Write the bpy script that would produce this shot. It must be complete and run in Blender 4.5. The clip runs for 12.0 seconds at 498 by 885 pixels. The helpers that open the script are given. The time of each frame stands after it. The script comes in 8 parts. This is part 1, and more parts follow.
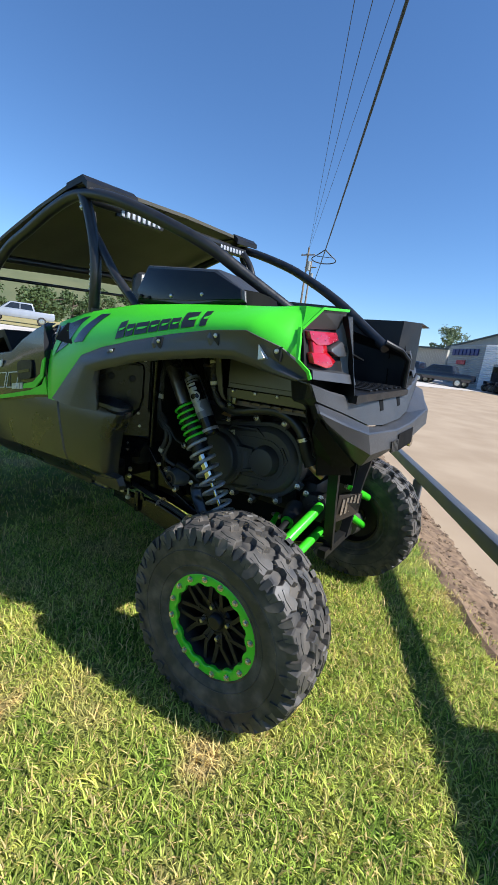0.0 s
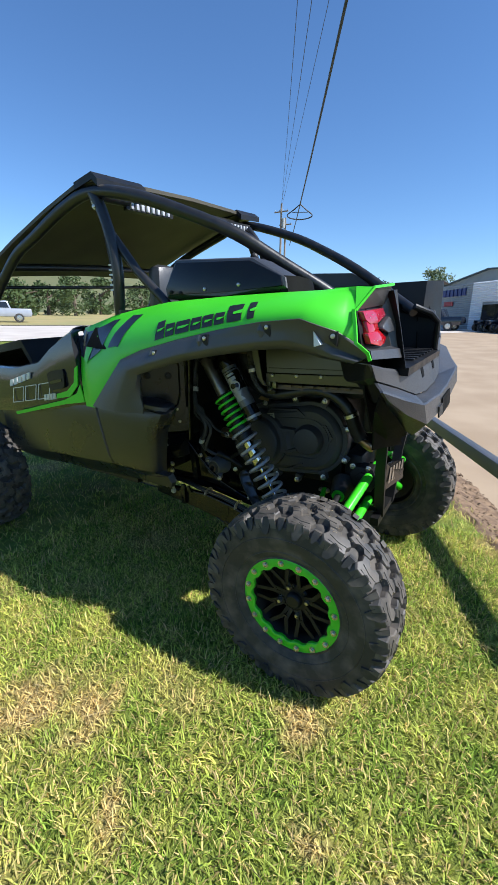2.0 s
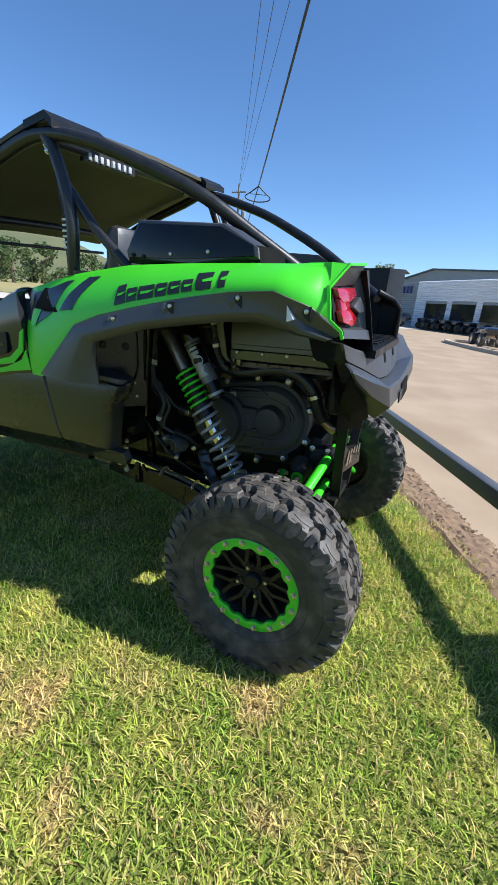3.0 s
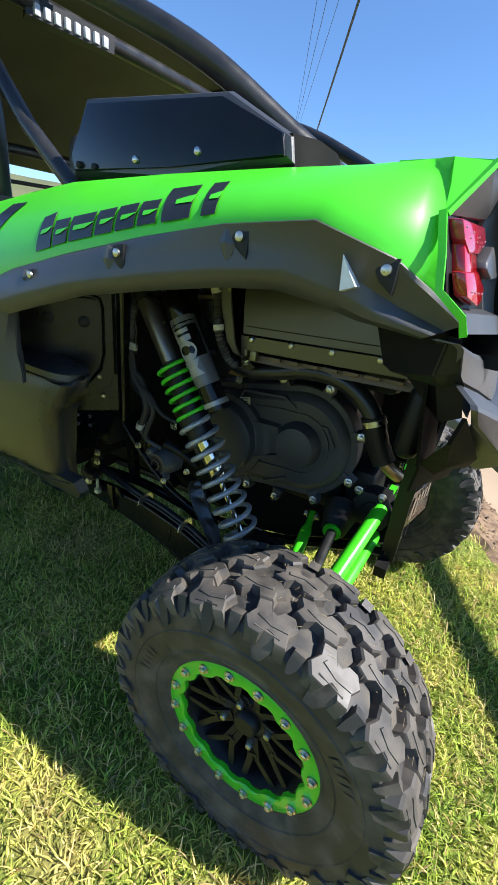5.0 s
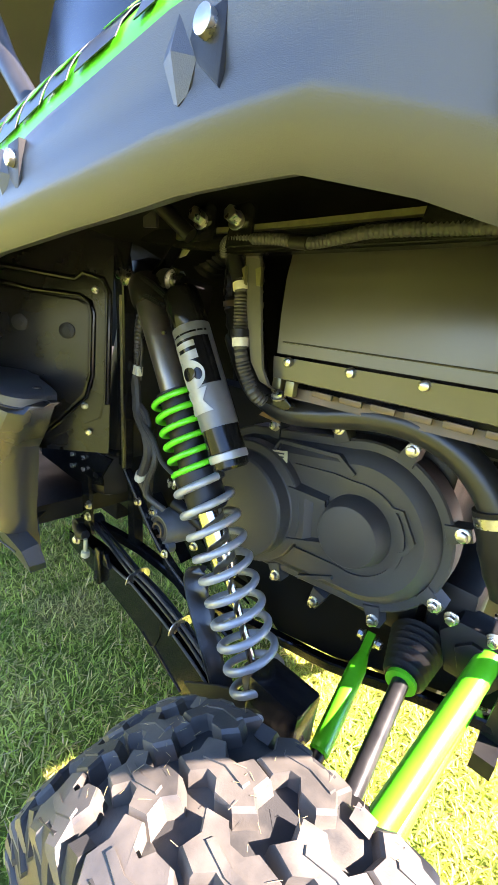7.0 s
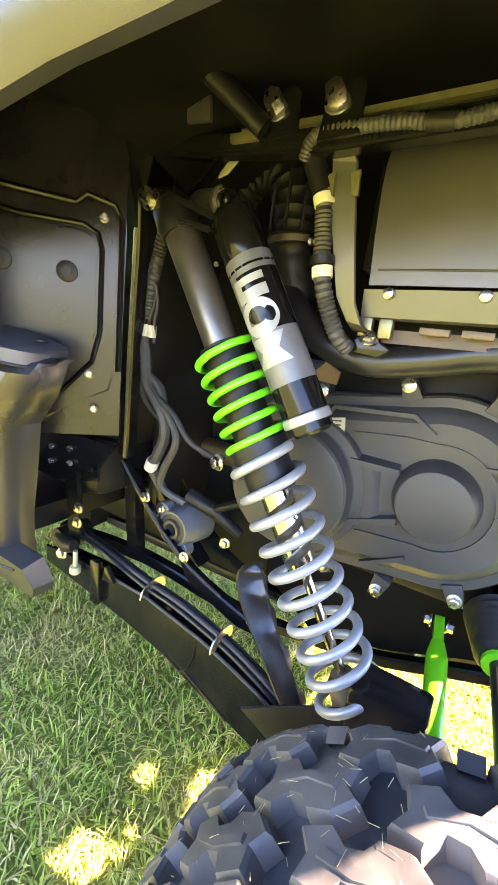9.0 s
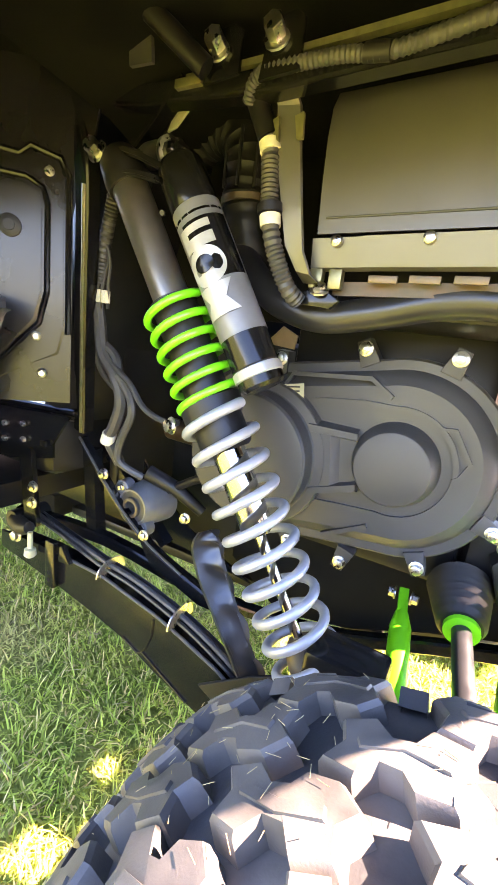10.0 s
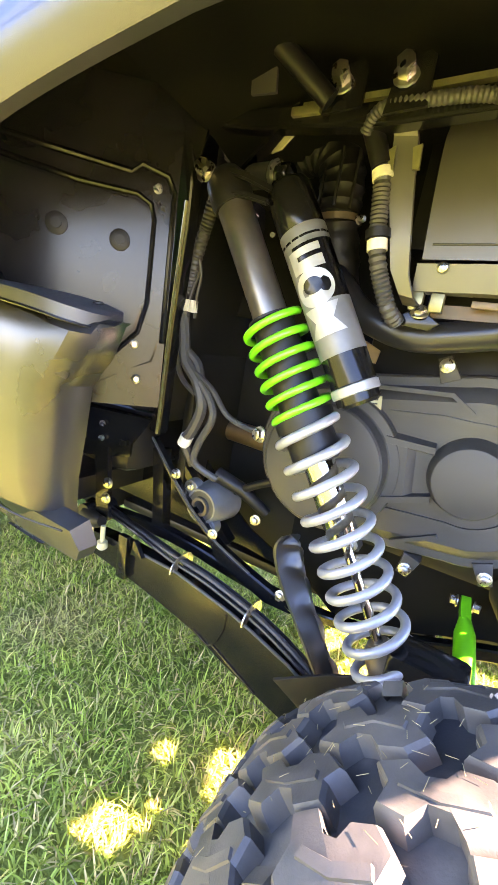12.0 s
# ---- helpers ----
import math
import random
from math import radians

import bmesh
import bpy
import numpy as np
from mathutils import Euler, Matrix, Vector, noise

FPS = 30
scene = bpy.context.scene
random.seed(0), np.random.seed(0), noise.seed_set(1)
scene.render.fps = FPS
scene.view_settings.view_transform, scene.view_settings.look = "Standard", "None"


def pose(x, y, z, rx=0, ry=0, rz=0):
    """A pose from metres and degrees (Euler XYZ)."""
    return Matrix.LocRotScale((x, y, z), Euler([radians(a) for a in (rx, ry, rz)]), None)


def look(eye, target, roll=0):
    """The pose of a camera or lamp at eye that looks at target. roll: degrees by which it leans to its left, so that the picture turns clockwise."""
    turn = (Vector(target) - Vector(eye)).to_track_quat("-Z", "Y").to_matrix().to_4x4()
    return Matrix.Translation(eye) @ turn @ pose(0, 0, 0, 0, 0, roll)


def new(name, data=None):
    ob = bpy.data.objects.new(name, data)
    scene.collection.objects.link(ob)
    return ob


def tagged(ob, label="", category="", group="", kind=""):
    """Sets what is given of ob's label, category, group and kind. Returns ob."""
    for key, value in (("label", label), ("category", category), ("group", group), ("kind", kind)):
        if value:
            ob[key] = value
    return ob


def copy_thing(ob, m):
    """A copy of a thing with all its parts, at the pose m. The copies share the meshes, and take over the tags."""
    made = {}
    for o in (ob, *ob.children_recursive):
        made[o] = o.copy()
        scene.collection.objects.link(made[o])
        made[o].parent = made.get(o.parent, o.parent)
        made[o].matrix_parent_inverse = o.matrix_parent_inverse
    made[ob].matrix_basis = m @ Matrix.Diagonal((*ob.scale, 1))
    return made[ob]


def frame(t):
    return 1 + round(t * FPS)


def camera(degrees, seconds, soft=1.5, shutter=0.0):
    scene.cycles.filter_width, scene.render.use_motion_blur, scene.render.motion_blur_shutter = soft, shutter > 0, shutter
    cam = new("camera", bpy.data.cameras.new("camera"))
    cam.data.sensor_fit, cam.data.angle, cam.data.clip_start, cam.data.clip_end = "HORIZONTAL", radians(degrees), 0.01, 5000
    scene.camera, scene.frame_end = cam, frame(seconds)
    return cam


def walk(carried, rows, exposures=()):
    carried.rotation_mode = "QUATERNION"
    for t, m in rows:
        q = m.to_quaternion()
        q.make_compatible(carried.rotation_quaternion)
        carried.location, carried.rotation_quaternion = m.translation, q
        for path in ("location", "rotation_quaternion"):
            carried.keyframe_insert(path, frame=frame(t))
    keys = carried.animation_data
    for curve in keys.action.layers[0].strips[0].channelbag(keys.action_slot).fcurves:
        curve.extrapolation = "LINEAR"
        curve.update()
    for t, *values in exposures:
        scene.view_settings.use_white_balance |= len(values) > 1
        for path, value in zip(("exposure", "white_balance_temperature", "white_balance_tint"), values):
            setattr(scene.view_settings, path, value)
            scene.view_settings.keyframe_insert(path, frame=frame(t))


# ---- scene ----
cam = camera(63.2, 12.0)
PATH = [
    (0, (-0.003, 0.004, 1.362), (-1.046, 1.655, 0.93), 7.7),
    (0.5, (0.119, 0.006, 1.351), (-0.827, 1.692, 0.841), 5.9),
    (1, (0.136, 0.022, 1.38), (-0.729, 1.756, 0.885), 5.5),
    (1.5, (0.005, 0.013, 1.408), (-0.979, 1.68, 0.903), 2.9),
    (2, (-0.193, -0.131, 1.42), (-1.195, 1.502, 0.846), 0.4),
    (2.5, (-0.27, -0.21, 1.412), (-1.158, 1.468, 0.781), 1.2),
    (3, (-0.261, -0.128, 1.377), (-1.027, 1.608, 0.743), 4.7),
    (3.2, (-0.237, -0.023, 1.358), (-1.004, 1.72, 0.748), 6.7),
    (4.8, (-0.427, 0.442, 1.365), (-1.364, 2.06, 0.655), 7.1),
    (5, (-0.509, 0.518, 1.35), (-1.388, 2.144, 0.585), 7.0),
    (5.5, (-0.641, 0.677, 1.311), (-1.726, 2.201, 0.602), 6.3),
    (6, (-0.687, 0.849, 1.265), (-2.012, 2.215, 0.651), 6.8),
    (6.5, (-0.646, 0.947, 1.219), (-1.943, 2.362, 0.654), 8.2),
    (7, (-0.659, 0.92, 1.247), (-1.864, 2.406, 0.666), 8.8),
    (7.2, (-0.708, 0.88, 1.251), (-1.861, 2.397, 0.641), 8.9),
    (8.8, (-0.918, 0.874, 1.141), (-1.838, 2.571, 0.617), 9.0),
    (9, (-0.926, 0.887, 1.102), (-1.853, 2.585, 0.592), 8.1),
    (9.5, (-0.92, 0.902, 1.045), (-1.83, 2.621, 0.577), 7.4),
    (10, (-0.872, 0.918, 1.026), (-1.742, 2.66, 0.57), 8.1),
    (10.5, (-0.839, 0.926, 1.011), (-1.703, 2.671, 0.553), 8.4),
    (11, (-0.895, 0.902, 1.02), (-1.791, 2.629, 0.555), 8.8),
    (11.5, (-0.968, 0.858, 1.037), (-1.884, 2.569, 0.555), 9.2),
    (12, (-0.978, 0.828, 1.042), (-1.889, 2.537, 0.543), 9.9),
]

# exposure in stops: the camera opens up as it comes close to the shaded suspension
EXPOSURES = [(0.0, 0.69, 6000, 11), (3.2, 0.69, 6000, 11), (4.8, 0.98, 6200, 11), (5.5, 1.95, 6500, 16), (6.0, 2.75, 6800, 21), (6.5, 3.15, 7000, 22), (7.2, 3.6, 7200, 28), (8.8, 4.3, 7800, 34), (9.5, 4.58, 8300, 38), (12.0, 4.54, 8300, 38)]
walk(cam, [(t, look(eye, target, roll)) for t, eye, target, roll in PATH], EXPOSURES)

# ---------------------------------------------------------------- light
SUN = Vector((1.0, 0.17, 1.0)).normalized()
world = bpy.data.worlds.new("sky")
scene.world = world
world.use_nodes = True
wn = world.node_tree.nodes
sky = wn.new("ShaderNodeTexSky")
sky.sky_type, sky.sun_disc = "NISHITA", False
sky.sun_elevation = math.asin(SUN.z)
sky.sun_rotation = math.atan2(SUN.x, SUN.y)
sky.air_density, sky.dust_density, sky.ozone_density = 1.0, 0.0, 6.0
wn["Background"].inputs["Strength"].default_value = 0.102
deep = wn.new("ShaderNodeHueSaturation")
deep.inputs["Saturation"].default_value = 1.06
world.node_tree.links.new(sky.outputs[0], deep.inputs["Color"])
world.node_tree.links.new(deep.outputs[0], wn["Background"].inputs["Color"])
sun = new("sun", bpy.data.lights.new("sun", "SUN"))
sun.data.energy, sun.data.angle, sun.data.color = 5.0, radians(0.53), (1.0, 0.95, 0.87)
sun.matrix_world = look(SUN * 50, (0, 0, 0))


# ---------------------------------------------------------------- materials
def material(name, color, rough=0.5, metal=0.0, color2=None, scale=8.0, detail=4.0, mix=(0.35, 0.65), bump=0.0, bump_scale=200.0,
             rough2=None, coat=0.0, spec=0.5, island=0.0, obj_random=0.0, emit=0.0):
    """Principled material with two scales of variation in object space."""
    m = bpy.data.materials.new(name)
    m.use_nodes = True
    n, l = m.node_tree.nodes, m.node_tree.links
    b = n["Principled BSDF"]
    b.inputs["Base Color"].default_value = (*color, 1)
    b.inputs["Roughness"].default_value, b.inputs["Metallic"].default_value = rough, metal
    b.inputs["Specular IOR Level"].default_value = spec
    b.inputs["Coat Weight"].default_value = coat
    b.inputs["Coat Roughness"].default_value = 0.08
    geo = n.new("ShaderNodeNewGeometry")
    src = None
    if color2:
        t = n.new("ShaderNodeTexNoise")
        t.inputs["Scale"].default_value, t.inputs["Detail"].default_value = scale, detail
        l.new(geo.outputs["Position"], t.inputs["Vector"])
        r = n.new("ShaderNodeMapRange")
        r.inputs["From Min"].default_value, r.inputs["From Max"].default_value = mix
        l.new(t.outputs["Fac"], r.inputs["Value"])
        x = n.new("ShaderNodeMix")
        x.data_type = "RGBA"
        x.inputs[6].default_value, x.inputs[7].default_value = (*color, 1), (*color2, 1)
        l.new(r.outputs[0], x.inputs[0])
        src = x.outputs[2]
        if rough2 is not None:
            rr = n.new("ShaderNodeMapRange")
            rr.inputs["From Min"].default_value, rr.inputs["From Max"].default_value = mix
            rr.inputs["To Min"].default_value, rr.inputs["To Max"].default_value = rough, rough2
            l.new(t.outputs["Fac"], rr.inputs["Value"])
            l.new(rr.outputs[0], b.inputs["Roughness"])
    if island or obj_random:
        info = n.new("ShaderNodeObjectInfo")
        h = n.new("ShaderNodeHueSaturation")
        v = n.new("ShaderNodeMapRange")
        k = island or obj_random
        v.inputs["To Min"].default_value, v.inputs["To Max"].default_value = 1 - k, 1 + k
        l.new(geo.outputs["Random Per Island"] if island else info.outputs["Random"], v.inputs["Value"])
        l.new(v.outputs[0], h.inputs["Value"])
        if src:
            l.new(src, h.inputs["Color"])
        else:
            h.inputs["Color"].default_value = (*color, 1)
        src = h.outputs[0]
    if src:
        l.new(src, b.inputs["Base Color"])
    if bump:
        t2 = n.new("ShaderNodeTexNoise")
        t2.inputs["Scale"].default_value, t2.inputs["Detail"].default_value = bump_scale, 3
        l.new(geo.outputs["Position"], t2.inputs["Vector"])
        bp = n.new("ShaderNodeBump")
        bp.inputs["Strength"].default_value, bp.inputs["Distance"].default_value = bump, 0.002
        l.new(t2.outputs["Fac"], bp.inputs["Height"])
        l.new(bp.outputs[0], b.inputs["Normal"])
    if emit:
        b.inputs["Emission Color"].default_value, b.inputs["Emission Strength"].default_value = (*color, 1), emit
    return m


GREEN = material("lime_green_plastic", (0.075, 0.62, 0.018), 0.38, color2=(0.065, 0.57, 0.016), scale=3, bump=0.05, bump_scale=900, coat=0.12)
GREEN_METAL = material("lime_green_powder_coat", (0.06, 0.60, 0.015), 0.3, color2=(0.05, 0.52, 0.014), scale=20, bump=0.05, bump_scale=600, coat=0.3)
FLARE = material("textured_black_plastic", (0.028, 0.029, 0.031), 0.40, color2=(0.038, 0.038, 0.040), scale=6, bump=0.18, bump_scale=1300, rough2=0.48, spec=0.85)
BLACK = material("satin_black_plastic", (0.007, 0.007, 0.0075), 0.36, color2=(0.012, 0.0115, 0.011), scale=9, bump=0.1, bump_scale=700, rough2=0.52, spec=0.3)
# Near-black: the liner, and shade painted as patches and added sheets.
LINERM = material("dull_black_liner_and_shade", (0.004, 0.004, 0.004), 0.6, color2=(0.007, 0.007, 0.006), scale=9, bump=0.1, bump_scale=500, rough2=0.75, spec=0.08)
GLOSS = material("gloss_black_paint", (0.005, 0.005, 0.006), 0.14, color2=(0.008, 0.008, 0.007), scale=14, rough2=0.22, coat=0.08, spec=0.3)
DOOR = material("glossy_dark_door_graphic", (0.014, 0.015, 0.018), 0.16, color2=(0.02, 0.021, 0.023), scale=5, coat=0.3)
CAGE = material("satin_black_tube", (0.012, 0.012, 0.013), 0.28, color2=(0.02, 0.02, 0.02), scale=18, bump=0.06, bump_scale=500, rough2=0.42)
CVTM = material("matte_black_moulded_cover", (0.032, 0.032, 0.032), 0.38, color2=(0.042, 0.041, 0.039), scale=7, bump=0.12, bump_scale=1000, rough2=0.6)
SHIELD = material("satin_black_sheet_metal", (0.055, 0.053, 0.048), 0.28, color2=(0.07, 0.066, 0.058), scale=6, bump=0.04, bump_scale=400, rough2=0.38, spec=0.9)
RUBBER = material("tyre_rubber", (0.03, 0.03, 0.03), 0.55, color2=(0.12, 0.105, 0.085), scale=14, detail=7, mix=(0.45, 0.72), bump=0.13, bump_scale=420, rough2=0.8, spec=0.4)
TREADM = material("dusty_tread_rubber", (0.046, 0.043, 0.039), 0.44, color2=(0.115, 0.10, 0.082), scale=16, detail=8, mix=(0.38, 0.68), bump=0.12, bump_scale=420, rough2=0.75)
WELLM = material("moulded_black_liner", (0.009, 0.0087, 0.0083), 0.2, color2=(0.013, 0.0125, 0.012), scale=9, bump=0.03, bump_scale=500, rough2=0.26, spec=0.38)
HOSE = material("ribbed_hose_rubber", (0.03, 0.03, 0.03), 0.5, color2=(0.045, 0.043, 0.04), scale=40, bump=0.1)
STEEL = material("zinc_plated_steel", (0.62, 0.60, 0.55), 0.24, 1.0, color2=(0.48, 0.46, 0.41), scale=90, rough2=0.38)
CHROME = material("polished_shaft", (0.60, 0.57, 0.50), 0.10, 1.0, color2=(0.52, 0.49, 0.43), scale=60)
SPRING = material("silver_painted_spring", (0.36, 0.365, 0.37), 0.3, 0.35, color2=(0.30, 0.305, 0.31), scale=30, bump=0.05, bump_scale=500)
BODY_TUBE = material("anodised_grey_damper", (0.20, 0.18, 0.155), 0.28, 0.85, color2=(0.24, 0.215, 0.18), scale=25, rough2=0.38)
GREYCAN = material("grey_reservoir", (0.115, 0.12, 0.125), 0.36, 0.2, color2=(0.14, 0.145, 0.15), scale=30)
MARK = material("silver_white_decal", (0.34, 0.345, 0.345), 0.32, 0.2, color2=(0.28, 0.285, 0.285), scale=40)
WHITE = material("white_decal", (0.72, 0.73, 0.72), 0.35, color2=(0.62, 0.63, 0.63), scale=40)
NAVY = material("dark_navy_decal", (0.016, 0.022, 0.038), 0.25, color2=(0.022, 0.028, 0.045), scale=10)
INK = material("black_lettering", (0.014, 0.016, 0.014), 0.3, color2=(0.02, 0.021, 0.019), scale=30)
LABEL = material("pale_yellow_label", (0.42, 0.40, 0.25), 0.5, color2=(0.36, 0.35, 0.22), scale=60)
TAPE = material("pale_tape", (0.62, 0.60, 0.5), 0.55, color2=(0.5, 0.48, 0.4), scale=80)
SILLM = material("glossy_black_moulding", (0.011, 0.011, 0.011), 0.25, color2=(0.017, 0.0165, 0.016), scale=5, rough2=0.36, spec=0.75, bump=0.04, bump_scale=900)
# Metal with the sunlit lawn's yellow reflection put into its colour.
LAWNTINT = material("lawn_tinted_metal", (0.24, 0.225, 0.12), 0.34, 0.7, color2=(0.18, 0.17, 0.10), scale=60, rough2=0.45)
BRONZE = material("dull_bronze_casting", (0.15, 0.10, 0.062), 0.42, 0.5, color2=(0.12, 0.10, 0.075), scale=40, rough2=0.6)
HEATWRAP = material("heat_tinted_sheet", (0.42, 0.27, 0.15), 0.30, 0.9, color2=(0.33, 0.22, 0.13), scale=30, rough2=0.42)
REDLENS = material("red_lens", (0.36, 0.004, 0.010), 0.12, color2=(0.42, 0.008, 0.014), scale=160, coat=0.6)
PINKLENS = material("pale_red_reflector", (0.32, 0.012, 0.03), 0.16, color2=(0.42, 0.03, 0.06), scale=140, coat=0.6)
LED = material("clear_led_lens", (0.50, 0.51, 0.54), 0.15, color2=(0.35, 0.36, 0.38), scale=70)
ROOFM = material("matte_roof_sheet", (0.05, 0.045, 0.03), 0.6, color2=(0.07, 0.062, 0.04), scale=4, bump=0.1)
RAILM = material("painted_steel_rail", (0.055, 0.062, 0.072), 0.42, color2=(0.085, 0.09, 0.098), scale=7, rough2=0.55, bump=0.1)
CONCRETE = material("sandy_concrete", (0.31, 0.225, 0.14), 0.88, color2=(0.38, 0.285, 0.185), scale=0.9, detail=8, bump=0.3, bump_scale=60)
ROADM = material("pale_road", (0.46, 0.41, 0.36), 0.88, color2=(0.54, 0.49, 0.43), scale=0.6, detail=6)
KERBM = material("kerb_concrete", (0.4, 0.33, 0.25), 0.85, color2=(0.48, 0.41, 0.32), scale=2.5)
DIRT = material("brown_dirt", (0.12, 0.075, 0.045), 0.95, color2=(0.25, 0.165, 0.095), scale=16, detail=8, bump=0.9, bump_scale=45)
CLOD = material("dirt_clods", (0.12, 0.077, 0.048), 0.95, color2=(0.26, 0.18, 0.11), scale=30, island=0.3)
SIDING = material("white_ribbed_siding", (0.82, 0.83, 0.84), 0.45, color2=(0.78, 0.79, 0.8), scale=1.2)
GREYSIDE = material("grey_metal_siding", (0.27, 0.29, 0.29), 0.5, color2=(0.31, 0.33, 0.33), scale=0.8)
TANSIDE = material("beige_metal_siding", (0.44, 0.41, 0.35), 0.55, color2=(0.49, 0.46, 0.4), scale=0.8)
ROOFDARK = material("dark_roof_edge", (0.05, 0.075, 0.075), 0.5, color2=(0.07, 0.09, 0.09), scale=2)
SIGNBLUE = material("blue_sign_letters", (0.02, 0.035, 0.16), 0.4, color2=(0.03, 0.045, 0.19), scale=4)
SIGNRED = material("red_sign_letters", (0.38, 0.04, 0.06), 0.4, color2=(0.44, 0.06, 0.08), scale=4)
DARKGLASS = material("dark_glass", (0.012, 0.014, 0.016), 0.06, color2=(0.018, 0.02, 0.022), scale=2, coat=0.5)
TRUCKBLACK = material("dark_car_paint", (0.01, 0.013, 0.022), 0.16, color2=(0.015, 0.018, 0.028), scale=2, coat=0.6)
TRUCKGREY = material("silver_grey_car_paint", (0.30, 0.32, 0.36), 0.2, color2=(0.27, 0.29, 0.33), scale=2, coat=0.6)
BARK = material("bark", (0.11, 0.085, 0.06), 0.9, color2=(0.16, 0.12, 0.09), scale=6, bump=0.5, bump_scale=30)
LEAF = material("tree_leaves", (0.05, 0.085, 0.025), 0.65, color2=(0.085, 0.125, 0.04), scale=0.5, island=0.35)
POLEWOOD = material("weathered_pole", (0.2, 0.16, 0.12), 0.9, color2=(0.27, 0.22, 0.17), scale=3)
WIRE = material("black_cable", (0.015, 0.015, 0.016), 0.6, color2=(0.02, 0.02, 0.02), scale=3)
STRAW = material("dry_straw", (0.40, 0.31, 0.15), 0.85, color2=(0.30, 0.23, 0.11), scale=50, island=0.25)


def turf(name, blades):
    """Mown turf: green with straw-coloured dry patches; the blades differ one by one."""
    m = bpy.data.materials.new(name)
    m.use_nodes = True
    n, l = m.node_tree.nodes, m.node_tree.links
    b = n["Principled BSDF"]
    b.inputs["Roughness"].default_value = 0.62 if blades else 0.95
    b.inputs["Specular IOR Level"].default_value = 0.3
    geo = n.new("ShaderNodeNewGeometry")

    def noise_fac(scale, lo, hi, detail=3):
        t = n.new("ShaderNodeTexNoise")
        t.inputs["Scale"].default_value, t.inputs["Detail"].default_value = scale, detail
        l.new(geo.outputs["Position"], t.inputs["Vector"])
        r = n.new("ShaderNodeMapRange")
        r.inputs["From Min"].default_value, r.inputs["From Max"].default_value = lo, hi
        l.new(t.outputs["Fac"], r.inputs["Value"])
        return r.outputs[0]

    def mixed(fac, a, c):
        x = n.new("ShaderNodeMix")
        x.data_type = "RGBA"
        for i, s in ((6, a), (7, c)):
            if isinstance(s, tuple):
                x.inputs[i].default_value = (*s, 1)
            else:
                l.new(s, x.inputs[i])
        l.new(fac, x.inputs[0])
        return x.outputs[2]

    # Ground takes the blade colours darkened: shade between the blades is painted in.
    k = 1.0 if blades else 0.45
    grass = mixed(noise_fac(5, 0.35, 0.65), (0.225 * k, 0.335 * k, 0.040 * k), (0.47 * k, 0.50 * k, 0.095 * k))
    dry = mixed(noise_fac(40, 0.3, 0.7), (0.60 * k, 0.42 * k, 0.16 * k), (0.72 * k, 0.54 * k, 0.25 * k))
    patch = noise_fac(2.1, 0.57, 0.80, 5)
    # bare, straw-coloured spots in the lawn, ragged at the edge
    ragged = n.new("ShaderNodeTexNoise")
    ragged.inputs["Scale"].default_value, ragged.inputs["Detail"].default_value = 9.0, 4
    l.new(geo.outputs["Position"], ragged.inputs["Vector"])
    for cx, cy, size in ((-1.55, 0.46, 0.15), (-1.33, 0.56, 0.13), (-0.62, 0.97, 0.11), (-0.99, 0.37, 0.08), (-0.46, 0.64, 0.05), (0.0, 2.8, 0.13), (-0.22, 0.66, 0.05)):
        dist = n.new("ShaderNodeVectorMath")
        dist.operation = "DISTANCE"
        dist.inputs[1].default_value = (cx, cy, 0.0)
        l.new(geo.outputs["Position"], dist.inputs[0])
        rag = n.new("ShaderNodeMath")
        rag.operation = "MULTIPLY_ADD"
        rag.inputs[1].default_value = 0.35
        l.new(ragged.outputs["Fac"], rag.inputs[0])
        l.new(dist.outputs["Value"], rag.inputs[2])
        spot = n.new("ShaderNodeMapRange")
        spot.inputs["From Min"].default_value, spot.inputs["From Max"].default_value = size + 0.21, size + 0.10
        spot.inputs["To Max"].default_value = 0.85
        l.new(rag.outputs[0], spot.inputs["Value"])
        both = n.new("ShaderNodeMath")
        both.operation = "MAXIMUM"
        l.new(patch, both.inputs[0])
        l.new(spot.outputs[0], both.inputs[1])
        patch = both.outputs[0]
    if blades:
        v = n.new("ShaderNodeMapRange")
        v.inputs["From Min"].default_value, v.inputs["From Max"].default_value = 0.60, 0.96
        l.new(geo.outputs["Random Per Island"], v.inputs["Value"])
        mx = n.new("ShaderNodeMath")
        mx.operation = "MAXIMUM"
        l.new(v.outputs[0], mx.inputs[0])
        l.new(patch, mx.inputs[1])
        patch = mx.outputs[0]
    out = mixed(patch, grass, dry)
    h = n.new("ShaderNodeHueSaturation")
    if blades:
        w = n.new("ShaderNodeMapRange")
        w.inputs["To Min"].default_value, w.inputs["To Max"].default_value = 0.5, 1.75
        mul = n.new("ShaderNodeMath")
        mul.operation = "MULTIPLY"
        mul.inputs[1].default_value = 37.0
        fr = n.new("ShaderNodeMath")
        fr.operation = "FRACT"
        l.new(geo.outputs["Random Per Island"], mul.inputs[0])
        l.new(mul.outputs[0], fr.inputs[0])
        l.new(fr.outputs[0], w.inputs["Value"])
        l.new(w.outputs[0], h.inputs["Value"])
        l.new(out, h.inputs["Color"])
        l.new(h.outputs[0], b.inputs["Base Color"])
        tr = n.new("ShaderNodeBsdfTranslucent")
        l.new(h.outputs[0], tr.inputs["Color"])
        mixs = n.new("ShaderNodeMixShader")
        mixs.inputs[0].default_value = 0.35
        l.new(b.outputs[0], mixs.inputs[1])
        l.new(tr.outputs[0], mixs.inputs[2])
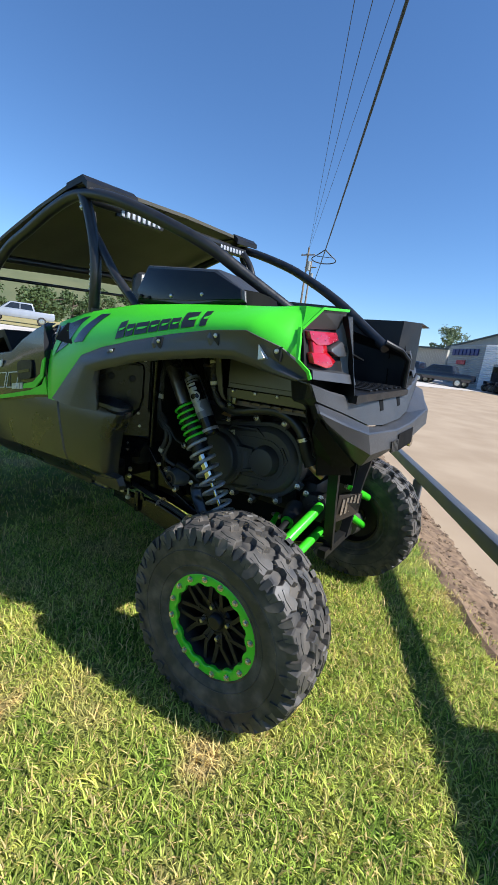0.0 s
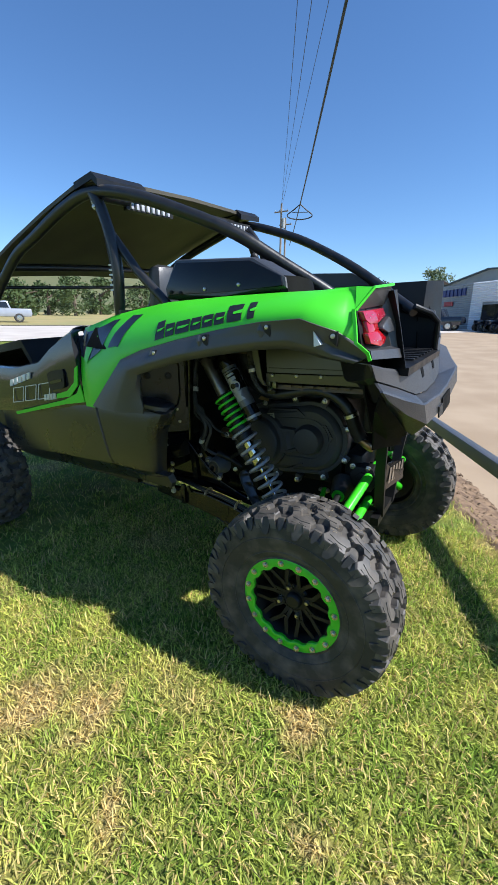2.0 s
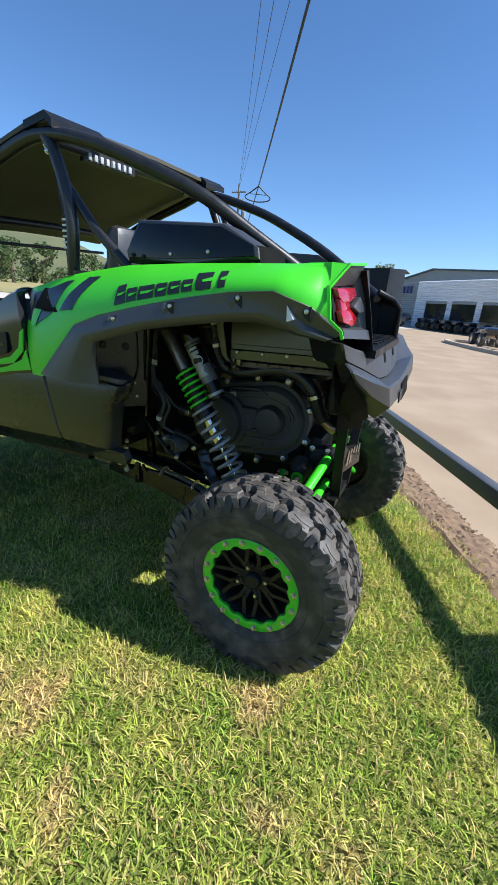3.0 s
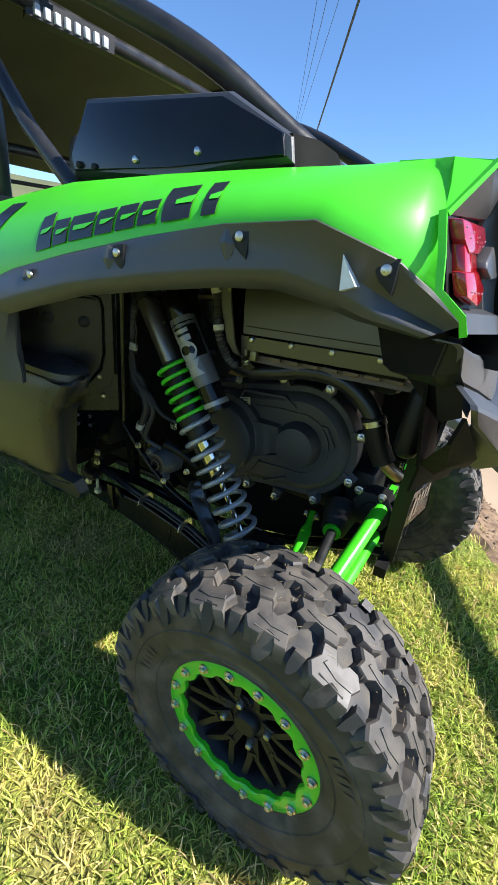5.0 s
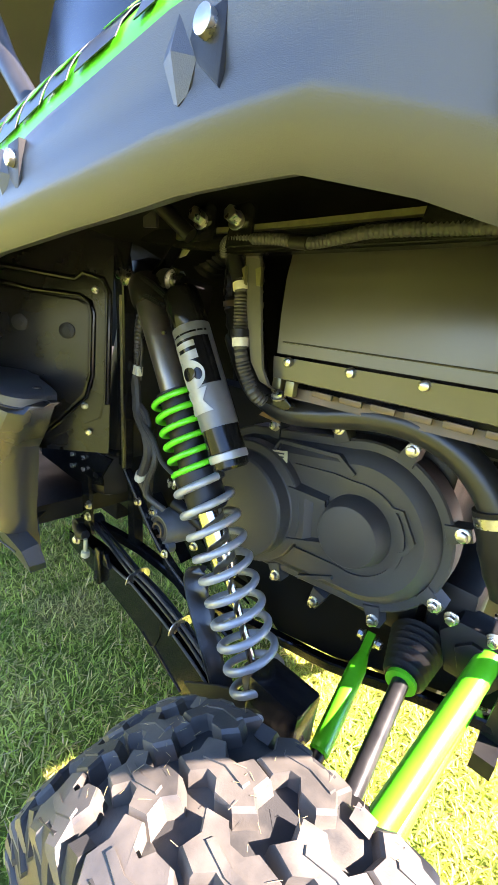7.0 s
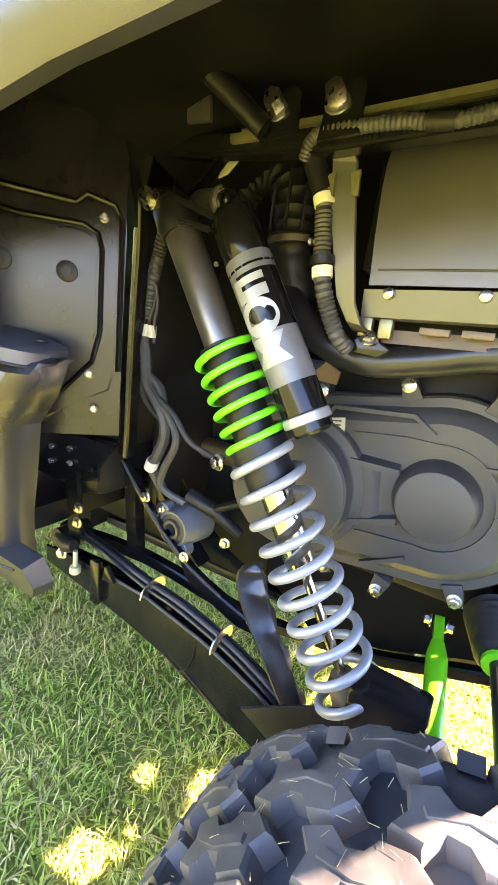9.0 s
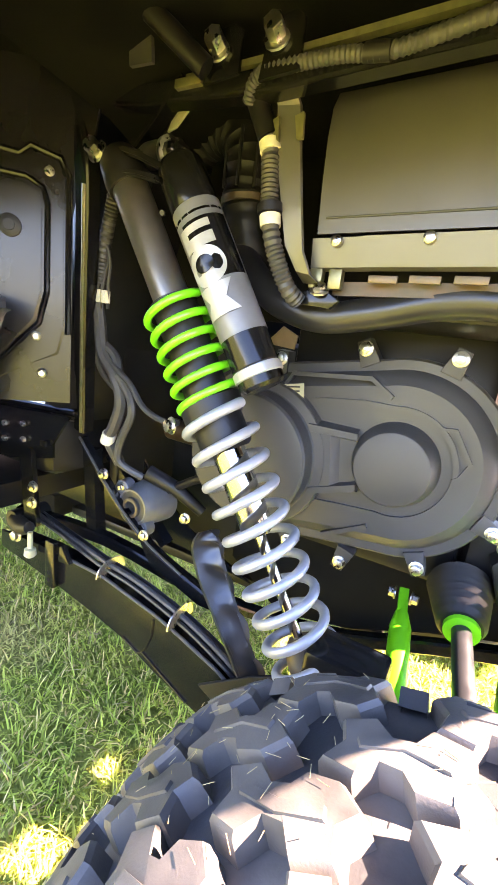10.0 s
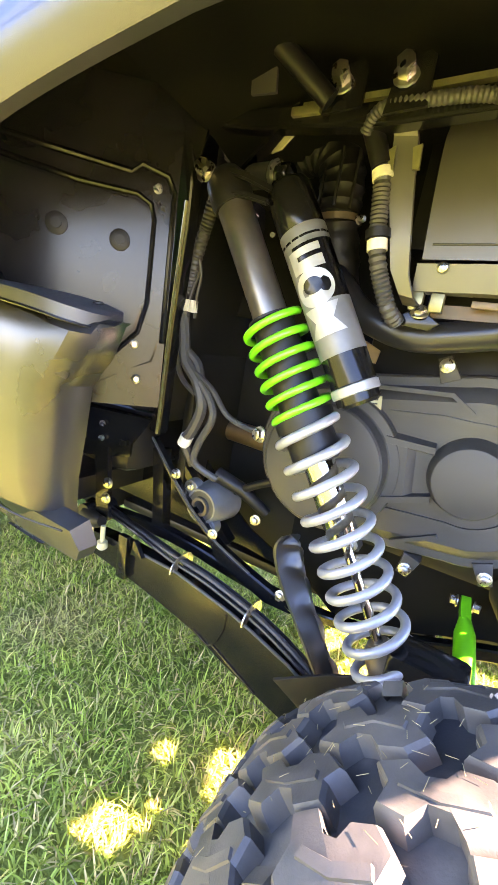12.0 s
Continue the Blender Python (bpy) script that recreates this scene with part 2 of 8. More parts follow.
        l.new(mixs.outputs[0], n["Material Output"].inputs["Surface"])
    else:
        l.new(out, b.inputs["Base Color"])
        t = n.new("ShaderNodeTexNoise")
        t.inputs["Scale"].default_value = 60
        l.new(geo.outputs["Position"], t.inputs["Vector"])
        bp = n.new("ShaderNodeBump")
        bp.inputs["Distance"].default_value = 0.02
        l.new(t.outputs["Fac"], bp.inputs["Height"])
        l.new(bp.outputs[0], b.inputs["Normal"])
    return m


TURF = turf("shaded_turf_base", False)
BLADE = turf("grass_blades", True)
FIELD = material("dry_field", (0.34, 0.27, 0.11), 0.95, color2=(0.26, 0.24, 0.09), scale=0.25, detail=6)
HILLM = material("olive_hillside", (0.09, 0.105, 0.045), 0.95, color2=(0.12, 0.125, 0.055), scale=0.1, detail=6)


# ---------------------------------------------------------------- mesh helpers
def mesh_of(name, bm, mat, angle=35):
    bmesh.ops.recalc_face_normals(bm, faces=bm.faces)
    me = bpy.data.meshes.new(name)
    bm.to_mesh(me)
    bm.free()
    me.materials.append(mat)
    me.polygons.foreach_set("use_smooth", [True] * len(me.polygons))
    me.set_sharp_from_angle(angle=radians(angle))
    return me


def part(name, bm, mat, parent=None, label="", angle=35):
    """One mesh object, built in world coordinates, under a thing or under a part."""
    ob = new(name, bm if isinstance(bm, bpy.types.Mesh) else mesh_of(name, bm, mat, angle))
    if parent:
        ob.parent = parent
        ob.matrix_parent_inverse = HOME.get(parent, Matrix()).inverted()
        HOME[ob] = Matrix()
    return tagged(ob, label)


HOME = {}


def thing(name, at, label, category, group="", kind=""):
    """An Empty at the base of a thing, for its parts."""
    ob = new(name)
    ob.empty_display_size = 0.1
    ob.matrix_basis = Matrix.Translation(at)
    HOME[ob] = Matrix.Translation(at)
    return tagged(ob, label, category, group, kind)


def spline(pts, n=6):
    """A smooth line through points."""
    p = [Vector(q) for q in pts]
    out = []
    for i in range(len(p) - 1):
        a, b, c, d = p[max(i - 1, 0)], p[i], p[i + 1], p[min(i + 2, len(p) - 1)]
        for k in range(n):
            t = k / n
            out.append(0.5 * ((2 * b) + (c - a) * t + (2 * a - 5 * b + 4 * c - d) * t * t + (3 * b - a - 3 * c + d) * t ** 3))
    return out + [p[-1]]


def tube(bm, pts, r, seg=12, cap=True):
    """A round bar along points; r is one radius or one for each point."""
    pts = [Vector(p) for p in pts]
    radii = r if isinstance(r, (list, tuple)) else [r] * len(pts)
    up, rings = None, []
    for i, p in enumerate(pts):
        d = (pts[min(i + 1, len(pts) - 1)] - pts[max(i - 1, 0)]).normalized()
        if up is None:
            up = d.orthogonal().normalized()
        up = (up - d * up.dot(d)).normalized()
        side = d.cross(up)
        rings.append([bm.verts.new(p + radii[i] * (math.cos(a) * up + math.sin(a) * side)) for a in (2 * math.pi * k / seg for k in range(seg))])
    for a, b in zip(rings, rings[1:]):
        for k in range(seg):
            bm.faces.new((a[k], a[(k + 1) % seg], b[(k + 1) % seg], b[k]))
    if cap:
        bm.faces.new(rings[0][::-1])
        bm.faces.new(rings[-1])
    return bm


def bar(bm, pts, w, h, up=(0, 0, 1)):
    """A rectangular bar along points, w wide and h high."""
    pts, rings = [Vector(p) for p in pts], []
    for i, p in enumerate(pts):
        d = (pts[min(i + 1, len(pts) - 1)] - pts[max(i - 1, 0)]).normalized()
        side = d.cross(Vector(up)).normalized()
        u = side.cross(d)
        rings.append([bm.verts.new(p + side * a * w / 2 + u * b * h / 2) for a, b in ((-1, -1), (1, -1), (1, 1), (-1, 1))])
    for a, b in zip(rings, rings[1:]):
        for k in range(4):
            bm.faces.new((a[k], a[(k + 1) % 4], b[(k + 1) % 4], b[k]))
    bm.faces.new(rings[0][::-1])
    bm.faces.new(rings[-1])
    return bm


def box(bm, lo, hi, m=None, bevel=0.0):
    v = bmesh.ops.create_cube(bm, size=1.0)["verts"]
    lo, hi = Vector(lo), Vector(hi)
    for q in v:
        q.co = Vector([(lo[i] + hi[i]) / 2 + q.co[i] * (hi[i] - lo[i]) for i in range(3)])
    if bevel:
        e = list({e for q in v for e in q.link_edges})
        v = bmesh.ops.bevel(bm, geom=e, offset=bevel, segments=2, affect="EDGES", profile=0.5)["verts"]
    if m:
        bmesh.ops.transform(bm, matrix=m, verts=v)
    return bm


def prism(bm, outline, y0, y1, bevel=0.0):
    """An outline of (x, z) carried from y0 to y1."""
    a = [bm.verts.new((x, y0, z)) for x, z in outline]
    b = [bm.verts.new((x, y1, z)) for x, z in outline]
    f = [bm.faces.new(a), bm.faces.new(b[::-1])]
    for i in range(len(a)):
        j = (i + 1) % len(a)
        f.append(bm.faces.new((a[j], a[i], b[i], b[j])))
    if bevel:
        bmesh.ops.bevel(bm, geom=list(f[0].edges), offset=bevel, segments=2, affect="EDGES", profile=0.5)
    return bm


def lathe(bm, profile, m=None, seg=48, closed=False):
    """A profile of (radius, y) turned about the y axis."""
    rings = []
    for k in range(seg):
        a = 2 * math.pi * k / seg
        rings.append([bm.verts.new((r * math.cos(a), y, r * math.sin(a))) for r, y in profile])
    last = len(profile) if closed else len(profile) - 1
    for k in range(seg):
        p, q = rings[k], rings[(k + 1) % seg]
        for i in range(last):
            j = (i + 1) % len(profile)
            bm.faces.new((p[i], p[j], q[j], q[i]))
    if m:
        bmesh.ops.transform(bm, matrix=m, verts=[v for r in rings for v in r])
    return bm


def shell(bm, grid, off):
    """A sheet through a grid of points, thickened by the vector off."""
    off = Vector(off)
    a = [[bm.verts.new(Vector(p)) for p in row] for row in grid]
    b = [[bm.verts.new(Vector(p) + off) for p in row] for row in grid]
    nr, nc = len(a), len(a[0])
    for i in range(nr - 1):
        for j in range(nc - 1):
            bm.faces.new((a[i][j], a[i][j + 1], a[i + 1][j + 1], a[i + 1][j]))
            bm.faces.new((b[i][j], b[i + 1][j], b[i + 1][j + 1], b[i][j + 1]))
    for j in range(nc - 1):
        bm.faces.new((a[0][j], b[0][j], b[0][j + 1], a[0][j + 1]))
        bm.faces.new((a[-1][j], a[-1][j + 1], b[-1][j + 1], b[-1][j]))
    for i in range(nr - 1):
        bm.faces.new((a[i][0], a[i + 1][0], b[i + 1][0], b[i][0]))
        bm.faces.new((a[i][-1], b[i][-1], b[i + 1][-1], a[i + 1][-1]))
    return bm


def helix(bm, a, b, radius, wire, turns, seg=14, steps=36, flat=0.6):
    """A coil spring from a to b, with its ends closed up."""
    a, b = Vector(a), Vector(b)
    d = (b - a).normalized()
    u = d.cross(Vector((0, 1, 0))).normalized()
    w = d.cross(u)
    n = int(turns * steps)
    pts = []
    for k in range(n + 1):
        ang = 2 * math.pi * k / steps
        pts.append(a + (b - a) * (k / n) + radius * (math.cos(ang) * u + math.sin(ang) * w))
    return tube(bm, pts, wire, seg)


def bolt(bm, at, axis, r=0.008, h=0.007):
    """A flanged hexagon bolt head."""
    at, axis = Vector(at), Vector(axis).normalized()
    tube(bm, [at, at + axis * 0.0025, at + axis * 0.004], [r * 1.45, r * 1.4, r], 12)
    tube(bm, [at + axis * 0.003, at + axis * h, at + axis * (h + 0.001)], [r, r, r * 0.8], 6)
    return bm


def bm_new():
    return bmesh.new()


# ---------------------------------------------------------------- the ground
RAIL0, RAILD, RAILN = Vector((0.02, 2.35)), Vector((0.449, -0.894)), Vector((0.894, 0.449))
ROADN = Vector((-0.87, 0.49))


def rail_s(x, y):
    return (Vector((x, y)) - RAIL0).dot(RAILN)


def smooth01(t):
    t = max(0.0, min(1.0, t))
    return t * t * (3 - 2 * t)


def height(x, y):
    """The lie of the land: a flat verge, a slight drop to the lot, and a gentle rise into the distance."""
    r = math.hypot(x, y)
    rise = (0.0225 + 0.0075 * smooth01(-x / max(r, 1e-6) * 1.6)) * max(0.0, min(r, 120.0) - 6.0)
    bumps = 0.012 * noise.noise(Vector((x * 1.3, y * 1.3, 0.0))) if r < 12 else 0.0
    return -0.025 + bumps - 0.13 * smooth01((rail_s(x, y) - 0.05) / 0.6) + rise


def sheet(name, us, vs, at, mat, label, category):
    """A sheet over the land: at(u, v) gives x, y and the lift over the land."""
    bm = bm_new()
    rows = []
    for u in us:
        row = []
        for v in vs:
            x, y, lift = at(u, v)
            row.append(bm.verts.new((x, y, height(x, y) + lift)))
        rows.append(row)
    for a, b in zip(rows, rows[1:]):
        for i in range(len(vs) - 1):
            bm.faces.new((a[i], a[i + 1], b[i + 1], b[i]))
    return tagged(part(name, bm, mat), label, category, kind="structure")


radii = [0.0, 0.3, 0.6, 0.9, 1.2, 1.5, 1.8, 2.1, 2.4, 2.7, 3.0, 3.3, 3.6, 4.0, 4.5, 5, 5.5, 6, 7, 8, 10, 13, 17, 22, 28, 36, 46, 60, 80, 110, 160, 260, 500, 1200, 3000]
turns = [2 * math.pi * k / 96 for k in range(97)]
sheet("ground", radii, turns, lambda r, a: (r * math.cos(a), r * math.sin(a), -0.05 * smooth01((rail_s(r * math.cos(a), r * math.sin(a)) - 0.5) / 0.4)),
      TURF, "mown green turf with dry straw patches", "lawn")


def along(s, w, lift):
    p = RAIL0 + RAILN * s - RAILD * w
    return p.x, p.y, lift


steps = [-8, -4, -2, -1, 0, 0.5, 1, 1.5, 2, 2.5, 3, 4, 5, 7, 10, 14, 20, 28, 40, 55, 75, 100, 140]
sheet("lot", [0.55, 0.9, 1.5, 2.5, 4, 7, 12, 20, 32, 50, 80], steps, lambda s, w: along(s + 0.05 * noise.noise(Vector((w * 2.0, 0, 3))) * (s < 0.6), w, 0.006), CONCRETE,
      "sandy beige concrete parking lot, worn and dusty", "parking lot")
fine = [-3 + 0.06 * k for k in range(180)]
sheet("dirt_strip", [0.12, 0.17, 0.22, 0.27, 0.32, 0.37, 0.42, 0.47, 0.52, 0.58, 0.64],
      fine, lambda s, w: along(s + 0.06 * noise.noise(Vector((w * 3.1, s * 2, 7))), w,
                               (0.022 if 0.15 < s < 0.6 else -0.01) + 0.028 * noise.noise(Vector((w * 9, s * 9, 1))) * (0.15 < s < 0.6)), DIRT,
      "crumbly brown dirt strip along the edge of the lawn", "dirt strip")


def clods(count, rng):
    """Loose lumps of earth on the dirt strip."""
    bm = bm_new()
    for _ in range(count):
        x, y, _l = along(rng.uniform(0.2, 0.62), rng.uniform(-1.2, 7.0), 0)
        r = rng.uniform(0.004, 0.014) * (1.0 if rng.random() < 0.9 else 2.0)
        k = Vector((rng.uniform(0.7, 1.4), rng.uniform(0.7, 1.4), rng.uniform(0.45, 0.8))) * r
        at = Vector((x, y, height(x, y) + 0.022))
        q = [bm.verts.new(at + Vector([u[i] * k[i] * rng.uniform(0.65, 1.35) for i in range(3)])) for u in ((1, 0, 0), (0.3, 0.95, 0), (-0.8, 0.6, 0), (-0.8, -0.6, 0), (0.3, -0.95, 0), (0.1, 0.1, 1), (0, 0, -1))]
        for i in range(5):
            bm.faces.new((q[i], q[(i + 1) % 5], q[5]))
            bm.faces.new((q[(i + 1) % 5], q[i], q[6]))
    return bm


tagged(part("dirt_clods", clods(2200, random.Random(3)), CLOD, angle=20), "loose brown lumps of earth along the lawn edge", "earth", kind="stuff")


def grass_field(name, zones, seed, label):
    """Blades of mown grass: bent strips of two quads and a tip, thinned out towards the edges."""
    rng = np.random.default_rng(seed)
    verts, faces = [], []
    for (x0, x1, y0, y1), per_m2, size in zones:
        n = int((x1 - x0) * (y1 - y0) * per_m2)
        xs, ys = rng.uniform(x0, x1, n), rng.uniform(y0, y1, n)
        # tufts: pull the blades towards lattice points
        tx, ty = np.round(xs / 0.035) * 0.035, np.round(ys / 0.035) * 0.035
        xs, ys = xs + 0.45 * (tx - xs), ys + 0.45 * (ty - ys)
        s = (xs - RAIL0.x) * RAILN.x + (ys - RAIL0.y) * RAILN.y
        keep = s < 0.17 + 0.07 * np.sin(xs * 13 + ys * 7) + 0.05 * np.sin(ys * 31)
        xs, ys = xs[keep], ys[keep]
        n = len(xs)
        zs = np.array([height(x, y) for x, y in zip(xs, ys)]) - 0.004
        yaw, lean = rng.uniform(0, 2 * np.pi, n), rng.gamma(3.2, 0.33, n).clip(0.15, 1.75)
        length, width = size * rng.uniform(0.45, 1.25, n), rng.uniform(0.0026, 0.0062, n) * (size / 0.05) ** 0.5
        dx, dy = np.cos(yaw), np.sin(yaw)
        base = len(verts) and sum(len(v) for v in verts)
        rows = []
        for f, wf in ((0.0, 1.0), (0.5, 0.85), (1.0, 0.12)):
            out = length * f * np.sin(lean * (0.45 + 0.75 * f))
            up = length * f * np.cos(lean * (0.35 + 0.75 * f))
            for side in (-1, 1):
                rows.append(np.stack([xs + dx * out - dy * side * width * wf / 2, ys + dy * out + dx * side * width * wf / 2, zs + up], 1))
        verts.append(np.stack(rows, 1).reshape(-1, 3))
        i = np.arange(n)[:, None] * 6 + base
        faces.append(np.concatenate([i + [0, 1, 3, 2], i + [2, 3, 5, 4]], 1).reshape(-1, 4))
    v, f = np.concatenate(verts), np.concatenate(faces)
    me = bpy.data.meshes.new(name)
    me.vertices.add(len(v))
    me.vertices.foreach_set("co", v.astype(np.float32).ravel())
    me.loops.add(f.size)
    me.loops.foreach_set("vertex_index", f.astype(np.int32).ravel())
    me.polygons.add(len(f))
    me.polygons.foreach_set("loop_start", np.arange(0, f.size, 4, dtype=np.int32))
    me.update(calc_edges=True)
    me.materials.append(BLADE)
    return tagged(new(name, me), label, "grass", kind="stuff")


grass_field("grass", [((-2.7, 0.8, -0.1, 2.9), 12500, 0.050), ((-6.5, -2.7, -0.4, 6.0), 1900, 0.06), ((-2.7, 0.6, 2.9, 6.5), 2600, 0.055)], 5,
            "short mown lawn grass, green with yellowed blades")


def clippings(count, rng):
    bm = bm_new()
    for _ in range(count):
        x, y = rng.uniform(-2.4, 0.4), rng.uniform(0.2, 2.4)
        a, d = rng.uniform(0, 6.28), rng.uniform(0.012, 0.035)
        z = height(x, y) + rng.uniform(0.02, 0.045)
        e = Vector((math.cos(a) * d, math.sin(a) * d, rng.uniform(-0.008, 0.008)))
        tube(bm, [Vector((x, y, z)) - e, Vector((x, y, z)) + e], 0.0011, 3)
    return bm


tagged(part("grass_clippings", clippings(500, random.Random(8)), STRAW), "dry straw-coloured grass clippings lying in the lawn", "grass clippings", kind="stuff")

# the road and the field beyond it
def across(q, w, lift):
    p = ROADN * q + Vector((0.49, 0.87)) * w
    return p.x, p.y, lift


far = [-160, -110, -80, -55, -40, -28, -18, -10, -4, 0, 5, 12, 20, 30, 45, 60, 80, 110]
sheet("road", [22, 26, 30, 34, 38], far, lambda q, w: across(q, w, 0.03), ROADM, "pale concrete road beyond the lawn", "road")
sheet("field", [38.6, 42, 48, 56, 66, 80, 105], far, lambda q, w: across(q, w, 0.05), FIELD, "yellow dry grass field beyond the road", "field")


def hill():
    bm = bm_new()
    rows = []
    for i in range(9):
        q, row = 104 + i * 14, []
        for k in range(30):
            w = -190 + k * 10
            x, y, _ = across(q, w, 0)
            row.append(bm.verts.new((x, y, height(x, y) + 21.0 * smooth01(i / 6) * smooth01((85 - w) / 60) + 1.2 * noise.noise(Vector((x * 0.03, y * 0.03, 0))))))
        rows.append(row)
    for a, b in zip(rows, rows[1:]):
        for i in range(29):
            bm.faces.new((a[i], a[i + 1], b[i + 1], b[i]))
    return tagged(part("backdrop", bm, HILLM), "low olive-green hillside in the distance", "hill", kind="structure")


hill()


# ---------------------------------------------------------------- trees
def tree(name, at, tall, wide, seed, label, low=0.12):
    rng = random.Random(seed)
    base = thing(name, at, label, "tree")
    bm = bm_new()
    at = Vector(at)
    tube(bm, [at - Vector((0, 0, 0.2)), at + Vector((0.1, 0, tall * 0.3)), at + Vector((-0.1, 0.1, tall * 0.62))], [wide * 0.05, wide * 0.04, wide * 0.015], 8)
    for k in range(7):
        a, h = rng.uniform(0, 6.28), tall * rng.uniform(0.25, 0.6)
        e = at + Vector((math.cos(a) * wide * 0.36, math.sin(a) * wide * 0.36, h + tall * 0.2))
        tube(bm, [at + Vector((0, 0, h)), (at + Vector((0, 0, h)) + e) / 2 + Vector((0, 0, 0.1)), e], [wide * 0.02, wide * 0.013, wide * 0.005], 6)
    part("trunk", bm, BARK, base)
    bm = bm_new()
    lobes = []
    for _ in range(22):
        a, u = rng.uniform(0, 6.28), rng.uniform(0, 1)
        h = low + (1 - low) * u
        rad = wide * 0.5 * (0.35 + 0.65 * math.sin(math.pi * min(1, 0.15 + u * 0.85))) * rng.uniform(0.3, 0.95)
        lobes.append((at + Vector((math.cos(a) * rad, math.sin(a) * rad, tall * h * 0.93)), wide * rng.uniform(0.1, 0.19)))
    for c, r in lobes:
        for _ in range(95):
            d = Vector((rng.gauss(0, 1), rng.gauss(0, 1), rng.gauss(0, 0.8))).normalized() * r * rng.uniform(0.45, 1.08)
            p, s = c + d, wide * rng.uniform(0.012, 0.026)
            u = Vector((rng.gauss(0, 1), rng.gauss(0, 1), rng.gauss(0, 1))).normalized()
            w = u.orthogonal().normalized()
            bm.faces.new([bm.verts.new(p + q) for q in (u * s * 1.6, w * s, -u * s * 1.6, -w * s)])
    part("crown", bm, LEAF, base, angle=180)
    return base


def far_at(x, y, dz=0.0):
    return Vector((x, y, height(x, y) + dz))


wood = random.Random(21)
for k in range(17):
    q, w = 78 + wood.uniform(-8, 14), -40 + k * 5.6 + wood.uniform(-2, 2)
    x, y, _ = across(q, w, 0)
    tree("tree", far_at(x, y), wood.uniform(4.2, 6.6), wood.uniform(5, 8.5), 100 + k, "leafy green tree at the far edge of the dry field", 0.05)
for x, y, tall, wide, seed in ((-11.0, 74.0, 8.6, 5.6, 7), (-17.6, 67.0, 6.0, 6.5, 9)):
    tree("tree", far_at(x, y), tall, wide, seed, "round green tree behind the sheds", 0.35)


# ---------------------------------------------------------------- barrier rail
def rail():
    base = thing("barrier_rail", (*(RAIL0 - RAILD * 1.7), -0.1), "dark painted square steel barrier rail on posts beside the lawn", "barrier")
    z0 = 0.46
    line = RAIL0 + RAILN * 0.19
    a, b = line - RAILD * 3.6, line + RAILD * 3.5
    bm = bm_new()
    bar(bm, [(a.x, a.y, z0), (b.x, b.y, z0)], 0.08, 0.10)
    bmesh.ops.bevel(bm, geom=list(bm.edges), offset=0.009, segments=2, affect="EDGES", profile=0.5)
    part("rail", bm, RAILM, base)
    for w in (-1.75, 1.6):
        p = line + RAILD * w
        bm = bm_new()
        box(bm, (p.x - 0.04, p.y - 0.04, -0.35), (p.x + 0.04, p.y + 0.04, z0 - 0.05), bevel=0.006)
        part("post", bm, RAILM, base)
    bm = bm_new()
    bar(bm, [(a.x, a.y, z0), (a.x - 0.02, a.y + 0.04, z0)], 0.092, 0.117)
    part("end_cap", bm, STEEL, base, "bright metal end cap")


rail()


# ---------------------------------------------------------------- the dealership across the lot
def wall_box(base, name, pts, z0, z1, mat, label=""):
    """A closed block over a ground plan of (x, y)."""
    bm = bm_new()
    a = [bm.verts.new((x, y, z0)) for x, y in pts]
    b = [bm.verts.new((x, y, z1)) for x, y in pts]
    bm.faces.new(b)
    for i in range(len(a)):
        j = (i + 1) % len(a)
        bm.faces.new((a[i], a[j], b[j], b[i]))
    return part(name, bm, mat, base, label)


def ribs(base, a, b, z0, z1, step, depth, mat, holes=()):
    """Horizontal siding ribs along a wall from a to b, left out over the doors (u0, u1, top)."""
    bm = bm_new()
    a, b = Vector(a), Vector(b)
    d = (b - a).normalized()
    out = Vector((d.y, -d.x)) * depth
    length, z = (b - a).length, z0
    while z < z1:
        cuts = sorted([h for h in holes if z < h[2]])
        u = 0.0
        spans = []
        for u0, u1, _ in cuts:
            spans.append((u, u0))
            u = u1
        spans.append((u, length))
        for s, e in spans:
            if e - s > 0.05:
                p, q = a + d * s, a + d * e
                v = [bm.verts.new(c) for c in ((p.x, p.y, z), (q.x, q.y, z), (q.x + out.x, q.y + out.y, z + step * 0.22), (p.x + out.x, p.y + out.y, z + step * 0.22),
                                               (p.x + out.x, p.y + out.y, z + step * 0.72), (q.x + out.x, q.y + out.y, z + step * 0.72), (q.x, q.y, z + step), (p.x, p.y, z + step))]
                bm.faces.new((v[0], v[1], v[2], v[3]))
                bm.faces.new((v[3], v[2], v[5], v[4]))
                bm.faces.new((v[4], v[5], v[6], v[7]))
        z += step
    return part("siding", bm, mat, base, "white horizontally ribbed siding")


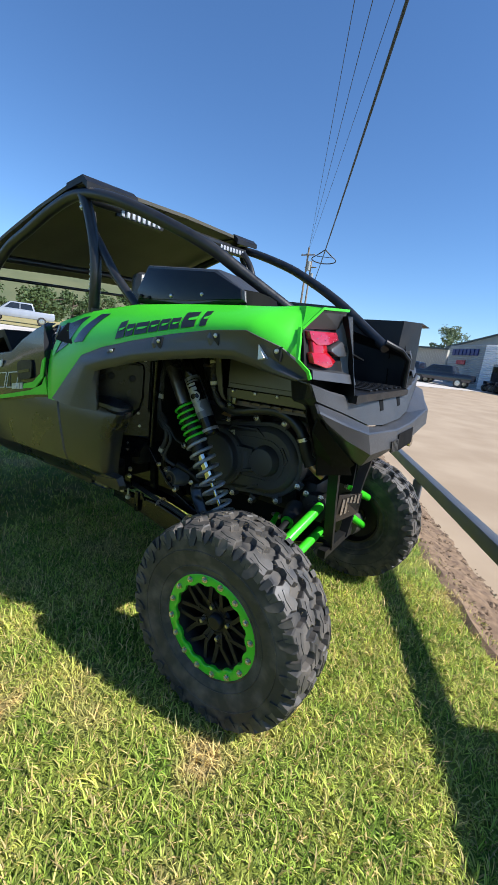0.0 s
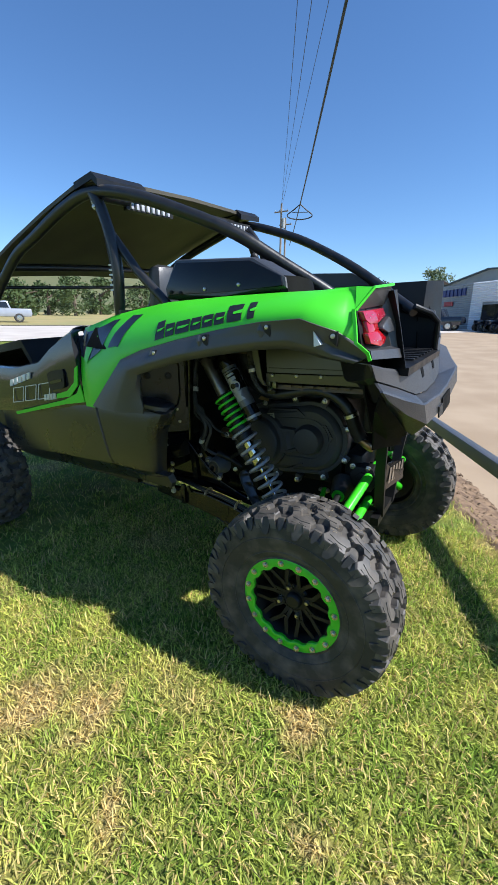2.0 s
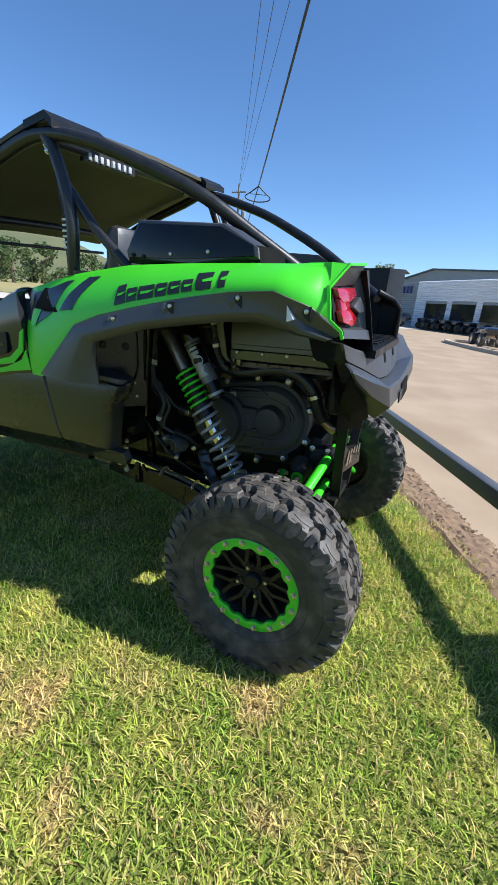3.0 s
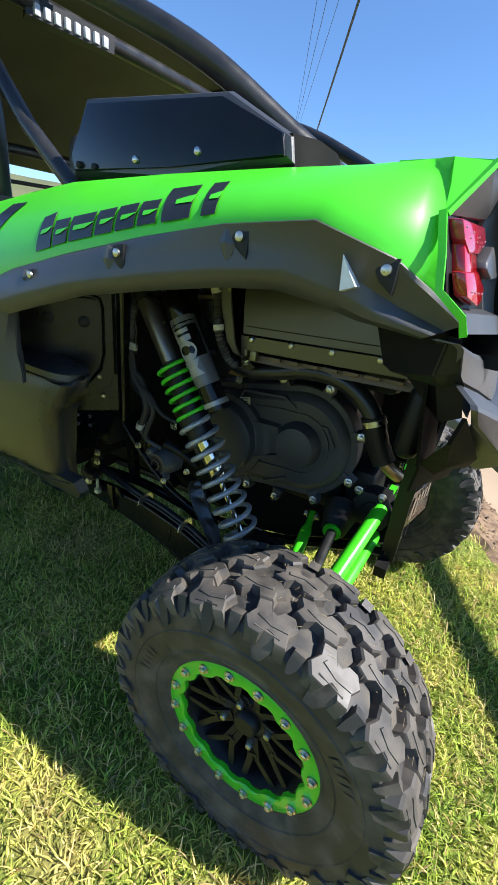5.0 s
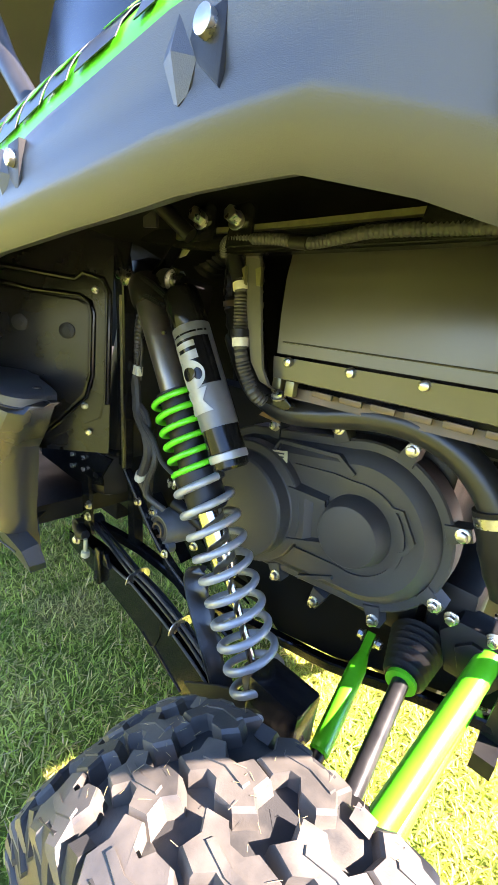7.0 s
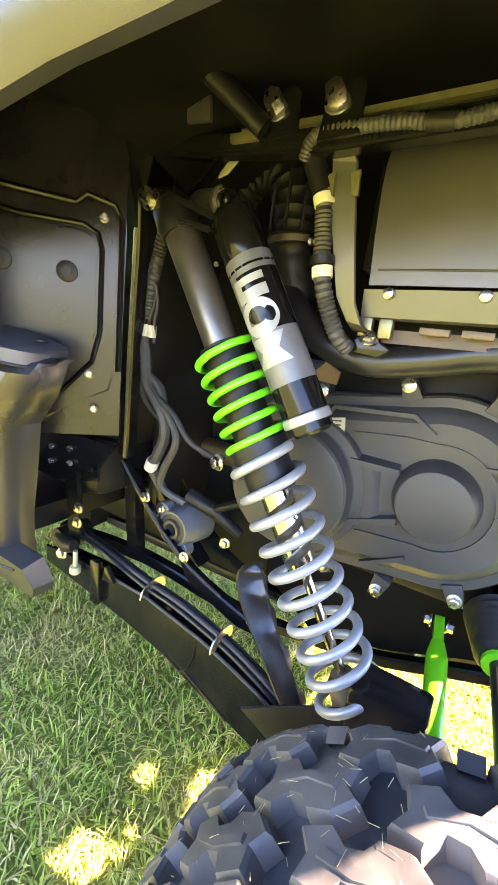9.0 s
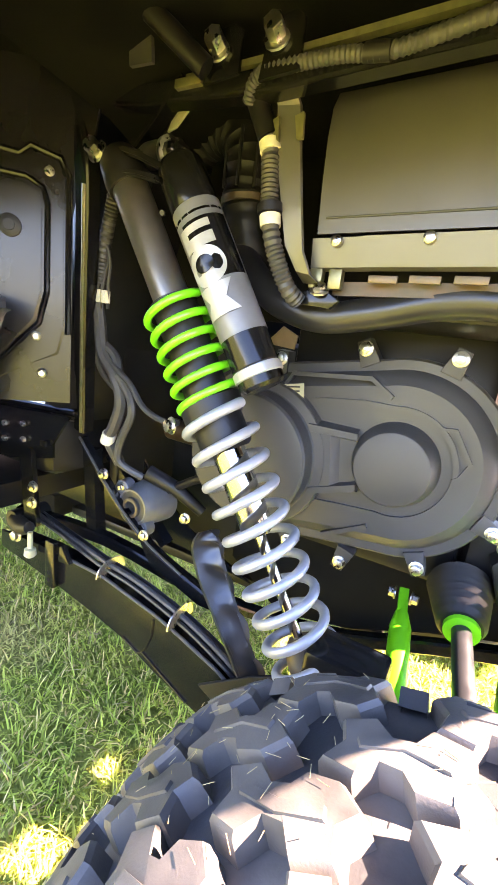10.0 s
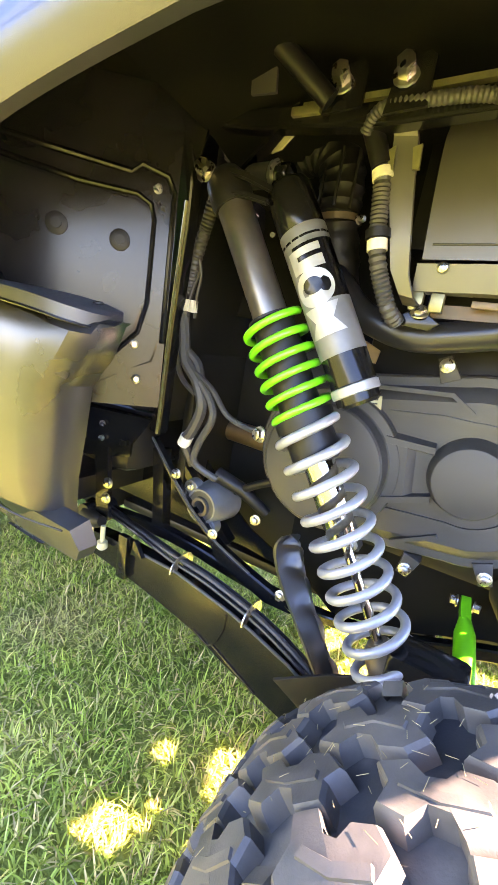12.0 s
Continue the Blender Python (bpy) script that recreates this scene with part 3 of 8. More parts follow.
def dealership():
    z0 = 0.35
    shop = thing("dealership_building", (-3.5, 46, z0), "white ribbed metal dealership building with dark garage doors", "building")
    c, l, r = Vector((-3.55, 45.9)), Vector((-7.5, 51.4)), Vector((9.0, 33.9))
    n = Vector((r.y - c.y, -(r.x - c.x))).normalized() * -1
    d = (r - c).normalized()
    top = 5.0
    doors = [(1.45 + k * 3.2, 4.05 + k * 3.2, 3.1) for k in range(4)]
    wall_box(shop, "wall", [l, c, r, r + Vector((14, 6)), l + Vector((16, 8))], z0 - 0.6, top, GREYSIDE)
    ribs(shop, c - d * 0.02, r, z0 - 0.1, top + 0.05, 0.2, 0.09, SIDING, doors)
    ribs(shop, l, c, z0 - 0.1, top + 0.05, 0.2, 0.04, GREYSIDE)
    out = Vector((d.y, -d.x))
    for u0, u1, h in doors:
        p, q = c + d * u0 + out * 0.03, c + d * u1 + out * 0.03
        dr = wall_box(shop, "garage_door", [p, q, q - out * 0.2, p - out * 0.2], z0 - 0.3, h, DARKGLASS, "dark garage door opening")
        bm = bm_new()
        bar(bm, [(p.x, p.y, h), (q.x, q.y, h)], 0.12, 0.14)
        part("lintel", bm, GREYSIDE, dr)
    # the sign over the end wall: plain shapes in its colours
    e = (c - l).normalized()
    side = Vector((e.y, -e.x))
    for k in range(7):
        p = l + e * (0.9 + k * 0.72) + side * 0.08
        q = p + e * 0.52
        wall_box(shop, "sign_block", [p, q, q + side * 0.1, p + side * 0.1], 4.0, 4.65, SIGNBLUE, "blue sign block")
    for k in range(4):
        p = l + e * (2.1 + k * 0.42) + side * 0.08
        q = p + e * 0.36
        wall_box(shop, "sign_block", [p, q, q + side * 0.1, p + side * 0.1], 3.05, 3.5, SIGNRED, "red sign block")
    # the larger hall behind it, with a low gable
    hall = thing("grey_hall", (-4.5, 60, z0), "long grey metal hall with a low gabled roof", "building")
    bm = bm_new()
    a, b, g = Vector((-9.2, 60.0)), Vector((13.0, 47.0)), 0.3
    up = [(0, 5.4), (0.28, 7.3), (1.0, 6.4)]
    vs = [bm.verts.new((*a, z0 - 0.5))] + [bm.verts.new((*(a.lerp(b, u)), z)) for u, z in up] + [bm.verts.new((*b, z0 - 0.5))]
    back = [bm.verts.new(v.co + Vector((8, 16, 0))) for v in vs]
    bm.faces.new(vs)
    bm.faces.new(back[::-1])
    for i in range(4):
        bm.faces.new((vs[i], vs[i + 1], back[i + 1], back[i]))
    part("wall", bm, GREYSIDE, hall)
    bm = bm_new()
    bar(bm, [(*(a.lerp(b, u) - Vector((0.1, 0.2))), z) for u, z in up], 0.3, 0.16)
    part("roof", bm, ROOFDARK, hall, "dark roof edge")
    for u in (0.72, 0.76):
        p = a.lerp(b, u) - Vector((0.15, 0.3))
        bm = bm_new()
        tube(bm, [(p.x, p.y, 4.4), (p.x, p.y, 6.5)], 0.09, 8)
        part("vent_pipe", bm, GREYSIDE, hall)
    # beige shed with an open front
    shed = thing("beige_shed", (-11, 58, z0), "beige vertical-ribbed metal shed with a sloping roof", "shed")
    wall_box(shed, "wall", [(-13.0, 58.4), (-8.6, 57.0), (-6, 66), (-11, 68)], z0 - 0.5, 4.9, TANSIDE)
    bm = bm_new()
    for k in range(22):
        p = Vector((-13.0, 58.4)).lerp(Vector((-8.6, 57.0)), k / 21)
        box(bm, (p.x - 0.035, p.y - 0.06, z0), (p.x + 0.035, p.y, 4.85))
    part("siding", bm, TANSIDE, shed, "vertical ribs")
    bm = bm_new()
    bar(bm, [(-13.2, 58.2, 5.0), (-8.4, 56.8, 5.0)], 0.5, 0.2)
    part("roof", bm, ROOFDARK, shed)
    lean = thing("lean_to_shed", (-15.5, 58, z0), "low dark lean-to roof on posts beside the shed", "shed")
    bm = bm_new()
    shell(bm, [[(-18.5, 57.5, 2.9), (-13.1, 57.8, 2.9)], [(-18.0, 63, 5.6), (-13.6, 63, 5.6)]], (0, 0, 0.15))
    part("roof", bm, GREYSIDE, lean)
    for k in range(6):
        x = -18.2 + k
        bm = bm_new()
        box(bm, (x, 57.7, z0 - 0.3), (x + 0.16, 57.86, 2.9))
        part("post", bm, BARK, lean)
    # Shade under the lean-to roof is put into this wall's colour.
    wall_box(lean, "wall", [(-18.2, 60), (-13.2, 60), (-13.2, 60.3), (-18.2, 60.3)], z0 - 0.3, 3.4, DARKGLASS, "back wall with the lean-to's shade painted near-black")


dealership()


def kerb_island():
    bm = bm_new()
    pts = spline([(6.5, 17.0, 0), (3.2, 20.0, 0), (1.7, 22.0, 0), (0.3, 25.0, 0), (-0.15, 26.6, 0), (0.15, 27.6, 0), (1.1, 27.6, 0), (2.6, 26.3, 0), (6.5, 20.5, 0)], 4)
    pts = [Vector((p.x, p.y, height(p.x, p.y) + 0.07)) for p in pts]
    bar(bm, pts, 0.18, 0.2)
    tagged(part("kerb", bm, KERBM), "worn concrete kerb of a parking island", "kerb", kind="structure")


kerb_island()


# ---------------------------------------------------------------- vehicles standing far off
def vehicle_wheel(base, p, r, w, side):
    bm = bm_new()
    m = Matrix.Translation(p) @ side
    lathe(bm, [(r * 0.62, -w / 2), (r * 0.95, -w / 2), (r, -w * 0.35), (r, w * 0.35), (r * 0.95, w / 2), (r * 0.62, w / 2)], m, 20)
    wheel = part("wheel", bm, RUBBER, base)
    bm = bm_new()
    lathe(bm, [(0.001, -w * 0.4), (r * 0.2, -w * 0.46), (r * 0.6, -w * 0.36), (r * 0.63, -w * 0.5), (r * 0.63, w * 0.5), (r * 0.6, w * 0.36), (0.001, w * 0.4)], m, 20)
    part("rim", bm, STEEL, wheel)


def side_body(base, name, profile, half, m, mat, tuck=0.0, label=""):
    """A body from a side profile of (x, z), narrower towards the top by tuck."""
    bm = bm_new()
    lo, hi = min(z for _, z in profile), max(z for _, z in profile)
    v = {}
    for sgn in (-1, 1):
        v[sgn] = [bm.verts.new((x, sgn * (half - tuck * (z - lo) / (hi - lo)), z)) for x, z in profile]
    bm.faces.new(v[-1])
    bm.faces.new(v[1][::-1])
    for i in range(len(profile)):
        j = (i + 1) % len(profile)
        bm.faces.new((v[-1][j], v[-1][i], v[1][i], v[1][j]))
    bmesh.ops.bevel(bm, geom=list(bm.edges), offset=0.05, segments=2, affect="EDGES", profile=0.5, clamp_overlap=True)
    bmesh.ops.transform(bm, matrix=m, verts=list(bm.verts))
    return part(name, bm, mat, base, label)


def pickup(at, yaw, mat, label):
    """A crew-cab pickup, 5.8 m long, nose towards -x of its own frame."""
    base = thing("pickup_truck", at, label, "pickup truck")
    m = Matrix.Translation(at) @ pose(0, 0, 0, 0, 0, yaw)
    body = side_body(base, "body", [(-2.9, 0.5), (-2.95, 0.8), (-2.85, 1.08), (-1.4, 1.2), (2.85, 1.2), (2.9, 0.75), (2.8, 0.5)], 0.98, m, mat)
    side_body(base, "cab", [(-1.55, 1.18), (-0.75, 1.85), (1.0, 1.87), (1.25, 1.18)], 0.92, m, mat, 0.16)
    for sgn in (-1, 1):
        for x0, x1, x2, x3 in ((-1.2, -0.68, -0.02, -0.02), (0.06, 0.06, 0.92, 1.08)):
            bm = bm_new()
            y = lambda z: sgn * (0.935 - 0.16 * (z - 1.18) / 0.69)
            shell(bm, [[m @ Vector((x0, y(1.27), 1.27)), m @ Vector((x1, y(1.76), 1.76))], [m @ Vector((x3, y(1.27), 1.27)), m @ Vector((x2, y(1.76), 1.76))]], m.to_3x3() @ Vector((0, sgn * 0.012, 0)))
            part("window", bm, DARKGLASS, body)
    bm = bm_new()
    shell(bm, [[m @ Vector((-1.48, -0.76, 1.26)), m @ Vector((-0.86, -0.7, 1.78))], [m @ Vector((-1.48, 0.76, 1.26)), m @ Vector((-0.86, 0.7, 1.78))]], m.to_3x3() @ Vector((-0.03, 0, 0.03)))
    part("windscreen", bm, DARKGLASS, body)
    bm = bm_new()
    box(bm, (-3.0, -0.95, 0.42), (-2.86, 0.95, 0.68), m, 0.03)
    part("bumper", bm, STEEL, base)
    for y in (-0.72, 0.72):
        bm = bm_new()
        box(bm, (-2.97, y - 0.2, 0.78), (-2.87, y + 0.2, 0.98), m, 0.02)
        part("headlight", bm, LED, base)
    bm = bm_new()
    box(bm, (1.3, -0.78, 1.0), (2.75, 0.78, 1.215), m)
    part("bed", bm, BLACK, base)
    for x in (-1.85, 1.8):
        for y in (-0.9, 0.9):
            vehicle_wheel(base, m @ Vector((x, y, 0.39)), 0.39, 0.26, pose(0, 0, 0, 0, 0, yaw))
    return base


pickup(far_at(-6.4, 42.6), -12, TRUCKBLACK, "black crew-cab pickup truck parked on the lot")
pickup(far_at(-9.9, 45.5), -14, TRUCKBLACK, "dark pickup truck parked behind another one")
pickup(far_at(-39.9, 20.6, 0.04), 62, TRUCKGREY, "silver-grey crew-cab pickup truck out on the road")


def quad_bike(at, yaw):
    """A parked four-wheeler: fenders, seat, bars and four fat tyres."""
    base = thing("quad_bike", at, "dark four-wheeled quad bike parked in a row", "quad bike", "quad bikes in a row")
    m = Matrix.Translation(at) @ pose(0, 0, 0, 0, 0, yaw)
    side_body(base, "body", [(-0.85, 0.55), (-0.9, 0.85), (-0.45, 0.98), (-0.2, 0.8), (0.4, 0.8), (0.6, 0.98), (0.95, 0.9), (0.9, 0.6), (0.3, 0.4), (-0.3, 0.4)], 0.38, m, TRUCKBLACK)
    bm = bm_new()
    box(bm, (-0.2, -0.17, 0.78), (0.6, 0.17, 0.93), m, 0.05)
    part("seat", bm, BLACK, base)
    bm = bm_new()
    tube(bm, [m @ Vector(p) for p in ((-0.35, -0.42, 1.14), (-0.42, -0.2, 1.08), (-0.42, 0.2, 1.08), (-0.35, 0.42, 1.14))], 0.02, 6)
    part("handlebar", bm, BLACK, base)
    for x in (-0.62, 0.62):
        for y in (-0.46, 0.46):
            vehicle_wheel(base, m @ Vector((x, y, 0.32)), 0.32, 0.24, pose(0, 0, 0, 0, 0, yaw))
    return base


for k in range(8):
    p = Vector((-1.9, 42.2)).lerp(Vector((4.6, 35.6)), k / 7)
    quad_bike(far_at(p.x, p.y, 0.05), -150 + (k * 37 % 11))
quad_bike(far_at(1.75, 25.2, 0.1), -75)


# ---------------------------------------------------------------- poles and wires
def utility_pole(x, y, top, label):
    base = thing("utility_pole", far_at(x, y), label, "utility pole")
    bm = bm_new()
    tube(bm, [(x, y, height(x, y) - 0.2), (x, y, top)], [0.17, 0.11], 10)
    part("pole", bm, POLEWOOD, base)
    bm = bm_new()
    box(bm, (x - 0.9, y - 0.06, top - 0.9), (x + 0.9, y + 0.06, top - 0.78))
    arm = part("crossarm", bm, POLEWOOD, base)
    for k in (-0.8, -0.25, 0.25, 0.8):
        bm = bm_new()
        tube(bm, [(x + k, y, top - 0.78), (x + k, y, top - 0.62)], [0.05, 0.035], 8)
        part("insulator", bm, STEEL, arm)
    bm = bm_new()
    tube(bm, [(x + 0.3, y, top - 2.6), (x + 0.3, y, top - 1.6)], 0.22, 10)
    part("transformer", bm, GREYSIDE, base)


utility_pole(-25.0, 47.2, 14.6, "weathered wooden utility pole with wires")
utility_pole(-27.6, 53.4, 14.6, "weathered wooden utility pole with wires")


def wire(name, a, b, sag, r, label, over=1.35):
    a, b = Vector(a), Vector(b)
    pts = []
    for k in range(25):
        t = k / 24 * over
        p = a + (b - a) * t
        pts.append(p - Vector((0, 0, sag * 4 * t * (1 - t))))
    bm = bm_new()
    tube(bm, pts, r, 6)
    return tagged(part(name, bm, WIRE), label, "cable")


wire("power_line", (-25.0, 47.2, 14.4), (-7.7, 15.0, 12.0), 0.2, 0.012, "thin overhead power line")
wire("power_line", (-25.3, 47.6, 14.2), (-6.8, 14.3, 11.5), 0.2, 0.012, "thin overhead power line")
wire("power_line", (-25.6, 48.0, 13.8), (-5.9, 13.7, 11.0), 0.2, 0.010, "thin overhead power line")
wire("telephone_cable", (-24.4, 48.4, 10.3), (-3.75, 9.4, 8.0), 0.35, 0.03, "thick black overhead telephone cable", 1.5)
wire("telephone_cable", (-24.4, 48.42, 10.26), (-3.73, 9.4, 7.95), 0.35, 0.014, "black overhead cable lashed beside another", 1.5)


def cable_loop():
    c = Vector((-12.85, 26.6, 8.30))
    d = Vector((0.47, -0.88, 0.02))
    bm = bm_new()
    s = Vector((0.88, 0.47, 0))
    ring = [c + d * a * 1.25 + s * b * 0.62 + Vector((0, 0, h)) for a, b, h in ((0.1, 0.06, 0.30), (0.0, 0.7, 0.02), (-0.1, 1.3, -0.22), (-0.25, 1.0, -0.36), (-0.35, 0.0, -0.42), (-0.25, -1.0, -0.36), (-0.1, -1.3, -0.22), (0.0, -0.7, 0.02), (0.1, -0.06, 0.30))]
    tube(bm, spline(ring + ring[:1], 4), 0.035, 6)
    base = tagged(part("cable_loop", bm, WIRE), "black triangular loop of slack cable hung on the line", "cable loop")
    bm = bm_new()
    tube(bm, [c + s * 0.5 - Vector((0, 0, 0.1)), c - s * 0.5 - Vector((0, 0, 0.1))], 0.02, 6)
    part("spreader", bm, WIRE, base)


cable_loop()


# ---------------------------------------------------------------- wheels
def lug(bm, outline, a0, base_r, top_r, sgn):
    """A tread block: an outline of (along, across) metres round angle a0, with sloped flanks and a chamfered top."""
    def at(u, c, r):
        a = a0 + u / 0.39
        r = r - 0.32 * max(0.0, abs(c) - 0.045) ** 2 / 0.125
        return Vector((r * math.cos(a), sgn * c, r * math.sin(a)))
    mu, mc = sum(u for u, _ in outline) / len(outline), sum(c for _, c in outline) / len(outline)
    rings = []
    for k, r in ((1.10, base_r), (1.0, top_r - 0.005), (0.92, top_r)):
        rings.append([bm.verts.new(at(mu + (u - mu) * k, min(mc + (c - mc) * k, 0.131), r)) for u, c in outline[::sgn]])
    for p, q in zip(rings, rings[1:]):
        for i in range(len(p)):
            j = (i + 1) % len(p)
            bm.faces.new((p[i], p[j], q[j], q[i]))
    hub = bm.verts.new(at(mu, mc, top_r + 0.001))
    for i in range(len(outline)):
        bm.faces.new((rings[-1][i], rings[-1][(i + 1) % len(outline)], hub))


def tyre_mesh():
    bm = bm_new()
    half = [(0.184, 0.088), (0.194, 0.100), (0.206, 0.106), (0.212, 0.104), (0.228, 0.115), (0.262, 0.125), (0.300, 0.130), (0.330, 0.1305), (0.352, 0.127), (0.365, 0.116), (0.370, 0.09), (0.372, 0.04)]
    profile = [(r, -c) for r, c in half] + [(0.373, 0.0)] + [(r, c) for r, c in half[::-1]]
    lathe(bm, profile + [(0.170, 0.08), (0.170, -0.08)], seg=96, closed=True)
    # raised rings and plain bars of moulded sidewall marks
    for sgn in (-1, 1):
        lathe(bm, [(0.238, sgn * 0.1170), (0.241, sgn * 0.1215), (0.244, sgn * 0.1195)], seg=96)
        lathe(bm, [(0.300, sgn * 0.1295), (0.303, sgn * 0.1325), (0.306, sgn * 0.130)], seg=96)
        for k in range(10):
            a = 0.55 + k * 0.075 + (1.9 if k > 4 else 0)
            v = [bm.verts.new((r * math.cos(b), sgn * (0.1275 + (r - 0.262) * 0.11), r * math.sin(b))) for r, b in ((0.262, a), (0.262, a + 0.05), (0.288, a + 0.05), (0.288, a))]
            bm.faces.new(v)
    return mesh_of("tyre", bm, RUBBER, 28)


CENTRE_LUG = [(-0.060, 0.022), (-0.040, 0.004), (-0.014, 0.003), (-0.004, 0.016), (0.014, 0.018), (0.030, 0.003), (0.058, 0.010), (0.044, 0.030), (0.050, 0.052), (0.024, 0.060), (0.008, 0.044), (-0.012, 0.046), (-0.022, 0.064), (-0.050, 0.058), (-0.046, 0.036)]
SHOULDER_LUG = [(-0.050, 0.084), (-0.034, 0.066), (-0.012, 0.068), (-0.002, 0.082), (0.012, 0.080), (0.024, 0.060), (0.050, 0.066), (0.044, 0.090), (0.056, 0.112), (0.040, 0.131), (0.012, 0.131), (0.002, 0.116), (-0.014, 0.118), (-0.024, 0.131), (-0.048, 0.128), (-0.040, 0.104)]


def tread_meshes():
    """The kinds of tread piece for one side of the tyre, each standing near angle nought."""
    kinds = []
    for sgn in (-1, 1):
        for outline, off in ((CENTRE_LUG, 0.0), (SHOULDER_LUG, 0.188)):
            bm = bm_new()
            lug(bm, outline, off, 0.362, 0.397, sgn)
            # a raised step along the block
            mc = sum(c for _, c in outline) / len(outline)
            lug(bm, [(-0.036, mc - 0.004), (-0.004, mc + 0.001), (0.030, mc - 0.006), (0.034, mc + 0.002), (-0.002, mc + 0.011), (-0.038, mc + 0.006)], off, 0.375, 0.3995, sgn)
            kinds.append((sgn, "tread_block", mesh_of("tread_block", bm, TREADM, 24)))
        for off, deep, wide, lift in ((0.188, 0.318, 0.027, 0.008), (0.372, 0.338, 0.012, 0.005)):
            bm = bm_new()
            pts = []
            for w, r, c in ((-1, 0.384, 0.112), (1, 0.384, 0.112), (1, 0.362, 0.124), (0.5, deep, 0.1300), (-0.35, deep + 0.006, 0.1300), (-0.9, 0.360, 0.124)):
                ang = off + w * wide / 0.37
                pts.append((Vector((r * math.cos(ang), sgn * (c + lift), r * math.sin(ang))), Vector((r * 0.985 * math.cos(ang), sgn * (c - 0.014), r * 0.985 * math.sin(ang)))))
            f = [bm.verts.new(p) for p, _ in pts]
            g = [bm.verts.new(q) for _, q in pts]
            bm.faces.new(f)
            for i in range(6):
                bm.faces.new((f[i], f[(i + 1) % 6], g[(i + 1) % 6], g[i]))
            kinds.append((sgn, "side_lug", mesh_of("side_lug", bm, RUBBER, 28)))
    return kinds


def rim_mesh():
    bm = bm_new()
    lathe(bm, [(0.178, 0.085), (0.186, 0.06), (0.168, 0.05), (0.160, 0.0), (0.164, -0.06), (0.176, -0.085), (0.186, -0.09), (0.186, -0.098), (0.168, -0.098), (0.158, -0.07), (0.150, 0.0), (0.155, 0.055), (0.165, 0.085)], seg=64, closed=True)
    lathe(bm, [(0.155, 0.03), (0.068, 0.02), (0.068, -0.052), (0.062, -0.060), (0.001, -0.060)], seg=40)
    return mesh_of("wheel", bm, BLACK, 30)


def spoke_mesh():
    """One forked spoke, standing at angle nought."""
    bm = bm_new()
    for s in (-1, 1):
        bar(bm, [(0.050 * math.cos(s * 0.16), -0.060, 0.050 * math.sin(s * 0.16)), (0.100 * math.cos(s * 0.11), -0.078, 0.100 * math.sin(s * 0.11)), (0.166 * math.cos(s * 0.27), -0.084, 0.166 * math.sin(s * 0.27))], 0.016, 0.0085, (0, 1, 0))
    bar(bm, [(0.088, -0.076, -0.010), (0.088, -0.076, 0.010)], 0.010, 0.008, (0, 1, 0))
    return mesh_of("spoke", bm, BLACK, 30)


def ring_mesh():
    """The bead-lock ring: its inner edge is scalloped between the bolts."""
    bm = bm_new()
    n = 128
    rows = []
    for k in range(n):
        a = 2 * math.pi * k / n
        w = 0.5 + 0.5 * math.cos(16 * a)
        inner = 0.1745 - 0.009 * smooth01(w * 1.5 - 0.2)
        rows.append([bm.verts.new((r * math.cos(a), y, r * math.sin(a))) for r, y in ((inner, -0.096), (inner, -0.108), (inner + 0.003, -0.111), (0.207, -0.111), (0.211, -0.108), (0.211, -0.096))])
    for k in range(n):
        p, q = rows[k], rows[(k + 1) % n]
        for i in range(6):
            j = (i + 1) % 6
            bm.faces.new((p[i], p[j], q[j], q[i]))
    return mesh_of("bead_ring", bm, GREEN_METAL, 40)


def small_mesh(name, mat, r, h, seg=6, dome=0.0):
    bm = bm_new()
    tube(bm, [(0, 0.004, 0), (0, -0.003, 0)], r * 1.5, 14)
    tube(bm, [(0, 0, 0), (0, -h * 0.85, 0), (0, -h, 0)], [r, r, r * (0.75 - dome)], seg)
    return mesh_of(name, bm, mat, 40)


TYRE, RIM, RING = tyre_mesh(), rim_mesh(), ring_mesh()
RING_BOLT = small_mesh("ring_bolt", STEEL, 0.0082, 0.011)
SPOKE, TREAD = spoke_mesh(), tread_meshes()
LUG_NUT = small_mesh("lug_nut", STEEL, 0.0095, 0.026)
bm = bm_new()
lathe(bm, [(0.001, -0.082), (0.026, -0.082), (0.033, -0.076), (0.036, -0.058), (0.036, -0.04)], seg=32)
HUB_CAP = mesh_of("hub_cap", bm, BLACK, 40)
RIM_SIZE = 0.966
for mesh in (RIM, RING, SPOKE, HUB_CAP):
    mesh.transform(Matrix.Scale(RIM_SIZE, 4))


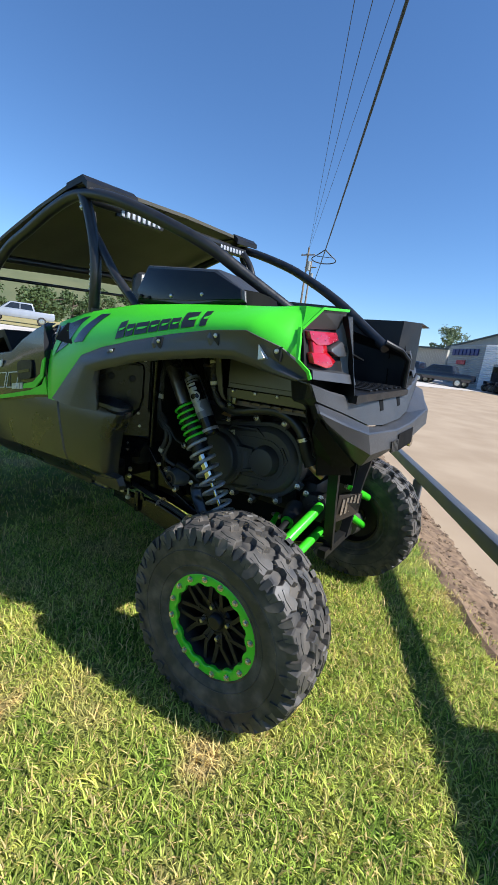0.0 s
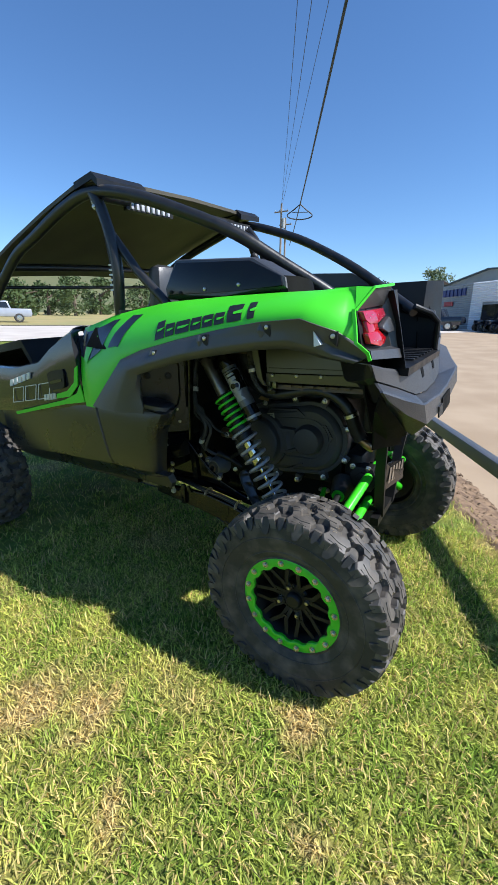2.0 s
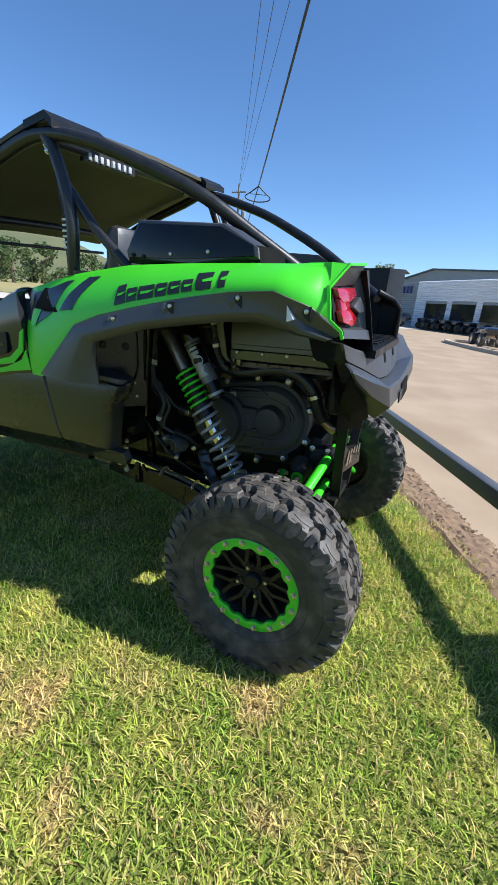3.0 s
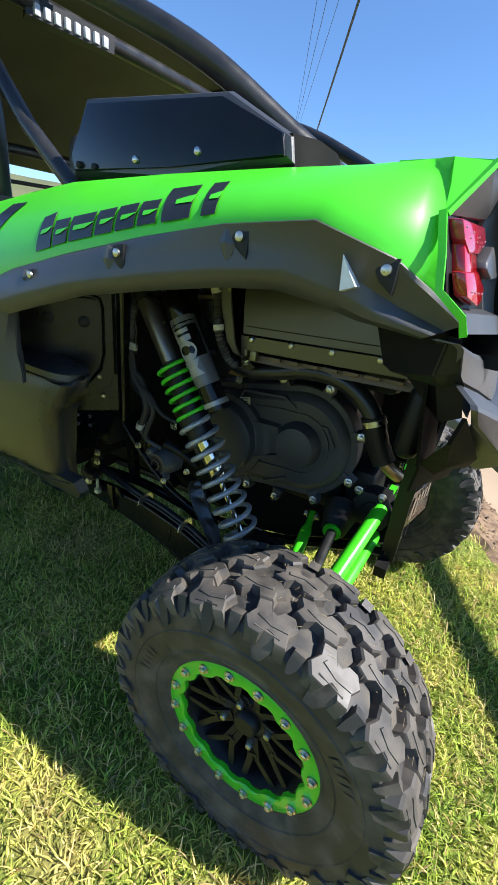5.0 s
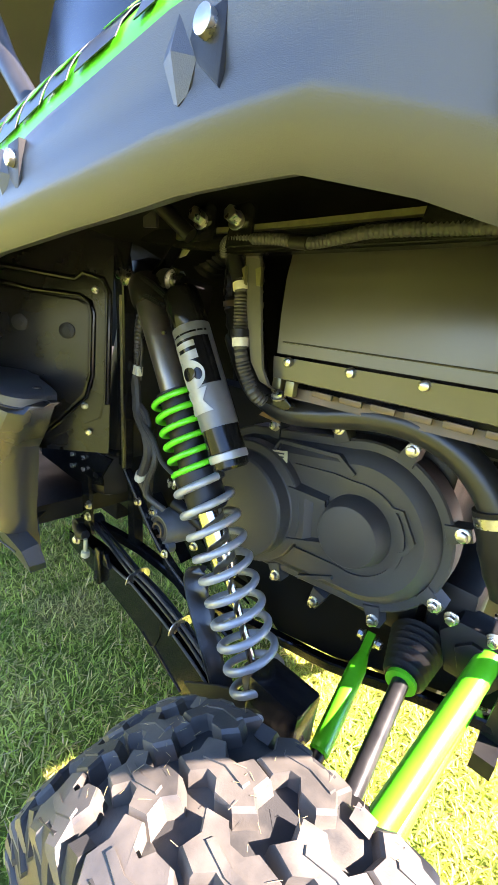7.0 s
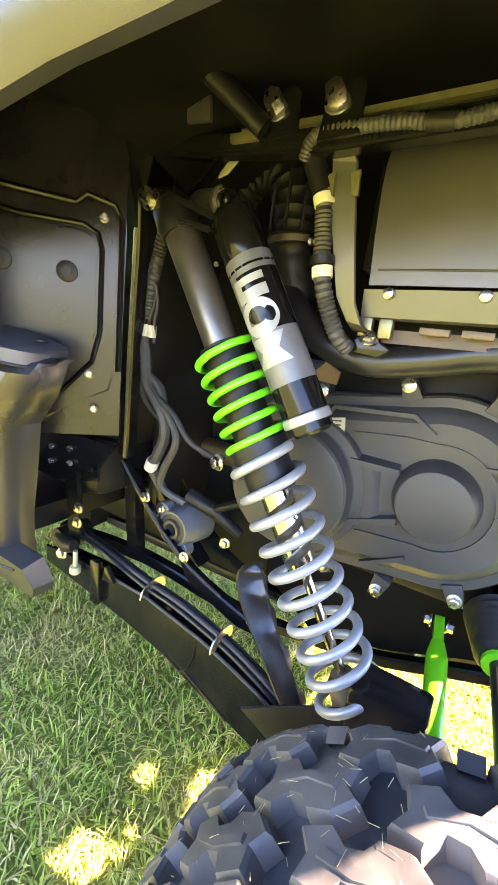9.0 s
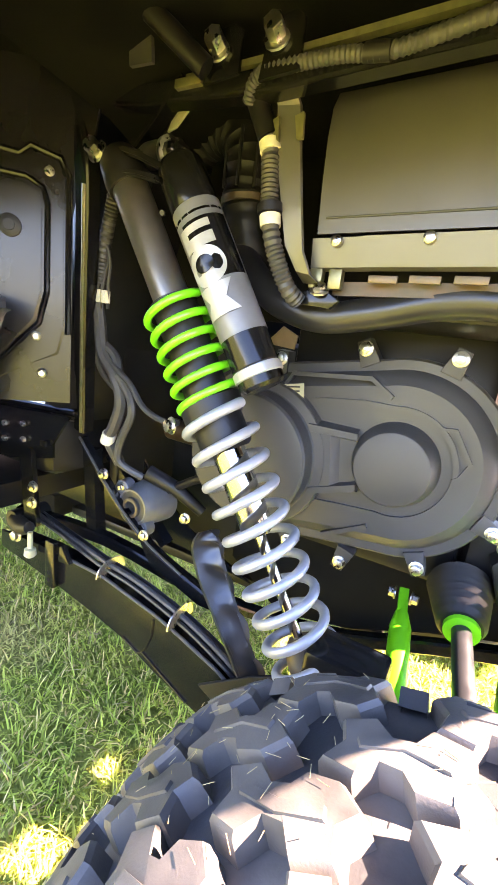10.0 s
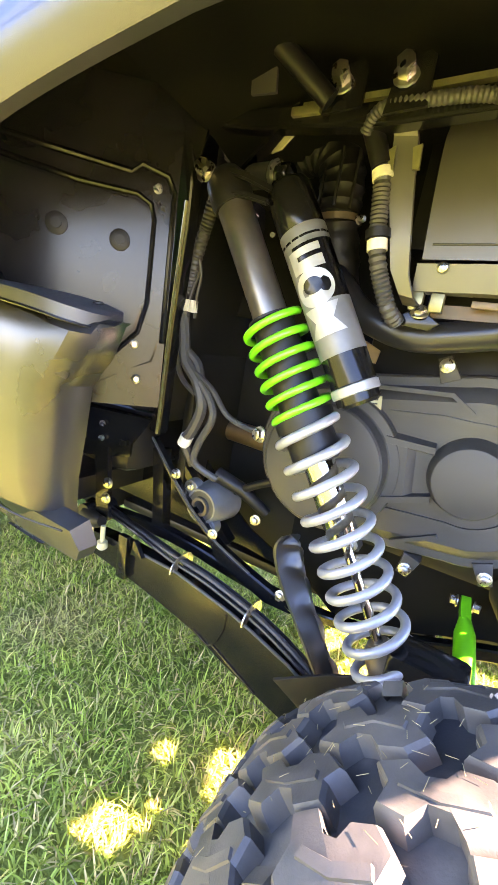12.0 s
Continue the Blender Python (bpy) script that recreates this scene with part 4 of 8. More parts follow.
def wheel(parent, m):
    w = new("wheel", RIM)
    w.parent, w.matrix_parent_inverse, w.matrix_basis = parent, HOME[parent].inverted(), m
    tagged(w, "black spoked alloy wheel")

    def sub(name, mesh, at=Matrix(), label=""):
        o = new(name, mesh)
        o.parent, o.matrix_basis = w, at
        tagged(o, label)

    sub("tyre", TYRE, label="chunky dusty off-road tyre")
    sub("bead_ring", RING, label="lime green bead-lock ring")
    sub("hub_cap", HUB_CAP)
    for k in range(16):
        a = 2 * math.pi * k / 16
        sub("ring_bolt", RING_BOLT, pose(0.187 * math.cos(a), -0.108, 0.187 * math.sin(a)), "silver bolt")
    for k in range(4):
        a = 2 * math.pi * k / 4 + 0.5
        sub("lug_nut", LUG_NUT, pose(0.062 * math.cos(a), -0.055, 0.062 * math.sin(a)), "chrome lug nut")
    for k in range(8):
        sub("spoke", SPOKE, pose(0, 0, 0, 0, 45 * k + 11, 0))
    for sgn, name, mesh in TREAD:
        for k in range(17):
            sub(name, mesh, pose(0, 0, 0, 0, -360.0 * (k + (0.5 if sgn > 0 else 0)) / 17, 0))
    return w


# ---------------------------------------------------------------- the side-by-side vehicle
UTV = thing("side_by_side_vehicle", (-1.9, 1.9, 0.0), "lime green and black side-by-side off-road vehicle standing on the lawn", "off-road vehicle")
YC = 1.90


def mirror(p, roll=0.05):
    """The same place on the other side of the vehicle, which stands a little higher."""
    x, y, z = p
    return Vector((x, 2 * YC - y, z + roll * 2 * (YC - y)))


HUB = Vector((-0.7466, 1.184, 0.365))
wheel(UTV, Matrix.Translation(HUB) @ pose(0, 0, 0, 2.0, 11, 0))
wheel(UTV, Matrix.Translation((-0.72, 2.62, 0.395)) @ pose(0, 0, 0, 0, 0, 180))
wheel(UTV, Matrix.Translation((-3.26, 1.20, 0.36)) @ pose(0, 0, 0, 0, 4, 0))
wheel(UTV, Matrix.Translation((-3.24, 2.62, 0.395)) @ pose(0, 0, 0, 0, 20, 180))

# green rear quarter: columns of the upper edge and the lower edge
COLS = [(-2.02, 1.383, -1.925, 1.012), (-1.937, 1.394, -1.820, 1.022), (-1.745, 1.445, -1.603, 1.258), (-1.574, 1.473, -1.487, 1.300), (-1.418, 1.495, -1.30, 1.345),
        (-1.14, 1.510, -1.09, 1.388), (-0.9, 1.518, -0.92, 1.416), (-0.745, 1.521, -0.765, 1.428), (-0.66, 1.526, -0.654, 1.391), (-0.625, 1.529, -0.592, 1.354)]


def quarter(u, v, lift=0.0):
    """A place on the green quarter panel; u counts the columns, v runs from the upper edge to the lower."""
    i = min(int(u), len(COLS) - 2)
    f = u - i
    a, b = COLS[i], COLS[i + 1]
    xt, zt, xb, zb = (a[k] + (b[k] - a[k]) * f for k in range(4))
    y = 1.108 + 0.112 * (1 - v) ** 2.0 + 0.068 * smooth01((u - 7.0) / 2.0) * math.sqrt(v) + 0.03 * smooth01((1.0 - u) / 1.0)
    return Vector((xt + (xb - xt) * v, y - lift, zt + (zb - zt) * v))


def quarter_panel(side):
    bm = bm_new()
    us = [k / 3 for k in range(28)]
    rows = []
    for v in (0.0, 0.07, 0.18, 0.34, 0.52, 0.72, 0.9, 1.0):
        rows.append([side(quarter(u, v)) for u in us])
    deck = [side(quarter(u, 0.0) + Vector((0, 0.14, -0.004))) for u in us]
    shell(bm, [deck] + rows, (0, 0.0, -0.004))
    ob = part("quarter_panel", bm, GREEN, UTV, "lime green quarter panel", 50)
    if side is mirror:
        return ob
    # overhanging tail: a flat deck, a turned-in side facet, a rolled rim and the lip beside the lamp
    tip, far, root = Vector((-0.571, 1.235, 1.526)), Vector((-0.553, 1.405, 1.546)), quarter(9, 0.42)
    corner = quarter(9, 0.0)
    bm = bm_new()
    shell(bm, [[(-0.70, 1.40, 1.534), (-0.62, 1.402, 1.541), far], [(-0.70, 1.228, 1.5275), (-0.62, 1.226, 1.5295), tip + Vector((0, 0, 0.002))]], (0, 0, -0.006))
    shell(bm, [[corner, corner.lerp(tip, 0.5), tip], [corner.lerp(root, 0.5), corner.lerp(tip, 0.5).lerp(root, 0.5), tip.lerp(root, 0.5)], [root + Vector((-0.004, 0, 0)), root + Vector((-0.002, 0, 0)), root]], (-0.003, 0.004, 0))
    bar(bm, [root, tip, far], 0.007, 0.008, (0, 0, 1))
    bar(bm, [(-0.616, 1.184, 1.457), (-0.600, 1.162, 1.405), (-0.589, 1.147, 1.357), (-0.552, 1.155, 1.327), (-0.545, 1.163, 1.304)], 0.010, 0.010, (0, 1, 0))
    part("tail_edge", bm, GREEN, UTV, "lime green tail lip", 30)
    bm = bm_new()
    shell(bm, [[tip + Vector((-0.003, 0.004, -0.006)), far + Vector((-0.004, -0.002, -0.006))], [root + Vector((0.0, 0.006, 0.0)), Vector((-0.574, 1.395, 1.480))]], (-0.008, 0, -0.002))
    part("tail_underside", bm, FLARE, UTV, "brownish black tail underside")
    return ob


left = lambda p: Vector(p)
panel = quarter_panel(left)
quarter_panel(mirror)


def decal(name, corners, mat, parent, nu=8, nv=4, lift=0.003, label=""):
    """A thin sheet over the quarter panel with four corners (u, v)."""
    grid = []
    for j in range(nv + 1):
        row = []
        for i in range(nu + 1):
            s, t = i / nu, j / nv
            (u0, v0), (u1, v1), (u2, v2), (u3, v3) = corners
            row.append(quarter((u0 * (1 - s) + u1 * s) * (1 - t) + (u3 * (1 - s) + u2 * s) * t, (v0 * (1 - s) + v1 * s) * (1 - t) + (v3 * (1 - s) + v2 * s) * t, lift))
        grid.append(row)
    bm = bm_new()
    shell(bm, grid, (0, 0.001, 0))
    return part(name, bm, mat, parent, label)


# the maker's mark as a row of plain slanted blocks
marks = [(0.0, 0.11, 0.0), (0.125, 0.215, 0.3), (0.23, 0.355, 0.3), (0.37, 0.455, 0.3), (0.47, 0.555, 0.3), (0.57, 0.66, 0.3), (0.69, 0.82, -0.02), (0.87, 0.93, -0.02)]
for a, b, cut in marks:
    def mark_at(s, t):
        top, bottom = 0.50 - 0.22 * s, 0.88 - 0.06 * s
        return (3.70 + 2.20 * s) * (1 - t) + (3.50 + 2.55 * s) * t, top + (bottom - top) * t
    decal("lettering_block", [mark_at(a + 0.02, cut), mark_at(b + 0.02, cut), mark_at(b, 1.0), mark_at(a, 1.0)], INK, panel, 4, 4, label="black lettering block")
    m, low = (a + b) / 2, cut + (1 - cut) * 0.42
    decal("block_notch", [mark_at(m if cut < 0 else a + 0.035, low), mark_at(b + 0.02, low - 0.10 if cut < 0 else low), mark_at(b + 0.005 if cut < 0 else b - 0.03, low + 0.13), mark_at(m if cut < 0 else a + 0.03, low + 0.13)], GREEN, panel, 2, 2, 0.0045, "lime green notch")
decal("navy_panel", [(0.03, 0.03), (2.25, 0.14), (1.5, 0.48), (0.03, 0.36)], NAVY, panel, 10, 5, label="dark navy graphic panel")
decal("navy_stripe", [(2.75, 0.14), (3.15, 0.18), (2.05, 0.74), (1.75, 0.56)], NAVY, panel, 4, 6, label="dark navy stripe")
decal("green_slash", [(1.12, 0.18), (1.42, 0.22), (1.0, 0.46), (0.55, 0.44)], GREEN, panel, 3, 4, 0.0055, "lime green slash")

# wheel-arch flare
FLAP = [(-1.826, 1.03, -1.535, 1.03), (-1.72, 1.14, -1.525, 1.10), (-1.603, 1.258, -1.49, 1.20), (-1.487, 1.300, -1.37, 1.235), (-1.30, 1.345, -1.25, 1.270), (-1.09, 1.388, -1.08, 1.300),
        (-0.92, 1.416, -0.93, 1.323), (-0.765, 1.428, -0.83, 1.331), (-0.654, 1.391, -0.76, 1.319), (-0.598, 1.354, -0.697, 1.301), (-0.548, 1.318, -0.600, 1.290)]


def flare(side):
    us = [k / 3 for k in range(31)]

    def col(u):
        i = min(int(u), len(FLAP) - 2)
        f = u - i
        a, b = FLAP[i], FLAP[i + 1]
        xg, zg, xa, za = (a[k] + (b[k] - a[k]) * f for k in range(4))
        tail = smooth01((u - 7.5) / 2.5)
        yin = 0.046 * smooth01((u - 2.0) / 4.2) + 0.05 * smooth01((u - 6.0) / 4.0)
        rows = []
        flush = 1.103 + 0.068 * smooth01((u - 7.0) / 2.0)
        for v, y, f in ((0.0, 0, 0), (0.05, 1.088, 0.35), (0.25, 1.071, 0.75), (0.45, 1.062, 1.0), (0.66, 1.056, 1.0), (0.72, 1.057, 1.0), (0.87, 1.064, 1.0), (1.0, 1.081, 1.0)):
            tuck = 0.052 * smooth01((u - 7.0) / 2.0) * (1 - v) ** 1.5
            rows.append(Vector((xg + (xa - xg) * v, y + yin * f + tuck if y else flush, zg + (za - zg) * v)))
        low = rows[-1]
        front = smooth01((2.0 - u) / 2.0)
        back = Vector((0.045 * front, 0.018, 0.006 * (1 - front)))
        rows.append(low + back)
        rows.append(low + back + Vector((-0.01 * front, 0.012, 0.05 * (1 - front))))
        return [side(p) for p in rows]

    grid = list(map(list, zip(*[col(u) for u in us])))
    bm = bm_new()
    shell(bm, grid, (0, 0.004, 0.002))
    return part("wheel_arch_flare", bm, FLARE, UTV, "textured black wheel-arch flare", 32)


arch = flare(left)
flare(mirror)

# fixings on the flare: screw, black patch painting the pocket's shade, sun-catching facet
for x, y, z in ((-1.389, 1.080, 1.290), (-1.146, 1.096, 1.352), (-0.891, 1.108, 1.395), (-0.668, 1.142, 1.370)):
    k = 0.75 if x < -1.3 else 1.0
    bm = bm_new()
    prism(bm, [(x + 0.006 + u * k, z + 0.006 + w * k) for u, w in ((-0.011, 0.013), (0.015, 0.016), (0.013, -0.032), (-0.008, -0.016), (-0.016, -0.003))], y - 0.003, y + 0.012, 0.001)
    pocket = part("pocket_shade_patch", bm, BLACK, arch)
    if x < -0.7:
        bm = bm_new()
        shell(bm, [[(x + 0.006 + u * k, y + v, z + 0.006 + w * k) for u, v, w in row] for row in (((-0.040, -0.001, 0.002), (-0.026, -0.004, 0.011), (-0.014, -0.001, 0.004)), ((-0.036, -0.006, -0.012), (-0.024, -0.010, -0.010), (-0.010, -0.001, -0.012)), ((-0.026, -0.003, -0.034), (-0.021, -0.004, -0.036), (-0.016, -0.001, -0.030)))], (0, 0.012, 0))
        part("pocket_side", bm, FLARE, arch, "faceted pocket edge", 15)
    bm = bm_new()
    tube(bm, [(x + 0.006, y - 0.003, z + 0.006), (x + 0.006, y - 0.008, z + 0.006), (x + 0.006, y - 0.009, z + 0.006)], [0.0078, 0.0074, 0.005], 16)
    part("screw", bm, STEEL, arch, "silver screw")
# Sunlit facet of the last pocket, its light painted as a white triangle.
bm = bm_new()
prism(bm, [(-0.722, 1.390), (-0.696, 1.350), (-0.718, 1.342)], 1.120, 1.15)
part("lit_facet_patch", bm, WHITE, arch, "sunlit pocket facet painted as a small white triangle")

# rear body below the tail lights, tailgate sill and bumper
def twin(p):
    """The same place on the far side of the tailgate."""
    x, y, z = p
    return Vector((x, 3.86 - y, z + 0.046 * (3.86 - 2 * y)))


def across_tail(points):
    """A row of points on the near side, carried on over the far side."""
    row = [Vector(p) for p in points]
    return row + [twin(p) for p in row[::-1]]


SILL_TOP = across_tail([(-0.547, 1.166, 1.293), (-0.530, 1.30, 1.270), (-0.515, 1.523, 1.244), (-0.500, 1.74, 1.245)])
SILL_LOW = across_tail([(-0.533, 1.215, 1.236), (-0.505, 1.40, 1.195), (-0.470, 1.620, 1.140), (-0.462, 1.80, 1.130)])
LIP_TOP = [p + Vector((0.002, 0, -0.006)) for p in SILL_LOW]
LIP_OUT = across_tail([(-0.497, 1.174, 1.205), (-0.450, 1.30, 1.165), (-0.403, 1.41, 1.136), (-0.400, 1.80, 1.118)])
LIP_MID = across_tail([(-0.490, 1.225, 1.172), (-0.446, 1.325, 1.112), (-0.392, 1.44, 1.062), (-0.388, 1.80, 1.052)])
LIP_LOW = across_tail([(-0.500, 1.37, 1.090), (-0.478, 1.49, 1.020), (-0.452, 1.56, 0.985), (-0.450, 1.80, 0.988)])
bm = bm_new()
shell(bm, [[p + Vector((-0.03, 0, 0.002)) for p in SILL_TOP], SILL_TOP, [a.lerp(b, 0.12) + Vector((0.006, 0, 0)) for a, b in zip(SILL_TOP, SILL_LOW)], SILL_LOW, [p + Vector((-0.02, 0, -0.004)) for p in SILL_LOW]], (-0.008, 0, -0.002))
gate = part("tailgate_sill", bm, FLARE, UTV, "dark grey moulded plastic tailgate sill", 14)
# Latch slots: their inner shade painted as near-black patches on the sill.
for y in (1.79, 2.07):
    bm = bm_new()
    c = Vector((-0.494, y, 1.225 + 0.046 * (y - 1.79)))
    shell(bm, [[c + Vector((-0.002, -0.030, 0.020)), c + Vector((-0.002, 0.032, 0.022))], [c + Vector((0.014, -0.016, -0.036)), c + Vector((0.014, 0.026, -0.033))]], (0.004, 0, 0.001))
    part("latch_slot", bm, LINERM, gate, "latch slot's shade painted as a dark patch")
bm = bm_new()
shell(bm, [LIP_TOP, [a.lerp(b, 0.9) + Vector((0, 0, 0.004)) for a, b in zip(LIP_TOP, LIP_OUT)], LIP_OUT, LIP_MID, LIP_LOW], (-0.010, 0.0, 0.0))
bumper = part("rear_bumper", bm, FLARE, UTV, "faceted black plastic rear bumper", 14)
# Added near-black sheets: corner shade put in as colour, sun blocked behind.
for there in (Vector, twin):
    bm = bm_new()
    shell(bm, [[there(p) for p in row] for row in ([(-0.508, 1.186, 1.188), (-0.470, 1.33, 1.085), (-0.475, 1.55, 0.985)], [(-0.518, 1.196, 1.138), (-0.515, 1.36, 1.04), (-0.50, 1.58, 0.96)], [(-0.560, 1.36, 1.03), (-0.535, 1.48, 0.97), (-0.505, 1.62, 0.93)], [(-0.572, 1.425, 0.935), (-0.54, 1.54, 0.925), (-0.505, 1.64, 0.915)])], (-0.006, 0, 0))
    part("bumper_shade_sheet", bm, LINERM, bumper, "added near-black sheet for the shade in the bumper's corner", 30)
# The recess is a dark patch on the face, shade put into its colour.
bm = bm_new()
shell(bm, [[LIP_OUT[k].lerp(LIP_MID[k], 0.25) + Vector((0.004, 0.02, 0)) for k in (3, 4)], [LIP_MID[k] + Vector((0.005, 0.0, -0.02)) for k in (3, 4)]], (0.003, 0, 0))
part("recess_shade_patch", bm, LINERM, bumper, "recess shade painted as a dark patch on the bumper")
for k in range(5):
    bm = bm_new()
    c = Vector((-0.386, 1.70 + 0.022 * k, 1.062))
    bar(bm, [c + Vector((0, 0, 0.022)), c + Vector((0.002, 0.012, -0.026))], 0.006, 0.008)
    part("grille_bar", bm, CVTM, bumper, "worn grille bar")
bm = bm_new()
tube(bm, [(-0.46, 2.10, 1.045), (-0.388, 2.10, 1.040), (-0.386, 2.10, 1.040)], [0.027, 0.027, 0.022], 18)
part("exhaust_tip", bm, CHROME, UTV, "bright exhaust tip")


def tail_cheek(side):
    """Glossy black panel running in from the bumper's corner below the flare."""
    bm = bm_new()
    rows = [[(-0.70, 1.34, 1.285), (-0.66, 1.297, 1.285), (-0.56, 1.190, 1.300), (-0.544, 1.172, 1.299)], [(-0.665, 1.303, 1.222), (-0.645, 1.281, 1.216), (-0.568, 1.199, 1.236), (-0.537, 1.190, 1.252)],
            [(-0.640, 1.33, 1.216), (-0.620, 1.31, 1.208), (-0.560, 1.235, 1.215), (-0.527, 1.215, 1.232)], [(-0.590, 1.36, 1.195), (-0.575, 1.33, 1.18), (-0.545, 1.275, 1.150), (-0.515, 1.235, 1.175)]]
    shell(bm, [[side(Vector(p)) for p in row] for row in rows], (-0.006, 0.004, 0))
    part("tail_cheek", bm, BLACK, UTV, "black panel below the flare", 20)
    # Added sheet behind the cheek, stops sun leaking through the tail.
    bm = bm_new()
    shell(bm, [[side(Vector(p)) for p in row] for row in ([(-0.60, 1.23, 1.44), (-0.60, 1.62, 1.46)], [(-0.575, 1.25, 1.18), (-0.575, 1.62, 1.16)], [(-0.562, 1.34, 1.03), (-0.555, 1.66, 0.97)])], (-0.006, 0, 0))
    part("tail_sun_block", bm, LINERM, UTV, "added black sheet blocking the sun inside the tail")
    bm = bm_new()
    shell(bm, [[side(Vector(p)) for p in row] for row in ([(-0.575, 1.19, 1.338), (-0.535, 1.445, 1.338)], [(-0.552, 1.186, 1.333), (-0.508, 1.447, 1.330)], [(-0.543, 1.180, 1.306), (-0.497, 1.450, 1.298)])], (-0.006, 0.002, 0))
    part("tail_ledge", bm, FLARE, UTV, "grey ledge below the tail light", 20)


tail_cheek(left)
tail_cheek(mirror)


def cargo_bed():
    bm = bm_new()
    shell(bm, [[(-1.12, 1.64, 1.262), (-0.66, 1.62, 1.262), (-0.56, 1.45, 1.262), (-0.475, 1.43, 1.262)], [(-1.12, 2.2, 1.285), (-0.66, 2.2, 1.285), (-0.56, 2.2, 1.285), (-0.475, 2.2, 1.285)]], (0, 0, -0.03))
    floor_ob = part("bed_floor", bm, BLACK, UTV)
    for k in range(7):
        y = 1.66 + 0.08 * k
        bm = bm_new()
        z = 1.264 + 0.03 * (y - 1.43)
        box(bm, (-1.1, y - 0.012, z), (-0.5, y + 0.012, z + 0.008), None, 0.003)
        part("floor_rib", bm, BLACK, floor_ob)
    bm = bm_new()
    shell(bm, [[(-1.12, 1.64, 1.25), (-0.66, 1.63, 1.25), (-0.56, 1.46, 1.255), (-0.485, 1.43, 1.26)], [(-1.12, 1.62, 1.45), (-0.66, 1.61, 1.46), (-0.57, 1.45, 1.43), (-0.515, 1.42, 1.40)], [(-1.12, 1.40, 1.515), (-0.72, 1.40, 1.520), (-0.60, 1.395, 1.522), (-0.545, 1.39, 1.525)]], (0, -0.006, 0))
    part("bed_side", bm, BLACK, UTV)
    bm = bm_new()
    shell(bm, [[(-1.12, 2.20, 1.26), (-0.90, 2.20, 1.28), (-0.485, 2.19, 1.285)], [(-1.12, 2.22, 1.50), (-0.90, 2.22, 1.51), (-0.50, 2.17, 1.43)], [(-1.12, 2.24, 1.60), (-0.90, 2.22, 1.57), (-0.58, 2.08, 1.48)]], (0, 0.02, 0))
    part("bed_side", bm, BLACK, UTV)
    bm = bm_new()
    tube(bm, [(-0.50, 2.19, 1.29), (-0.498, 2.175, 1.425), (-0.53, 2.13, 1.465), (-0.60, 2.07, 1.495)], 0.015, 10)
    part("bed_rim", bm, BLACK, UTV, "dark grey rim")
    bm = bm_new()
    box(bm, (-1.16, 1.64, 1.24), (-1.12, 2.26, 1.60))
    part("bed_front", bm, BLACK, UTV)
    bm = bm_new()
    shell(bm, [[(-1.15, 2.24, 1.30), (-0.60, 2.30, 1.30), (-0.52, 2.44, 1.30)], [(-1.15, 2.26, 1.61), (-0.60, 2.34, 1.632), (-0.535, 2.46, 1.640)], [(-1.15, 2.62, 1.605), (-0.60, 2.60, 1.625), (-0.52, 2.60, 1.632)]], (0, 0.02, 0.004))
    part("tail_panel", bm, BLACK, UTV, "black inner fender panel")
    bm = bm_new()
    shell(bm, [[(-0.575, 1.375, 1.325), (-0.50, 1.44, 1.30)], [(-0.580, 1.385, 1.40), (-0.518, 1.44, 1.38)], [(-0.578, 1.38, 1.50), (-0.545, 1.43, 1.53)]], (-0.02, 0, 0))
    part("tail_panel", bm, FLARE, UTV)


cargo_bed()


def tail_light(side):
    bm = bm_new()
    shell(bm, [[side(Vector(p)) for p in ((-0.612, 1.196, 1.458), (-0.585, 1.43, 1.490))], [side(Vector(p)) for p in ((-0.578, 1.180, 1.335), (-0.535, 1.44, 1.335))]], (-0.03, 0, 0))
    lamp = part("tail_light", bm, BLACK, UTV, "red tail light with a grey faceted centre")

    def lens(name, yz, mat, lift, label):
        bm = bm_new()
        a, b = [], []
        for y, z in yz:
            x = -0.587 + 0.11 * (y - 1.19) - 0.35 * (z - 1.40) + lift
            a.append(bm.verts.new(side(Vector((x, y, z)))))
            b.append(bm.verts.new(side(Vector((x - 0.02, y, z)))))
        bm.faces.new(a)
        bm.faces.new(b[::-1])
        for i in range(len(a)):
            j = (i + 1) % len(a)
            bm.faces.new((a[i], a[j], b[j], b[i]))
        bmesh.ops.bevel(bm, geom=list(bm.edges), offset=0.003, segments=2, affect="EDGES", profile=0.5)
        return part(name, bm, mat, lamp, label)

    lens("upper_lens", [(1.200, 1.452), (1.385, 1.468), (1.392, 1.443), (1.312, 1.419), (1.237, 1.413), (1.206, 1.427)], PINKLENS, 0.014, "pinkish red reflector")
    lens("middle_lens", [(1.216, 1.424), (1.308, 1.428), (1.302, 1.386), (1.212, 1.382)], REDLENS, 0.011, "bright red lens")
    lens("lower_lens", [(1.196, 1.386), (1.300, 1.394), (1.347, 1.370), (1.312, 1.350), (1.275, 1.343), (1.200, 1.354)], REDLENS, 0.014, "red reflector")
    lens("centre_block", [(1.310, 1.410), (1.390, 1.440), (1.425, 1.420), (1.408, 1.392), (1.348, 1.386), (1.303, 1.399)], FLARE, 0.026, "grey faceted block")
    for k in range(11):
        bm = bm_new()
        y, z = (1.215 + 0.026 * k, 1.444 - 0.010 * (k % 2)) if k < 7 else (1.225 + 0.028 * (k - 7), 1.362)
        c = side(Vector((-0.587 + 0.11 * (y - 1.19) - 0.35 * (z - 1.40) + 0.0145, y, z)))
        tube(bm, [c, c + Vector((0.002, 0, 0))], 0.0013, 8)
        part("reflector_dot", bm, LED, lamp, "pale reflector dot")


